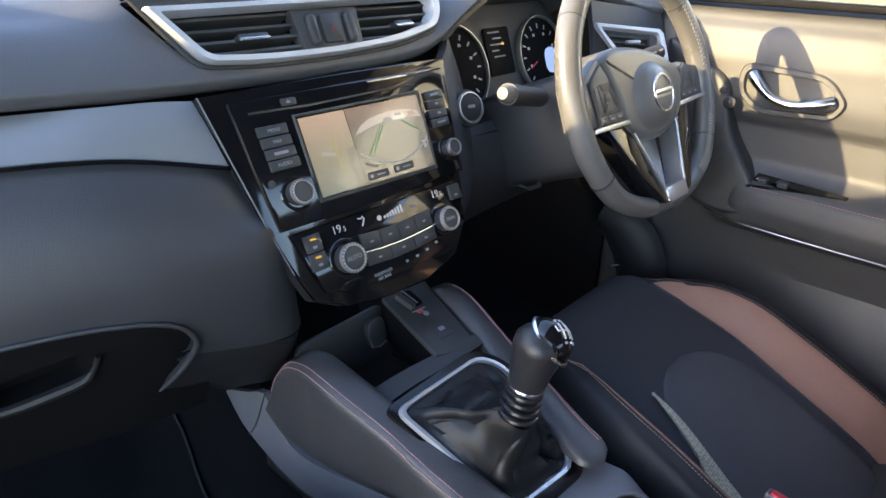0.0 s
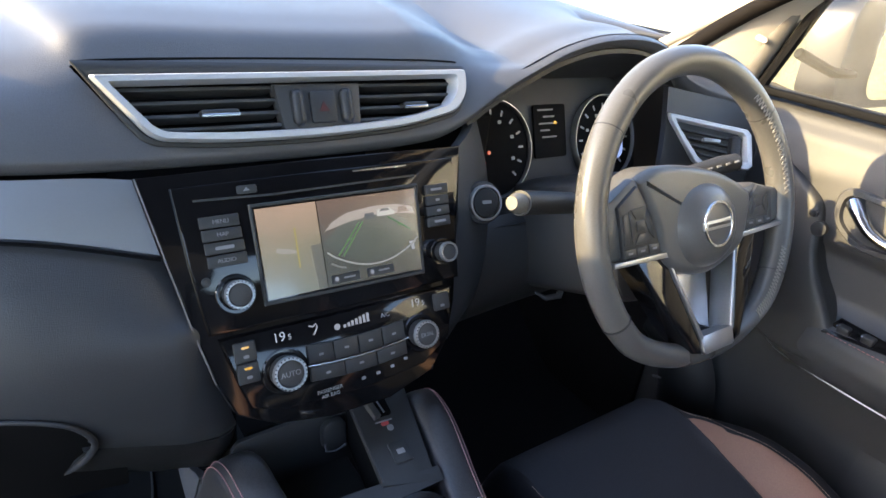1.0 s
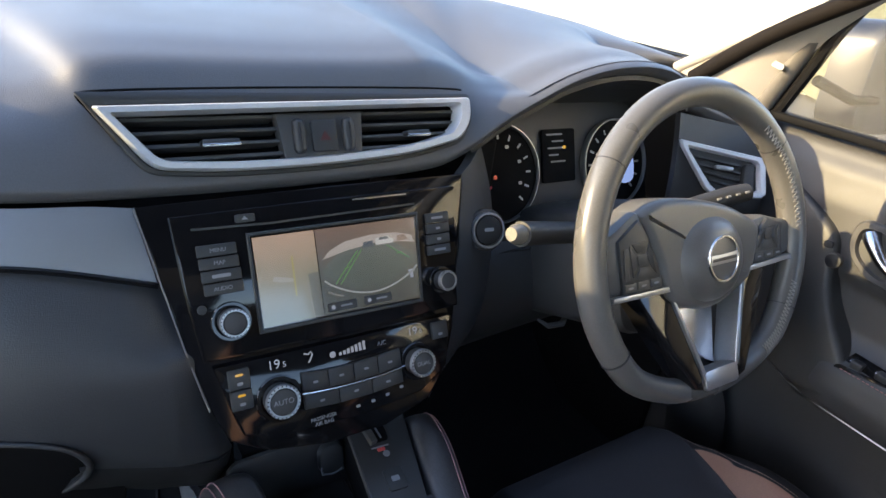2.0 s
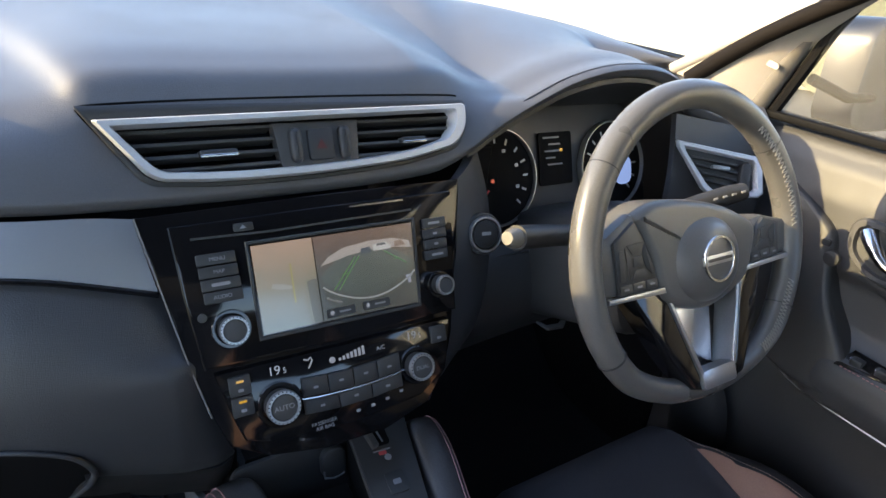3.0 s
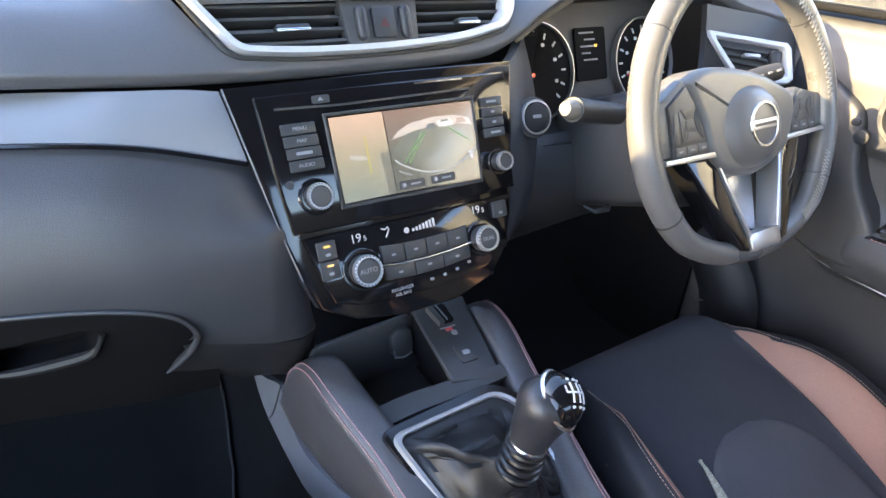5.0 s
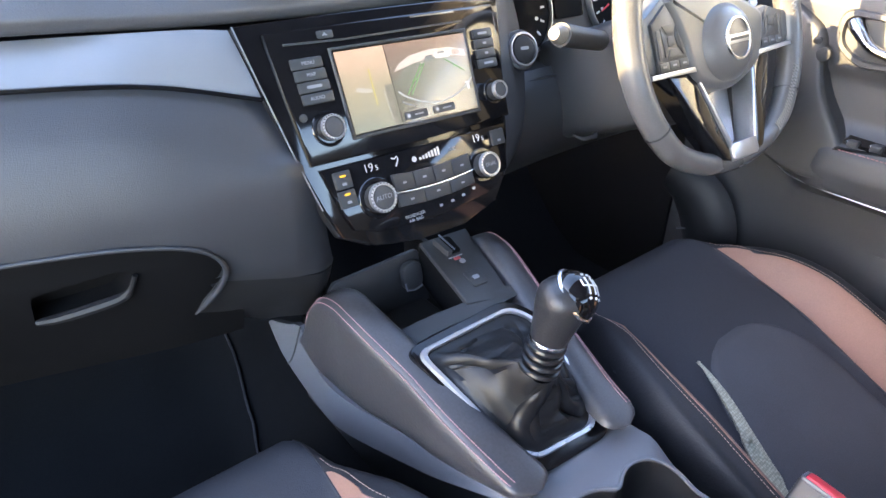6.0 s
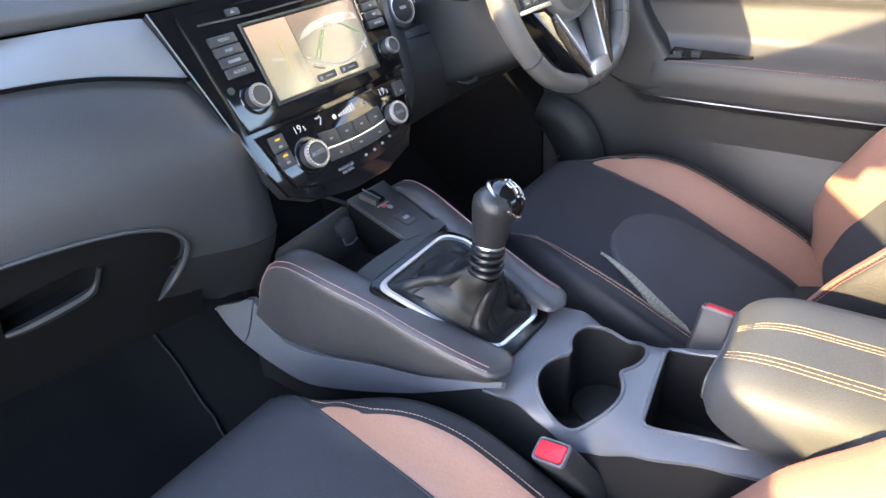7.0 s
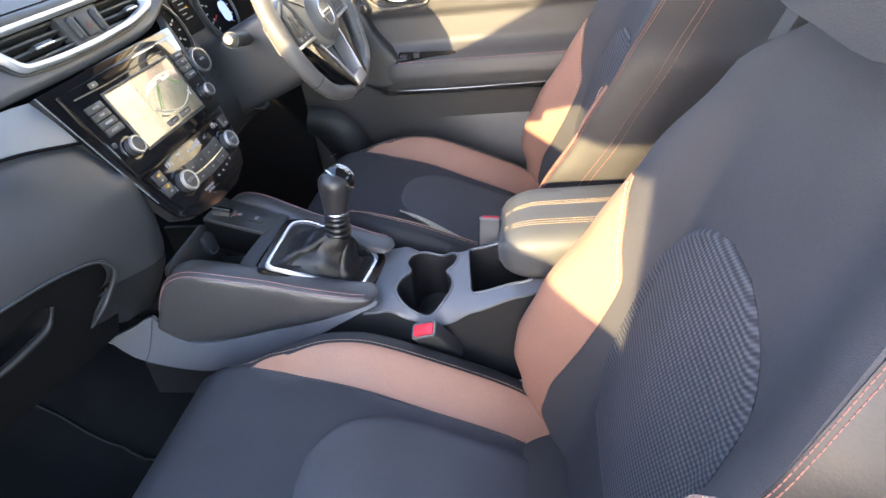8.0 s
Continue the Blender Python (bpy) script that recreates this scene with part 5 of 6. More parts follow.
part("tray_side", prism([(-0.0295, 0.051), (0.041, 0.051), (0.023, -0.072), (-0.0325, -0.058)], 0.05, SWF @ Matrix.Translation((0, 0, -0.0565))), DARKTRIM, console, "black side of the tray")
part("panel_ridge", tube([SWF @ Vector((-0.0305, 0.050, -0.0005)), SWF @ Vector((-0.0325, -0.056, -0.0005))], 0.0012, 6), DOORSKIN, swp, "grey ridge along the panel's edge")
part("switch_pocket", prism(rounded(0.022, 0.030, 0.004, cy=0.032), 0.0012, SWF, 0.0005), DARKTRIM, swp, "dark pocket round the switch")
bsw = part("brake_switch", prism([(-0.0170, 0.0430), (-0.0080, 0.0430), (-0.0040, 0.0170), (-0.0120, 0.0150)], 0.008, SWF, 0.002), DOORSKIN, swp, "dark parking brake switch")
part("switch_edge", tube([SWF @ Vector((-0.0035, 0.050, 0.005)), SWF @ Vector((0.0015, 0.020, 0.004))], 0.0012, 6), GREYPLASTIC, bsw, "pale line along the switch")
part("brake_lamp", prism(rounded(0.021, 0.0016, 0.0007, cx=-0.002, cy=0.0115), 0.0005, SWF), LEGEND, swp, "pale printed line")
part("red_lamp", prism(rounded(0.009, 0.0045, 0.001, cx=-0.002, cy=0.0080), 0.0005, SWF), material("dim_red_mark", (0.5, 0.07, 0.07), 0.5), swp, "small red lamp")
part("brake_mark", prism(circle(0.0040, 14, 0.002, 0.0015), 0.0005, SWF), LEGEND, swp)
mb = part("mode_button", prism(rounded(0.022, 0.026, 0.003, cy=-0.030), 0.002, SWF, 0.001), HARD, swp)
part("legend", prism(rounded(0.009, 0.006, 0.001, cy=-0.030), 0.0004, SWF @ Matrix.Translation((0, 0, 0.002))), LEGEND, mb)

# ---- gear lever ----
gear = empty("gear_lever", 0.005, -0.06, 0.34)
tagged(gear, "gear lever with leather gaiter and gloss-topped knob", "gear lever")


def gaiter(u, v):
    """A skirt that leaves the ring's outline, sags, and gathers in folds at the lever's neck."""
    n = len(GATE_IN)
    s = u * n
    i, f = int(s) % n, s - int(s)
    a, b = Vector(GATE_IN[i]), Vector(GATE_IN[(i + 1) % n])
    rim = a.lerp(b, f) * 0.99
    c = Vector((-0.013, -0.014))
    ang = math.atan2(rim.y - c.y, rim.x - c.x)
    k = v
    neck = c + Vector((math.cos(ang), math.sin(ang))) * 0.0165
    p = rim.lerp(neck, k ** 0.90)
    amp = min(1.0, k / 0.22) ** 1.3 * min(1.0, (1 - k) / 0.26) ** 0.8
    wind = ang + 0.30 * math.sin(2 * ang + 0.6) + 1.1 * k * (1 - k)
    hump = abs(math.sin(6.5 * wind + 0.5)) ** 0.85 - 0.62
    small = abs(math.sin(9.5 * wind - 2.4 * k + 1.1)) ** 0.9 - 0.62
    cross = math.sin(11 * k + 3 * ang) * math.sin(2 * ang + 1.0)
    fold = amp * ((0.0135 - 0.0050 * k) * hump + 0.0050 * small + 0.0040 * cross)
    w = -0.001 + 0.062 * (0.30 * k + 0.70 * k ** 1.9) + fold
    return GF @ Vector((p.x, p.y, w))


GAITER = material("soft_black_leather", (0.010, 0.0098, 0.0105), 0.40, grain=0.4, scale=350, vary=0.15, spec=0.32)
part("gaiter", sheet(gaiter, 0, 1, 0, 1, 168, 40, 0.002), GAITER, gear, "folded black leather gaiter")
BASE_P, TOP_P = GF @ Vector((-0.013, -0.014, 0.058)), Vector((0.003, -0.081, 0.496))
axis = (TOP_P - BASE_P)
NECKBLACK = material("shiny_black_rubber", (0.012, 0.012, 0.013), 0.30, scale=300, vary=0.15)
neck = part("neck", tube([BASE_P + axis * k for k in (-0.04, 0.12, 0.24, 0.36)], 0.0150, 18), NECKBLACK, gear, "ribbed black neck")
side = axis.cross(Vector((0, 1, 0))).normalized()
for k, r in ((0.03, 0.0185), (0.12, 0.0178), (0.21, 0.0170), (0.29, 0.0165)):
    across = axis.normalized().cross(side)
    part("rib", tube([BASE_P + axis * k + (side * math.cos(a) + across * math.sin(a)) * r for a in [i * math.tau / 24 for i in range(24)]], 0.0034, 8, closed=True), NECKBLACK, neck)
part("collar", tube([BASE_P + axis * k for k in (0.33, 0.345, 0.36, 0.375)], lambda k: 0.0185 + 0.001 * math.sin(k * 3.14), 20), CHROME, gear, "chrome collar")
KP = [(0.375, 0.0185), (0.45, 0.0200), (0.58, 0.0218), (0.70, 0.0242), (0.80, 0.0258), (0.88, 0.0255), (0.95, 0.0210), (1.0, 0.0130), (1.012, 0.004)]
KNOBSKIN = material("dark_knob_leather", (0.022, 0.0215, 0.023), 0.38, grain=0.5, scale=450, vary=0.12)
gk = part("gear_knob", tube([BASE_P + axis * k + Vector((0, -0.006 * max(0, k - 0.5), 0)) for k, r in KP], lambda k: KP[round(k * 8)][1], 24), KNOBSKIN, gear, "black leather gear knob")


def ellipsoid(m, rx, ry, rz, rings=12, n=28, low=-90):
    bm = bmesh.new()
    prev = None
    for r in range(rings + 1):
        t = radians(low + (90 - low) * r / rings)
        ring = [bm.verts.new(m @ Vector((rx * math.cos(t) * math.cos(i * math.tau / n), ry * math.cos(t) * math.sin(i * math.tau / n), rz * math.sin(t)))) for i in range(n)] if abs(math.cos(t)) > 1e-4 else [bm.verts.new(m @ Vector((0, 0, rz * math.sin(t))))]
        if prev:
            for i in range(n):
                a, b = prev[i % len(prev)], prev[(i + 1) % len(prev)]
                c, d = ring[(i + 1) % len(ring)], ring[i % len(ring)]
                bm.faces.new([q for k, q in enumerate((a, b, c, d)) if q not in (a, b, c, d)[:k]])
        prev = ring
    return bm


KF = Matrix.Translation(BASE_P + axis * 0.86 + Vector((0.007, -0.007, 0.0))) @ pose(0, 0, 0, 36, 32, 0)
cap = part("knob_cap", ellipsoid(KF, 0.0225, 0.0255, 0.0215, low=-5), GLOSS, gk, "gloss black cap")
part("cap_ring", tube([KF @ Vector((0.0228 * math.cos(a), 0.0258 * math.sin(a), 0.001)) for a in [i * math.tau / 36 for i in range(36)]], 0.0022, 8, closed=True), CHROME, gk, "chrome ring")
part("cap_trim", tube(curve_points([KF @ Vector((0.004, -0.0262, 0.000)), BASE_P + axis * 0.74 + Vector((0.012, -0.0235, 0)), BASE_P + axis * 0.58 + Vector((0.009, -0.0205, 0)), BASE_P + axis * 0.40 + Vector((0.004, -0.0165, 0))], 16), lambda k: 0.0030 - 0.0015 * k, 8), CHROME, gk, "chrome spine")


def on_cap(x, y):
    return KF @ Vector((x, y, 0.0218 * math.sqrt(max(0.0, 1 - (x / 0.0225) ** 2 - (y / 0.0255) ** 2))))


for x in (-0.0075, 0.0, 0.0075):
    part("shift_line", tube([on_cap(x, 0.0085), on_cap(x, 0.0), on_cap(x, -0.0085)], 0.0009, 5), WHITE_MARK, cap)
    for y in (-0.012, 0.012):
        part("shift_number", tube([on_cap(x - 0.001, y), on_cap(x + 0.001, y)], 0.0013, 5), WHITE_MARK, cap)
part("shift_line", tube([on_cap(-0.0125, 0), on_cap(-0.0075, 0), on_cap(0, 0), on_cap(0.0075, 0)], 0.0009, 5), WHITE_MARK, cap)
part("shift_line", tube([on_cap(-0.0125, 0), on_cap(-0.0125, 0.006)], 0.0009, 5), WHITE_MARK, cap)

GOLD = material("gold_thread", (0.34, 0.25, 0.14), 0.6)

# ---- armrest ----
arm = empty("armrest", 0, -0.5, 0.30)
tagged(arm, "padded charcoal armrest lid with twin rows of stitching", "armrest")


def arm_ring(u, v):
    """The padded lid: a flattened round section along y, closing round at the front."""
    y = -0.334 - 0.40 * v
    k = min(1.0, v / 0.16)
    nose = math.sqrt(max(0.0, 1 - (1 - k) ** 2))
    a = u * math.tau
    c, s = math.cos(a), math.sin(a)
    f = (abs(c) ** 3.6 + abs(s) ** 3.6) ** (-1 / 3.6)
    x = (0.050 + 0.034 * nose) * f * c
    z = 0.380 + 0.012 * v + (0.014 + 0.031 * nose) * f * s
    return Vector((x, y + 0.10 * x * x / 0.085, z))


def arm_top(u, v):
    return arm_ring(0.25 + (0.5 - u) * 0.26, v)


bm = sheet(arm_ring, 0, 1, 0.004, 1, 64, 50, 0.004)
lidp = part("lid", bm, ARMSKIN, arm, "padded charcoal lid")
part("lid_nose", sheet(lambda u, v: arm_ring(u, 0.004).lerp(Vector((0, arm_ring(0.25, 0.004).y + 0.001, 0.381)), v), 0, 1, 0, 0.98, 48, 6, 0.002), ARMSKIN, lidp)
for x in (0.17, 0.20, 0.235, 0.53, 0.56, 0.595):
    stitches("stitching", [arm_top(x, 0.020 + 0.96 * k / 24) + Vector((0, 0, 0.0002)) for k in range(25)], lidp, GOLD, 0.0050, 0.0045, 0.00030)
part("armrest_base", box(-0.078, 0.078, -0.72, -0.45, 0.10, 0.352, 0.010), DARKTRIM, arm, "black plastic base box")

# ---- front seats ----
def cushion_edge(y):
    """Half width of the cushion, rounding in towards its front corners."""
    return smooth_table([(-0.46, 0.255), (-0.15, 0.255), (-0.09, 0.246), (-0.04, 0.229), (0.0, 0.207), (0.03, 0.192), (0.08, 0.182), (0.14, 0.178)], y)[0]


def cushion(x, y):
    """Height of the seat cushion over its plan, x from the seat's centre line."""
    mid = smooth_table([(-0.46, 0.075), (-0.40, 0.112), (-0.34, 0.153), (-0.22, 0.208), (-0.14, 0.244), (-0.09, 0.260), (-0.04, 0.272), (0.02, 0.287), (0.05, 0.294), (0.08, 0.290), (0.11, 0.266), (0.13, 0.215), (0.14, 0.14)], y)[0]
    a, xo = abs(x), cushion_edge(y)
    tall = smooth_table([(-0.46, 0.056), (-0.34, 0.058), (-0.2, 0.058), (-0.10, 0.049), (-0.05, 0.040), (0.0, 0.022), (0.05, 0.003), (0.14, 0.0)], y)[0]
    xc = xo - 0.040
    if a > 0.148:
        k = min(1.0, (a - 0.148) / max(0.015, xc - 0.018 - 0.148))
        mid += tall * (k * k * (3 - 2 * k))
    if a > xc:
        mid -= 0.11 * ((a - xc) / 0.040) ** 2.2
    return mid


def brown_edge(y):
    """Outer edge of the cushion's brown panel, closing to a rounded tip at the front."""
    full = max(0.165, cushion_edge(y) - 0.060)
    t = min(1.0, max(0.0, (y + 0.10) / 0.125))
    return 0.1512 + (full - 0.1512) * math.sqrt(1 - t * t)


def seat_width(z):
    return lerp_table([(0.05, 0.225), (0.20, 0.245), (0.40, 0.255), (0.58, 0.240), (0.68, 0.200), (0.74, 0.140), (0.76, 0.10)], z)[0]


def back_front(x, z):
    """The backrest's front face over x and height."""
    a, w = abs(x), seat_width(z)
    y = -0.379 - 0.32 * z
    tall = lerp_table([(0.05, 0.0), (0.13, 0.030), (0.20, 0.080), (0.27, 0.112), (0.31, 0.117), (0.38, 0.105), (0.48, 0.072), (0.58, 0.045), (0.68, 0.015), (0.76, 0.0)], z)[0]
    k = min(1.0, max(0.0, (a - 0.115 * w / 0.25) / (0.105 * w / 0.25)))
    y += tall * (k * k * (3 - 2 * k))
    if a / w > 0.90:
        y -= 0.11 * ((a / w - 0.90) / 0.10) ** 2.0
    if z > 0.69:
        y -= 3.0 * (z - 0.69) ** 1.6
    return y + 0.010 * math.exp(-((z - 0.42) / 0.13) ** 2 - (x / 0.12) ** 2)


def build_seat():
    seat = empty("front_seat", 0, -0.2, 0.0)
    tagged(seat, "black fabric front seat with brown leatherette bolsters", "car seat", group="front seats")
    part("cushion_centre", sheet(lambda u, v: (u, v, cushion(u, v)), -0.176, 0.176, -0.46, 0.14, 30, 70, 0.05), FABRIC, seat, "black knit fabric cushion")

    def insert(u, v):
        y = -0.44 + v * 0.352
        half = max(0.022, 0.132 * (1 - max(0.0, (v - 0.55) / 0.45) ** 2.6) ** 0.5)
        x = u * half
        edge = min(1.0, min((1 - abs(u)) * half, (1 - v) * 0.33) / 0.014)
        return (x, y, cushion(x, y) + 0.0075 * math.sqrt(max(0.0, edge)) - 0.001)
    part("cushion_insert", sheet(insert, -1, 1, 0, 1, 30, 30, 0.01), INSERT, seat, "charcoal raised cushion insert")
    # Crescent on the cushion whose pale colour paints a patch of sunlight.
    def sunlit_mesh_strip(u, v):
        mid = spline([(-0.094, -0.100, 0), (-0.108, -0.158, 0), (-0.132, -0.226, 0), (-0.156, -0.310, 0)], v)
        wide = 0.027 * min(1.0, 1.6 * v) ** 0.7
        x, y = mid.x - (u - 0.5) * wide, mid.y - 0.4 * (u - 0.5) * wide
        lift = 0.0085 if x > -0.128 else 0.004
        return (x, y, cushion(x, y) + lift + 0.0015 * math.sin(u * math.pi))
    part("sunlit_mesh_strip", sheet(sunlit_mesh_strip, 0, 1, 0.01, 1, 8, 40, 0.004), STRIPMESH, seat, "woven mesh strip beside the insert, painted as if sunlit")
    for s in (-1, 1):
        def face(u, v):
            y = -0.46 + 0.485 * v
            hi = brown_edge(y)
            x = 0.151 + (hi - 0.151) * u
            return (s * x, y, cushion(x, y) + 0.0022)
        part("bolster_face", sheet(face, 0, 1, 0, 1, 14, 70, 0.02, flip=(s < 0)), BROWN, seat, "brown leatherette bolster")
        part("seam", tube([Vector(face(0.0, k / 40)) for k in range(41)], 0.0016, 6), FABRIC, seat)

        def flank(u, v):
            y = -0.46 + 0.598 * v
            lo = brown_edge(y)
            x = lo + (cushion_edge(y) - lo) * min(1, u * 1.5)
            return (s * x, y, cushion(x, y) + 0.001 - 0.17 * max(0, u - 0.667) * 3 * 0.4)
        side = part("bolster_side", sheet(flank, 0, 1, 0, 1, 18, 60, 0.015, flip=(s < 0)), SEATSIDE, seat, "black leatherette bolster side")
        for off in (0.07,):
            stitches("stitching", [Vector(flank(off, 0.04 + 0.80 * k / 24)) + Vector((0, 0, 0.0004)) for k in range(25)], side, STITCH, 0.0044, 0.0034, 0.00045)
    part("hinge_cover", prism(rounded(0.060, 0.036, 0.012), 0.03, Matrix.Translation((0.222, -0.362, 0.150)) @ pose(0, 0, 0, 12, -20, 0), 0.008), material("pale_grey_hinge_plastic", (0.30, 0.31, 0.35), 0.5), seat, "pale grey plastic hinge cover")
    part("seat_base", box(-0.22, 0.22, -0.44, 0.07, 0.07, 0.14, 0.02), HARD, seat, "black plastic seat base")

    def back(u, v):
        z = 0.05 + 0.71 * v
        w = seat_width(z) * 0.955
        return (u * w, back_front(u * w, z), z)
    part("backrest_centre", sheet(back, -1, 1, 0, 1, 40, 60, 0.04, flip=True), FABRIC, seat, "black fabric backrest")

    def mesh(u, v):
        z = 0.26 + 0.315 * v
        half = smooth_table([(0.0, 0.105), (0.13, 0.128), (0.30, 0.137), (0.67, 0.137), (0.81, 0.124), (0.90, 0.100), (0.96, 0.068), (1.0, 0.025)], v)[0]
        x = u * half
        edge = min(1.0, min((1 - abs(u)) * half, (1 - v) * 0.33, v * 0.33) / 0.012)
        return (x, back_front(x, z) + 0.006 * math.sqrt(max(0, edge)) + 0.001, z)
    part("lumbar_insert", sheet(mesh, -1, 1, 0, 1, 30, 34, 0.01, flip=True), MESHCLOTH, seat, "charcoal spacer-mesh lumbar insert")
    for s in (-1, 1):
        def bf(u, v):
            z = 0.06 + 0.49 * v
            w = seat_width(z)
            lo, hi = smooth_table([(0.0, 0.80), (0.08, 0.77), (0.35, 0.69), (0.47, 0.645), (0.57, 0.62), (0.755, 0.612), (0.84, 0.68), (0.93, 0.755), (1.0, 0.87)], v)[0], 0.90
            x = w * (lo + (hi - lo) * u)
            return (s * x, back_front(x, z) + 0.0022, z)
        part("back_bolster", sheet(bf, 0, 1, 0, 1, 16, 60, 0.03, flip=(s > 0)), BROWN, seat, "brown leatherette backrest bolster")

        stitches("stitching", [Vector(bf(0.03, 0.74 + 0.25 * k / 24)) + Vector((0, 0.0030, 0)) for k in range(25)], seat, STITCH, 0.0070, 0.0050, 0.0012, "pale seam stitching")

        def bs(u, v):
            z = 0.05 + 0.71 * v
            w = seat_width(z)
            lo = lerp_table([(0.0, 0.902), (0.50, 0.904), (0.70, 0.910), (1.0, 0.93)], v)[0]
            k = lo + (1.0 - lo) * min(1, u * 2.0)
            x = w * k
            return (s * x, back_front(x, z) + 0.001 - 0.10 * max(0, u - 0.5) * 2, z)
        side = part("back_side", sheet(bs, 0, 1, 0, 1, 24, 60, 0.02, flip=(s > 0)), SEATSIDE, seat, "black leatherette backrest side")
        for off in (0.035, 0.075, 0.36, 0.40):
            stitches("stitching", [Vector(bs(off, 0.04 + 0.84 * k / 24)) + Vector((0, 0.0010, 0)) for k in range(25)], side, RUST, 0.0044, 0.0037, 0.00045)

    def rear_shell(u, v):
        z = 0.05 + 0.70 * v
        w = seat_width(z)
        return (u * w, back_front(w, z) - 0.10 - 0.02 * (1 - u * u), z)
    part("back_shell", sheet(rear_shell, -1, 1, 0, 1, 12, 20, 0.02), HARD, seat, "black rear shell")
    hm = Matrix.Translation((0, -0.655, 0.848)) @ pose(0, 0, 0, 14)
    pts = [(-0.120, -0.085), (-0.132, 0.02), (-0.10, 0.085), (0, 0.10), (0.10, 0.085), (0.132, 0.02), (0.120, -0.085), (0, -0.10)]
    hr = prism([(p.x, p.y) for p in curve_points([(a, b, 0) for a, b in pts], 40, True)], 0.11, hm @ pose(0, 0, 0, 90) @ Matrix.Translation((0, 0, -0.055)), 0.035, segs=6)
    part("head_restraint", hr, FABRIC, seat, "padded black head restraint")
    for s in (-1, 1):
        part("headrest_post", tube([(s * 0.055, -0.655, 0.70), (s * 0.055, -0.665, 0.80)], 0.006, 10), CHROME, seat)
    return seat


# Charcoal mesh lightened to a sunlit tone.
STRIPMESH = material("sunlit_tone_mesh", (0.33, 0.32, 0.25), 0.8, weave=0.8, scale=320, vary=0.15, spec=0.2, pits=0.35)


def ribbed_cloth(name, dark, light):
    """Spacer mesh: rows of small raised knots."""
    m = material(name, dark, 0.8, scale=600, vary=0.15, spec=0.25)
    n, l = m.node_tree.nodes, m.node_tree.links
    b = n["Principled BSDF"]
    co = n.new("ShaderNodeTexCoord")
    sep = n.new("ShaderNodeSeparateXYZ")
    l.new(co.outputs["Object"], sep.inputs[0])

    def wave(source, pitch, shift=None):
        k = n.new("ShaderNodeMath")
        k.operation, k.inputs[1].default_value = "MULTIPLY", math.tau / pitch
        l.new(source, k.inputs[0])
        last = k
        if shift is not None:
            last = n.new("ShaderNodeMath")
            last.operation = "ADD"
            l.new(k.outputs[0], last.inputs[0])
            l.new(shift, last.inputs[1])
        s = n.new("ShaderNodeMath")
        s.operation = "SINE"
        l.new(last.outputs[0], s.inputs[0])
        return s, k
    rows, phase = wave(sep.outputs["Z"], 0.0060)
    half = n.new("ShaderNodeMath")
    half.operation, half.inputs[1].default_value = "MULTIPLY", 0.5
    l.new(phase.outputs[0], half.inputs[0])
    dots, _ = wave(sep.outputs["X"], 0.0048, half.outputs[0])
    both = n.new("ShaderNodeMath")
    both.operation, both.inputs[1].default_value = "MULTIPLY_ADD", 0.45
    l.new(dots.outputs[0], both.inputs[0])
    l.new(rows.outputs[0], both.inputs[2])
    lift = n.new("ShaderNodeMapRange")
    lift.inputs[1].default_value, lift.inputs[2].default_value = -0.9, 1.3
    l.new(both.outputs[0], lift.inputs[0])
    tone = n.new("ShaderNodeMix")
    tone.data_type = "RGBA"
    tone.inputs[6].default_value, tone.inputs[7].default_value = (*dark, 1), (*light, 1)
    l.new(lift.outputs[0], tone.inputs[0])
    l.new(tone.outputs[2], b.inputs["Base Color"])
    bump = n.new("ShaderNodeBump")
    bump.inputs["Distance"].default_value, bump.inputs["Strength"].default_value = 0.0012, 0.7
    l.new(lift.outputs[0], bump.inputs["Height"])
    l.new(bump.outputs[0], b.inputs["Normal"])
    return m


MESHCLOTH = ribbed_cloth("charcoal_spacer_mesh", (0.026, 0.027, 0.033), (0.082, 0.085, 0.098))
seat = build_seat()
home = seat.matrix_basis.copy()
copy_thing(seat, Matrix.Translation((0.376, 0, 0)) @ home)
seat.matrix_basis = Matrix.Translation((-0.36, 0, 0)) @ home

# ---- belt buckles ----
def buckle(x, y, z, lean, side):
    m = Matrix.Translation((x, y, z)) @ pose(0, 0, 0, lean, side, 0)
    b = empty("seat_belt_buckle", x, y, z)
    tagged(b, "black seat belt buckle with a red release button", "seat belt buckle", group="buckles")
    part("housing", prism(rounded(0.027, 0.042, 0.005), 0.085, m @ Matrix.Translation((0, 0, -0.085)), 0.003), HARD, b)
    part("bezel", ring_prism(rounded(0.026, 0.041, 0.005), rounded(0.020, 0.035, 0.004), 0.003, m @ Matrix.Translation((0, 0, -0.001))), GREYPLASTIC, b, "grey button surround")
    part("release_button", prism(rounded(0.019, 0.034, 0.004), 0.005, m @ Matrix.Translation((0, 0, -0.001)), 0.002), RED, b, "red release button")
    part("strap", prism(rounded(0.006, 0.024, 0.002), 0.09, m @ Matrix.Translation((0, 0, -0.16)), 0.0), HARD, b)
    return b


buckle(-0.122, -0.216, 0.288, -22, -24)
buckle(0.150, -0.303, 0.318, 4, 24)

# ---- driver's door ----
door = empty("door_1", 0.71, -0.2, 0.0)
tagged(door, "closed dark driver's door with grab handle and armrest", "door", kind="structure")


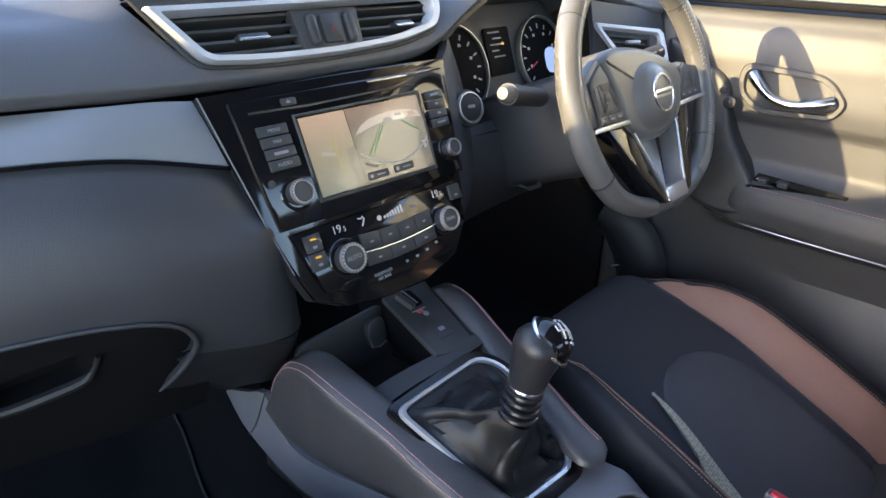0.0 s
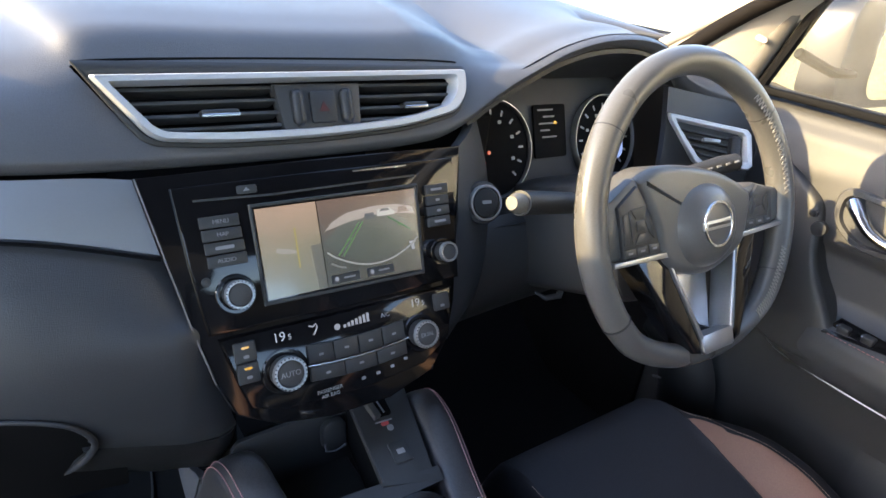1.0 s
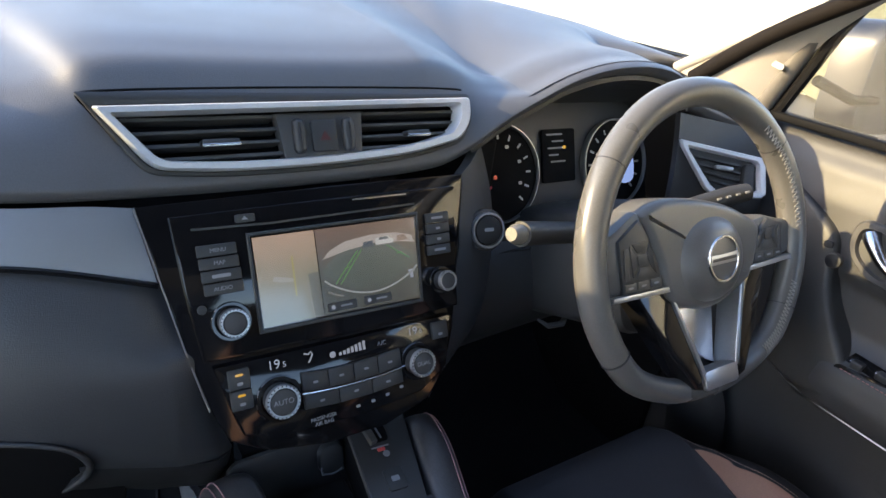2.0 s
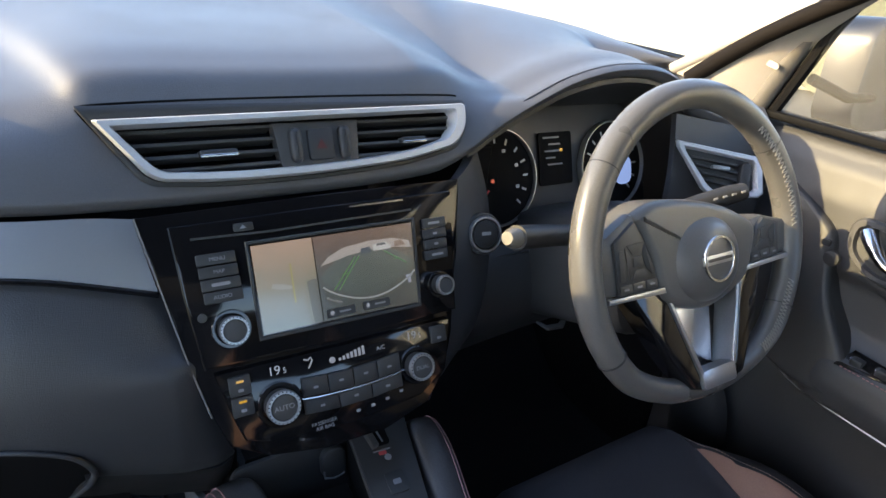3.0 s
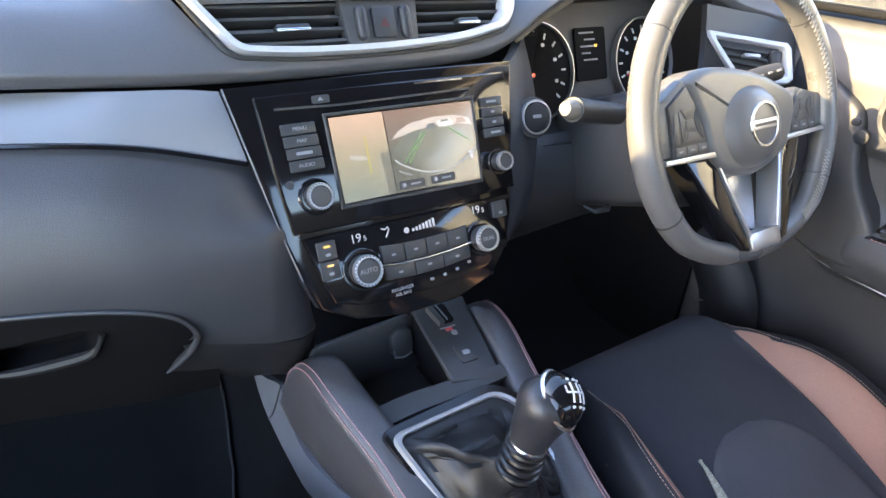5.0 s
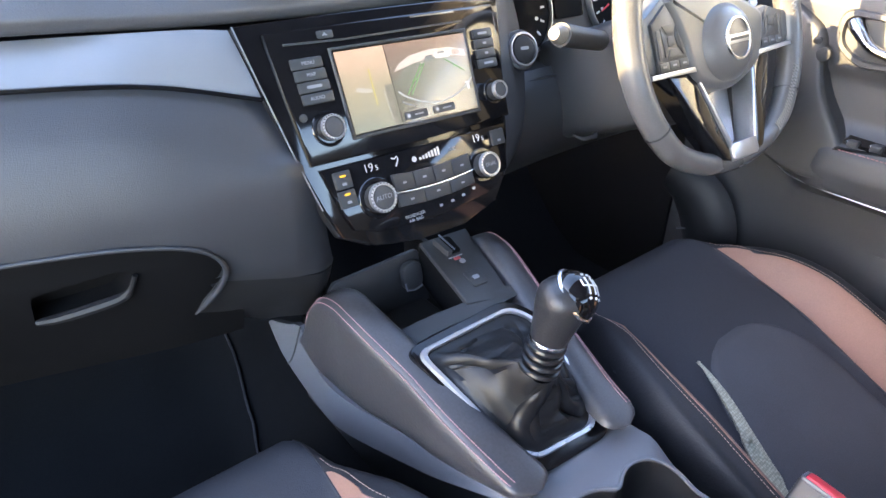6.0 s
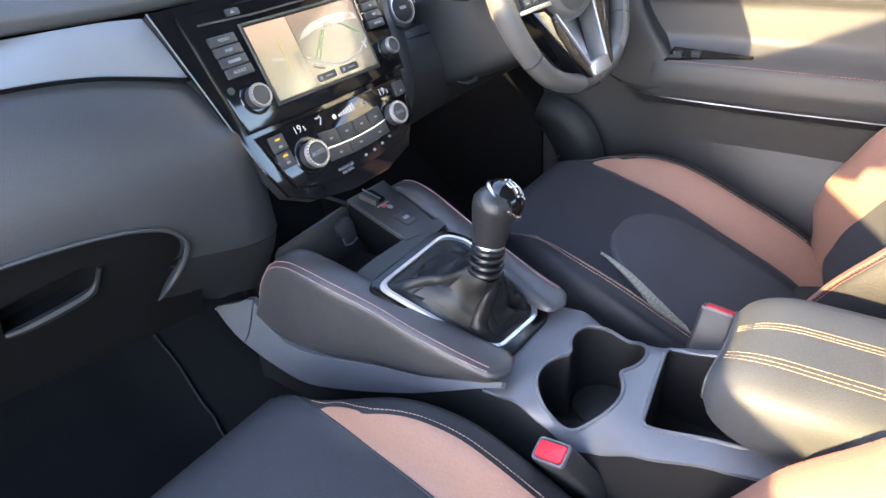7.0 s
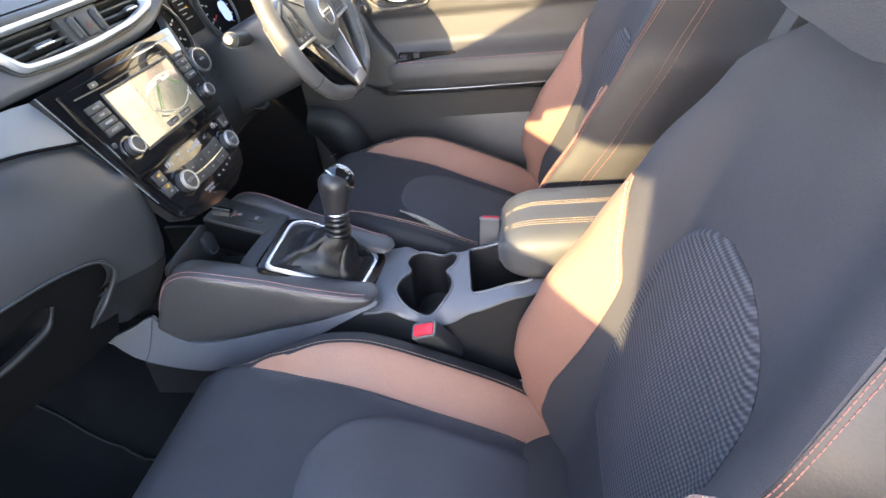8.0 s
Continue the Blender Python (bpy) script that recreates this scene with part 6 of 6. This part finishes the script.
def door_face(u, v):
    y = 0.30 - 1.15 * u
    z = 0.02 + 0.73 * v
    inner = lerp_table([(0.02, 0.715), (0.30, 0.705), (0.370, 0.695), (0.386, 0.668), (0.400, 0.652), (0.43, 0.647), (0.460, 0.652), (0.472, 0.664), (0.480, 0.690), (0.50, 0.704), (0.560, 0.707), (0.572, 0.698), (0.60, 0.696), (0.66, 0.700), (0.70, 0.708), (0.73, 0.722), (0.75, 0.745)], z)[0]
    plain = lerp_table([(0.02, 0.715), (0.55, 0.700), (0.66, 0.700), (0.70, 0.708), (0.73, 0.722), (0.75, 0.745)], z)[0]
    k = 1 / (1 + math.exp((y + 0.012 - 0.10 * max(0, 0.47 - z) - 0.35 * max(0.0, z - 0.47)) / 0.008))
    return (plain + (inner - plain) * k, y, z)


part("door_trim", sheet(door_face, 0, 1, 0, 1, 150, 110, 0.02), DOORSKIN, door, "dark grained door trim with a moulded armrest")
part("strip", tube(curve_points([(0.688, 0.07, 0.430), (0.676, 0.03, 0.406), (0.660, -0.03, 0.396), (0.655, -0.2, 0.394), (0.655, -0.45, 0.397), (0.656, -0.80, 0.400)], 40), 0.0013, 6), SILVER, door, "thin silver strip")
stitches("stitching", [(0.654, -0.06 - 0.7 * k / 20, 0.4655) for k in range(21)], door, material("dull_red_thread", (0.30, 0.13, 0.12), 0.7), 0.006, 0.0042, 0.0008)


def pocket_face(u, v):
    """The swelling front of the door's bin."""
    y, z = -0.15 - 0.42 * u, 0.30 - 0.24 * v
    swell = max(0.0, math.sin(u * math.pi)) * max(0.0, math.sin(v * math.pi)) ** 0.8
    return (0.712 - 0.034 * swell, y, z)


part("door_bin", sheet(pocket_face, 0, 1, 0, 1, 30, 20, 0.008), DOORSKIN, door, "moulded door bin low on the trim")
PULLSHAPE = fillet([(0.150, 0.690, 0.02), (0.066, 0.650, 0.03), (0.024, 0.624, 0.02), (0.004, 0.547, 0.04), (-0.056, 0.474, 0.03), (-0.083, 0.437, 0.014), (-0.076, 0.412, 0.014), (0.000, 0.405, 0.03), (0.060, 0.425, 0.03), (0.150, 0.480, 0.03)], 6)
bm = prism(PULLSHAPE, 0.020, Matrix.Translation((0.712, 0, 0)) @ Matrix(((0, 0, -1, 0), (1, 0, 0, 0), (0, 1, 0, 0), (0, 0, 0, 1))), 0.010, segs=5)
for v in bm.verts:
    v.co.x -= 0.19 * max(0.0, 0.645 - v.co.z) * (1.0 if v.co.x < 0.711 else 0.0)
part("door_pull", bm, HARD, door, "black moulded pull running down to the armrest")
DH = Matrix(((0, 0, -1, 0), (1, 0, 0, 0), (0, 1, 0, 0), (0, 0, 0, 1)))
HM = Matrix.Translation((0.698, -0.070, 0.620)) @ DH
CUP_OUT = fillet([(0.084, 0.040, 0.030), (-0.050, 0.034, 0.040), (-0.086, -0.006, 0.022), (-0.070, -0.034, 0.020), (0.040, -0.042, 0.040), (0.082, -0.012, 0.030)], 8)
CUP_IN = fillet([(0.073, 0.029, 0.022), (-0.046, 0.024, 0.032), (-0.074, -0.006, 0.014), (-0.064, -0.024, 0.014), (0.036, -0.031, 0.032), (0.071, -0.009, 0.022)], 8)
part("handle_cup", ring_prism(CUP_OUT, CUP_IN, 0.008, HM, bevel=0.003), material("dark_satin_metal", (0.13, 0.13, 0.135), 0.35, metal=0.5, vary=0.05), door, "satin metal door handle surround")
part("handle_well", prism(CUP_IN, 0.003, HM @ Matrix.Translation((0, 0, -0.006))), DOORSKIN, door)
grip = curve_points([HM @ Vector(p) for p in ((0.060, 0.020, 0.002), (0.048, 0.010, 0.012), (0.024, -0.008, 0.019), (-0.010, -0.016, 0.020), (-0.044, -0.010, 0.015), (-0.064, -0.004, 0.006))], 24)
part("door_handle", tube(grip, lambda k: 0.0085 + 0.0045 * abs(math.cos(k * math.pi)) ** 1.5, 14, flat=0.8), CHROME, door, "chrome door handle")


def switch_panel(u, v):
    """A long tapered plate lying on the armrest's sloping top."""
    a = Vector((0.6555, -0.050, 0.4650)).lerp(Vector((0.672, -0.196, 0.4790)), u)
    b = Vector((0.687, -0.058, 0.4830)).lerp(Vector((0.676, -0.198, 0.4805)), u ** 1.6)
    p = a.lerp(b, v)
    return p + Vector((-0.0015, 0, -0.0005))


part("window_switch_panel", sheet(switch_panel, 0, 1, 0, 1, 20, 6, 0.012), GLOSS, door, "gloss black window switch panel")
for k in (0.10, 0.36):
    p = Vector(switch_panel(k, 0.45))
    part("window_switch", box(p.x - 0.007, p.x + 0.007, p.y - 0.016, p.y, p.z - 0.004, p.z + 0.007, 0.003), HARD, door)
    part("switch_tip", box(p.x - 0.006, p.x + 0.006, p.y - 0.002, p.y + 0.002, p.z + 0.002, p.z + 0.006, 0.0015), CHROME, door)
part("mirror_button", prism(rounded(0.013, 0.010, 0.004), 0.006, Matrix.Translation((0.688, 0.032, 0.609)) @ DH, 0.002), HARD, door)
part("mirror_switch", prism(circle(0.011, 16), 0.008, Matrix.Translation((0.684, 0.015, 0.592)) @ DH, 0.002), HARD, door)
part("window_frame", box(0.704, 0.735, -0.85, 0.26, 0.745, 0.757, 0.004), DARKTRIM, door, "black window seal")
STRUT = material("grey_brown_trim", (0.10, 0.092, 0.082), 0.6, grain=0.3, vary=0.08)
part("frame_strut", tube([(0.708, 0.210, 0.757), (0.708, 0.170, 0.87), (0.694, 0.10, 0.985)], 0.017, 10), STRUT, door, "grey-brown upright beside the quarter trim")
part("frame_bar", tube([(0.715, 0.185, 0.755), (0.715, 0.14, 0.88), (0.70, 0.06, 1.02)], 0.009, 8), DARKTRIM, door)

# moulded trim at the side of the driver's footwell
def foot_trim(u, v):
    """A curved band that follows the door opening round the footwell's side."""
    a = spline([(0, 0.30, 0.352), (0, 0.245, 0.362), (0, 0.203, 0.360), (0, 0.150, 0.352), (0, 0.105, 0.330), (0, 0.074, 0.288), (0, 0.058, 0.235), (0, 0.052, 0.16)], v)
    b = spline([(0, 0.30, 0.300), (0, 0.250, 0.306), (0, 0.215, 0.302), (0, 0.192, 0.285), (0, 0.176, 0.262), (0, 0.163, 0.240), (0, 0.150, 0.20), (0, 0.140, 0.14)], v)
    p = a.lerp(b, u)
    return (0.672 - 0.024 * math.sin(u * math.pi) ** 0.7, p.y, p.z)


footband = empty("footwell_trim", 0.67, 0.15, 0.14)
tagged(footband, "moulded black trim curving round the footwell's side", "trim", kind="structure")
part("trim_band", sheet(foot_trim, 0, 1, 0.30, 1, 14, 40, 0.01, flip=True), BLOCK, footband)
part("trim_clip", tube([(0.655, 0.168, 0.226), (0.648, 0.142, 0.240)], 0.0022, 6), GREYPLASTIC, footband, "pale edge of the sill trim")
EDGEBROWN = material("dark_brown_pillar_shade", (0.008, 0.0065, 0.006), 0.8, vary=0.1, spec=0.08)
# windscreen pillar, trimmed in beige
pillar = empty("wall_pillar", 0.68, 0.25, 0.78)
tagged(pillar, "beige trimmed windscreen pillar beside the driver's door", "pillar", kind="structure")


def pillar_face(u, v):
    a = spline([(0.645, 0.330, 0.785), (0.66, 0.22, 0.86), (0.655, 0.08, 0.935), (0.60, -0.10, 1.03), (0.52, -0.25, 1.12)], v)
    b = spline([(0.705, 0.195, 0.755), (0.706, 0.15, 0.865), (0.70, 0.03, 0.975), (0.66, -0.13, 1.08), (0.57, -0.26, 1.16)], v)
    p = a.lerp(b, u)
    p.x -= 0.012 * math.sin(u * math.pi)
    return p


part("pillar_trim", sheet(pillar_face, 0, 1, 0, 1, 10, 24, 0.01), BEIGE, pillar, "beige plastic pillar trim")
part("pillar_rib", tube([Vector(pillar_face(0, k / 16)) + Vector((0.004, 0.004, 0.002)) for k in range(17)], 0.010, 10), BEIGE, pillar, "beige rounded edge along the windscreen")
# Shade of the pillar's inner edge, drawn as a dark brown tube.
part("pillar_shade_band", tube([Vector(pillar_face(0.22, k / 16)) + Vector((-0.001, 0, 0)) for k in range(17)], 0.0125, 10), EDGEBROWN, pillar, "dark band painting the pillar's shaded inner edge")
part("airbag_badge", prism(rounded(0.020, 0.008, 0.0038), 0.002, Matrix.Translation((0.684, 0.192, 0.822)) @ DH @ pose(0, 0, 0, 0, 0, 12)), material("pale_badge", (0.36, 0.34, 0.30), 0.6), pillar)

# open passenger door, swung out ahead of the doorway
pdoor = empty("door_2", -0.74, 0.30, 0.0)
tagged(pdoor, "open passenger door with a framed window, swung outwards", "door", kind="structure")
PD = Matrix.Translation((-0.75, 0.30, 0.0)) @ Matrix(((-0.966, 0.259, 0, 0), (-0.259, -0.966, 0, 0), (0, 0, 1, 0), (0, 0, 0, 1)))
PU = PD @ Matrix(((1, 0, 0, 0), (0, 0, -1, 0), (0, 1, 0, 0), (0, 0, 0, 1)))
part("door_panel", prism([(0, 0.02), (1.10, 0.02), (1.24, 0.40), (1.24, 0.85), (0, 0.84)], 0.10, PU, 0.02), HARD, pdoor, "dark door panel")
# Upright and rail exceed a real door frame, to keep sun off the seats.
part("rear_frame", prism([(0.92, 0.79), (1.24, 0.79), (1.19, 1.36), (0.93, 1.36), (0.93, 1.0)], 0.05, PU, 0.01), HARD, pdoor, "black window frame upright, widened to shade the seat")
part("top_frame", prism([(0.0, 0.84), (0.05, 0.84), (0.28, 0.93), (0.42, 0.99), (0.70, 1.022), (0.85, 1.072), (1.0, 1.10), (1.20, 1.14), (1.20, 1.34), (0.80, 1.32), (0.40, 1.22)], 0.05, PU, 0.01), HARD, pdoor, "black window frame rail, raised to block the sun")

pillar_l = empty("wall_pillar_left", -0.68, 0.25, 0.78)
tagged(pillar_l, "windscreen pillar beside the open passenger doorway", "pillar", kind="structure")
part("pillar_bar", tube([(-0.69, 0.42, 0.74), (-0.68, 0.27, 0.82), (-0.66, 0.10, 0.93), (-0.60, -0.10, 1.06), (-0.56, -0.28, 1.14), (-0.56, -0.8, 1.18), (-0.56, -1.5, 1.14)], 0.045, 10), BEIGE, pillar_l)
PL = Matrix.Translation((-0.60, 0, 0)) @ Matrix(((0, 0, -1, 0), (1, 0, 0, 0), (0, 1, 0, 0), (0, 0, 0, 1)))
# Added panel above the pillar; its top edge shapes the sun on wheel and door.
part("pillar_sun_blocker", prism([(0.52, 0.76), (0.52, 0.855), (0.42, 0.888), (0.366, 0.912), (0.322, 0.948), (0.177, 1.020), (0.05, 1.080), (-0.08, 1.13), (-0.08, 1.04), (0.05, 0.96), (0.10, 0.76)], 0.03, PL, 0.006), BEIGE, pillar_l, "unseen beige panel added to block the low sun")
part("pillar_bar", tube([(-0.68, -0.78, 0.05), (-0.68, -0.80, 0.7), (-0.57, -0.86, 1.18)], 0.06, 10), BEIGE, pillar_l)
part("pillar_bar", tube([(0.56, -0.28, 1.14), (0.56, -0.8, 1.18), (0.56, -1.5, 1.14)], 0.045, 10), BEIGE, pillar)
part("pillar_bar", tube([(0.70, -0.78, 0.05), (0.70, -0.80, 0.7), (0.58, -0.86, 1.18)], 0.06, 10), BEIGE, pillar)

# rear side panels and the roof rail over the driver's window
for s, nm in ((-1, "wall_left_rear"), (1, "wall_right_rear")):
    tagged(part(nm, box(min(s * 0.70, s * 0.73), max(s * 0.70, s * 0.73), -1.5, -0.86, 0.0, 0.78, 0.01), HARD), "dark rear door trim behind the front seats", "wall", kind="structure")
tagged(part("wall_roof_rail", sheet(lambda u, v: (0.69 - 0.13 * v - 0.02 * math.sin(v * math.pi), u, 1.09 + 0.09 * v - 0.10 * max(0.0, (u + 0.15) / 0.3) * (1 - v)), -1.5, -0.02, 0, 1, 20, 8, 0.02), BEIGE), "beige roof rail trim over the driver's window", "roof rail", kind="structure")

# Added panel that keeps the rear sky out of the screen's reflection.
tagged(part("wall_right_quarter", box(0.60, 0.66, -1.52, -0.98, 0.76, 1.19, 0.01), HARD), "unseen dark panel added behind the driver's window", "wall", kind="structure")

# door mirror
mir = empty("door_mirror", 0.90, 0.20, 0.82)
tagged(mir, "dark door mirror outside the driver's window", "mirror")
MM = face_frame(1.030, 0.150, 0.808, 4, -4)
part("mirror_shell", prism(rounded(0.270, 0.185, 0.045, 8), 0.07, MM @ Matrix.Translation((0, 0, -0.07)), 0.012), CARPAINT, mir)
part("mirror_glass", prism(rounded(0.165, 0.150, 0.038, 8, cx=0.040), 0.003, MM), MIRROR, mir, "mirror glass")
part("mirror_foot", tube([(0.735, 0.158, 0.809), (0.80, 0.128, 0.786), (0.95, 0.16, 0.775)], 0.008, 8), DARKTRIM, mir)

# ---- outside ----
HAZE = bpy.data.materials.new("dusty_window_glass")
HAZE.use_nodes = True
hn, hl = HAZE.node_tree.nodes, HAZE.node_tree.links
clear, dust, mixed = hn.new("ShaderNodeBsdfTransparent"), hn.new("ShaderNodeBsdfDiffuse"), hn.new("ShaderNodeMixShader")
dust.inputs["Color"].default_value = (0.80, 0.80, 0.76, 1)
smear = hn.new("ShaderNodeTexNoise")
smear.inputs["Scale"].default_value, smear.inputs["Detail"].default_value = 7, 5
amount = hn.new("ShaderNodeMapRange")
amount.inputs[3].default_value, amount.inputs[4].default_value = 0.015, 0.05
hl.new(smear.outputs["Fac"], amount.inputs[0])
hl.new(amount.outputs[0], mixed.inputs[0])
hl.new(clear.outputs[0], mixed.inputs[1])
hl.new(dust.outputs[0], mixed.inputs[2])
hl.new(mixed.outputs[0], hn["Material Output"].inputs["Surface"])
pane = part("window_1", sheet(lambda u, v: (0.722 - 0.10 * v * v, -0.76 + 0.95 * u - 0.13 * v * u, 0.755 + 0.35 * v), 0, 1, 0, 1, 8, 8, 0.004), HAZE)
pane.visible_shadow = False
tagged(pane, "dusty side window of the driver's door", "window", kind="structure")
# Unseen block, added to give the screen a warm bright reflection.
block = part("backdrop_building", sheet(lambda u, v: (17.0 + 0.1 * math.sin(u), u, -0.35 + 12.0 * v), -40, -3, 0, 1, 24, 8, 0.4), PAINT)
tagged(block, "unseen pale building added for the screen to reflect", "building", kind="structure")
# Added wall; its sunlit face stands in for the glare beyond the windscreen.
WALLBASE = Vector((9.6, 4.3, -0.35))
white = part("backdrop_wall", sheet(lambda u, v: WALLBASE + Vector((-7.6 * u, 8.5 * u, 2.6 * v)), 0, 1, 0, 1, 12, 4, 0.25), PAINT)
tagged(white, "pale wall added to stand in for outdoor glare", "wall", kind="structure")
HEDGE = material("sunlit_hedge", (0.100, 0.104, 0.070), 0.9, grain=0.8, scale=25, vary=0.35, blotch=1.2)
wall = part("backdrop_hedge", sheet(lambda u, v: (9.0 + 0.5 * math.sin(u * 1.7) + 0.4 * v, u, -0.35 + (2.2 + 0.25 * math.sin(u * 2.3) + 0.15 * math.sin(u * 7.1)) * v), -14, 4.4, 0, 1, 120, 10, 0.5), HEDGE)
tagged(wall, "sunlit olive hedge across the yard", "hedge", kind="structure")
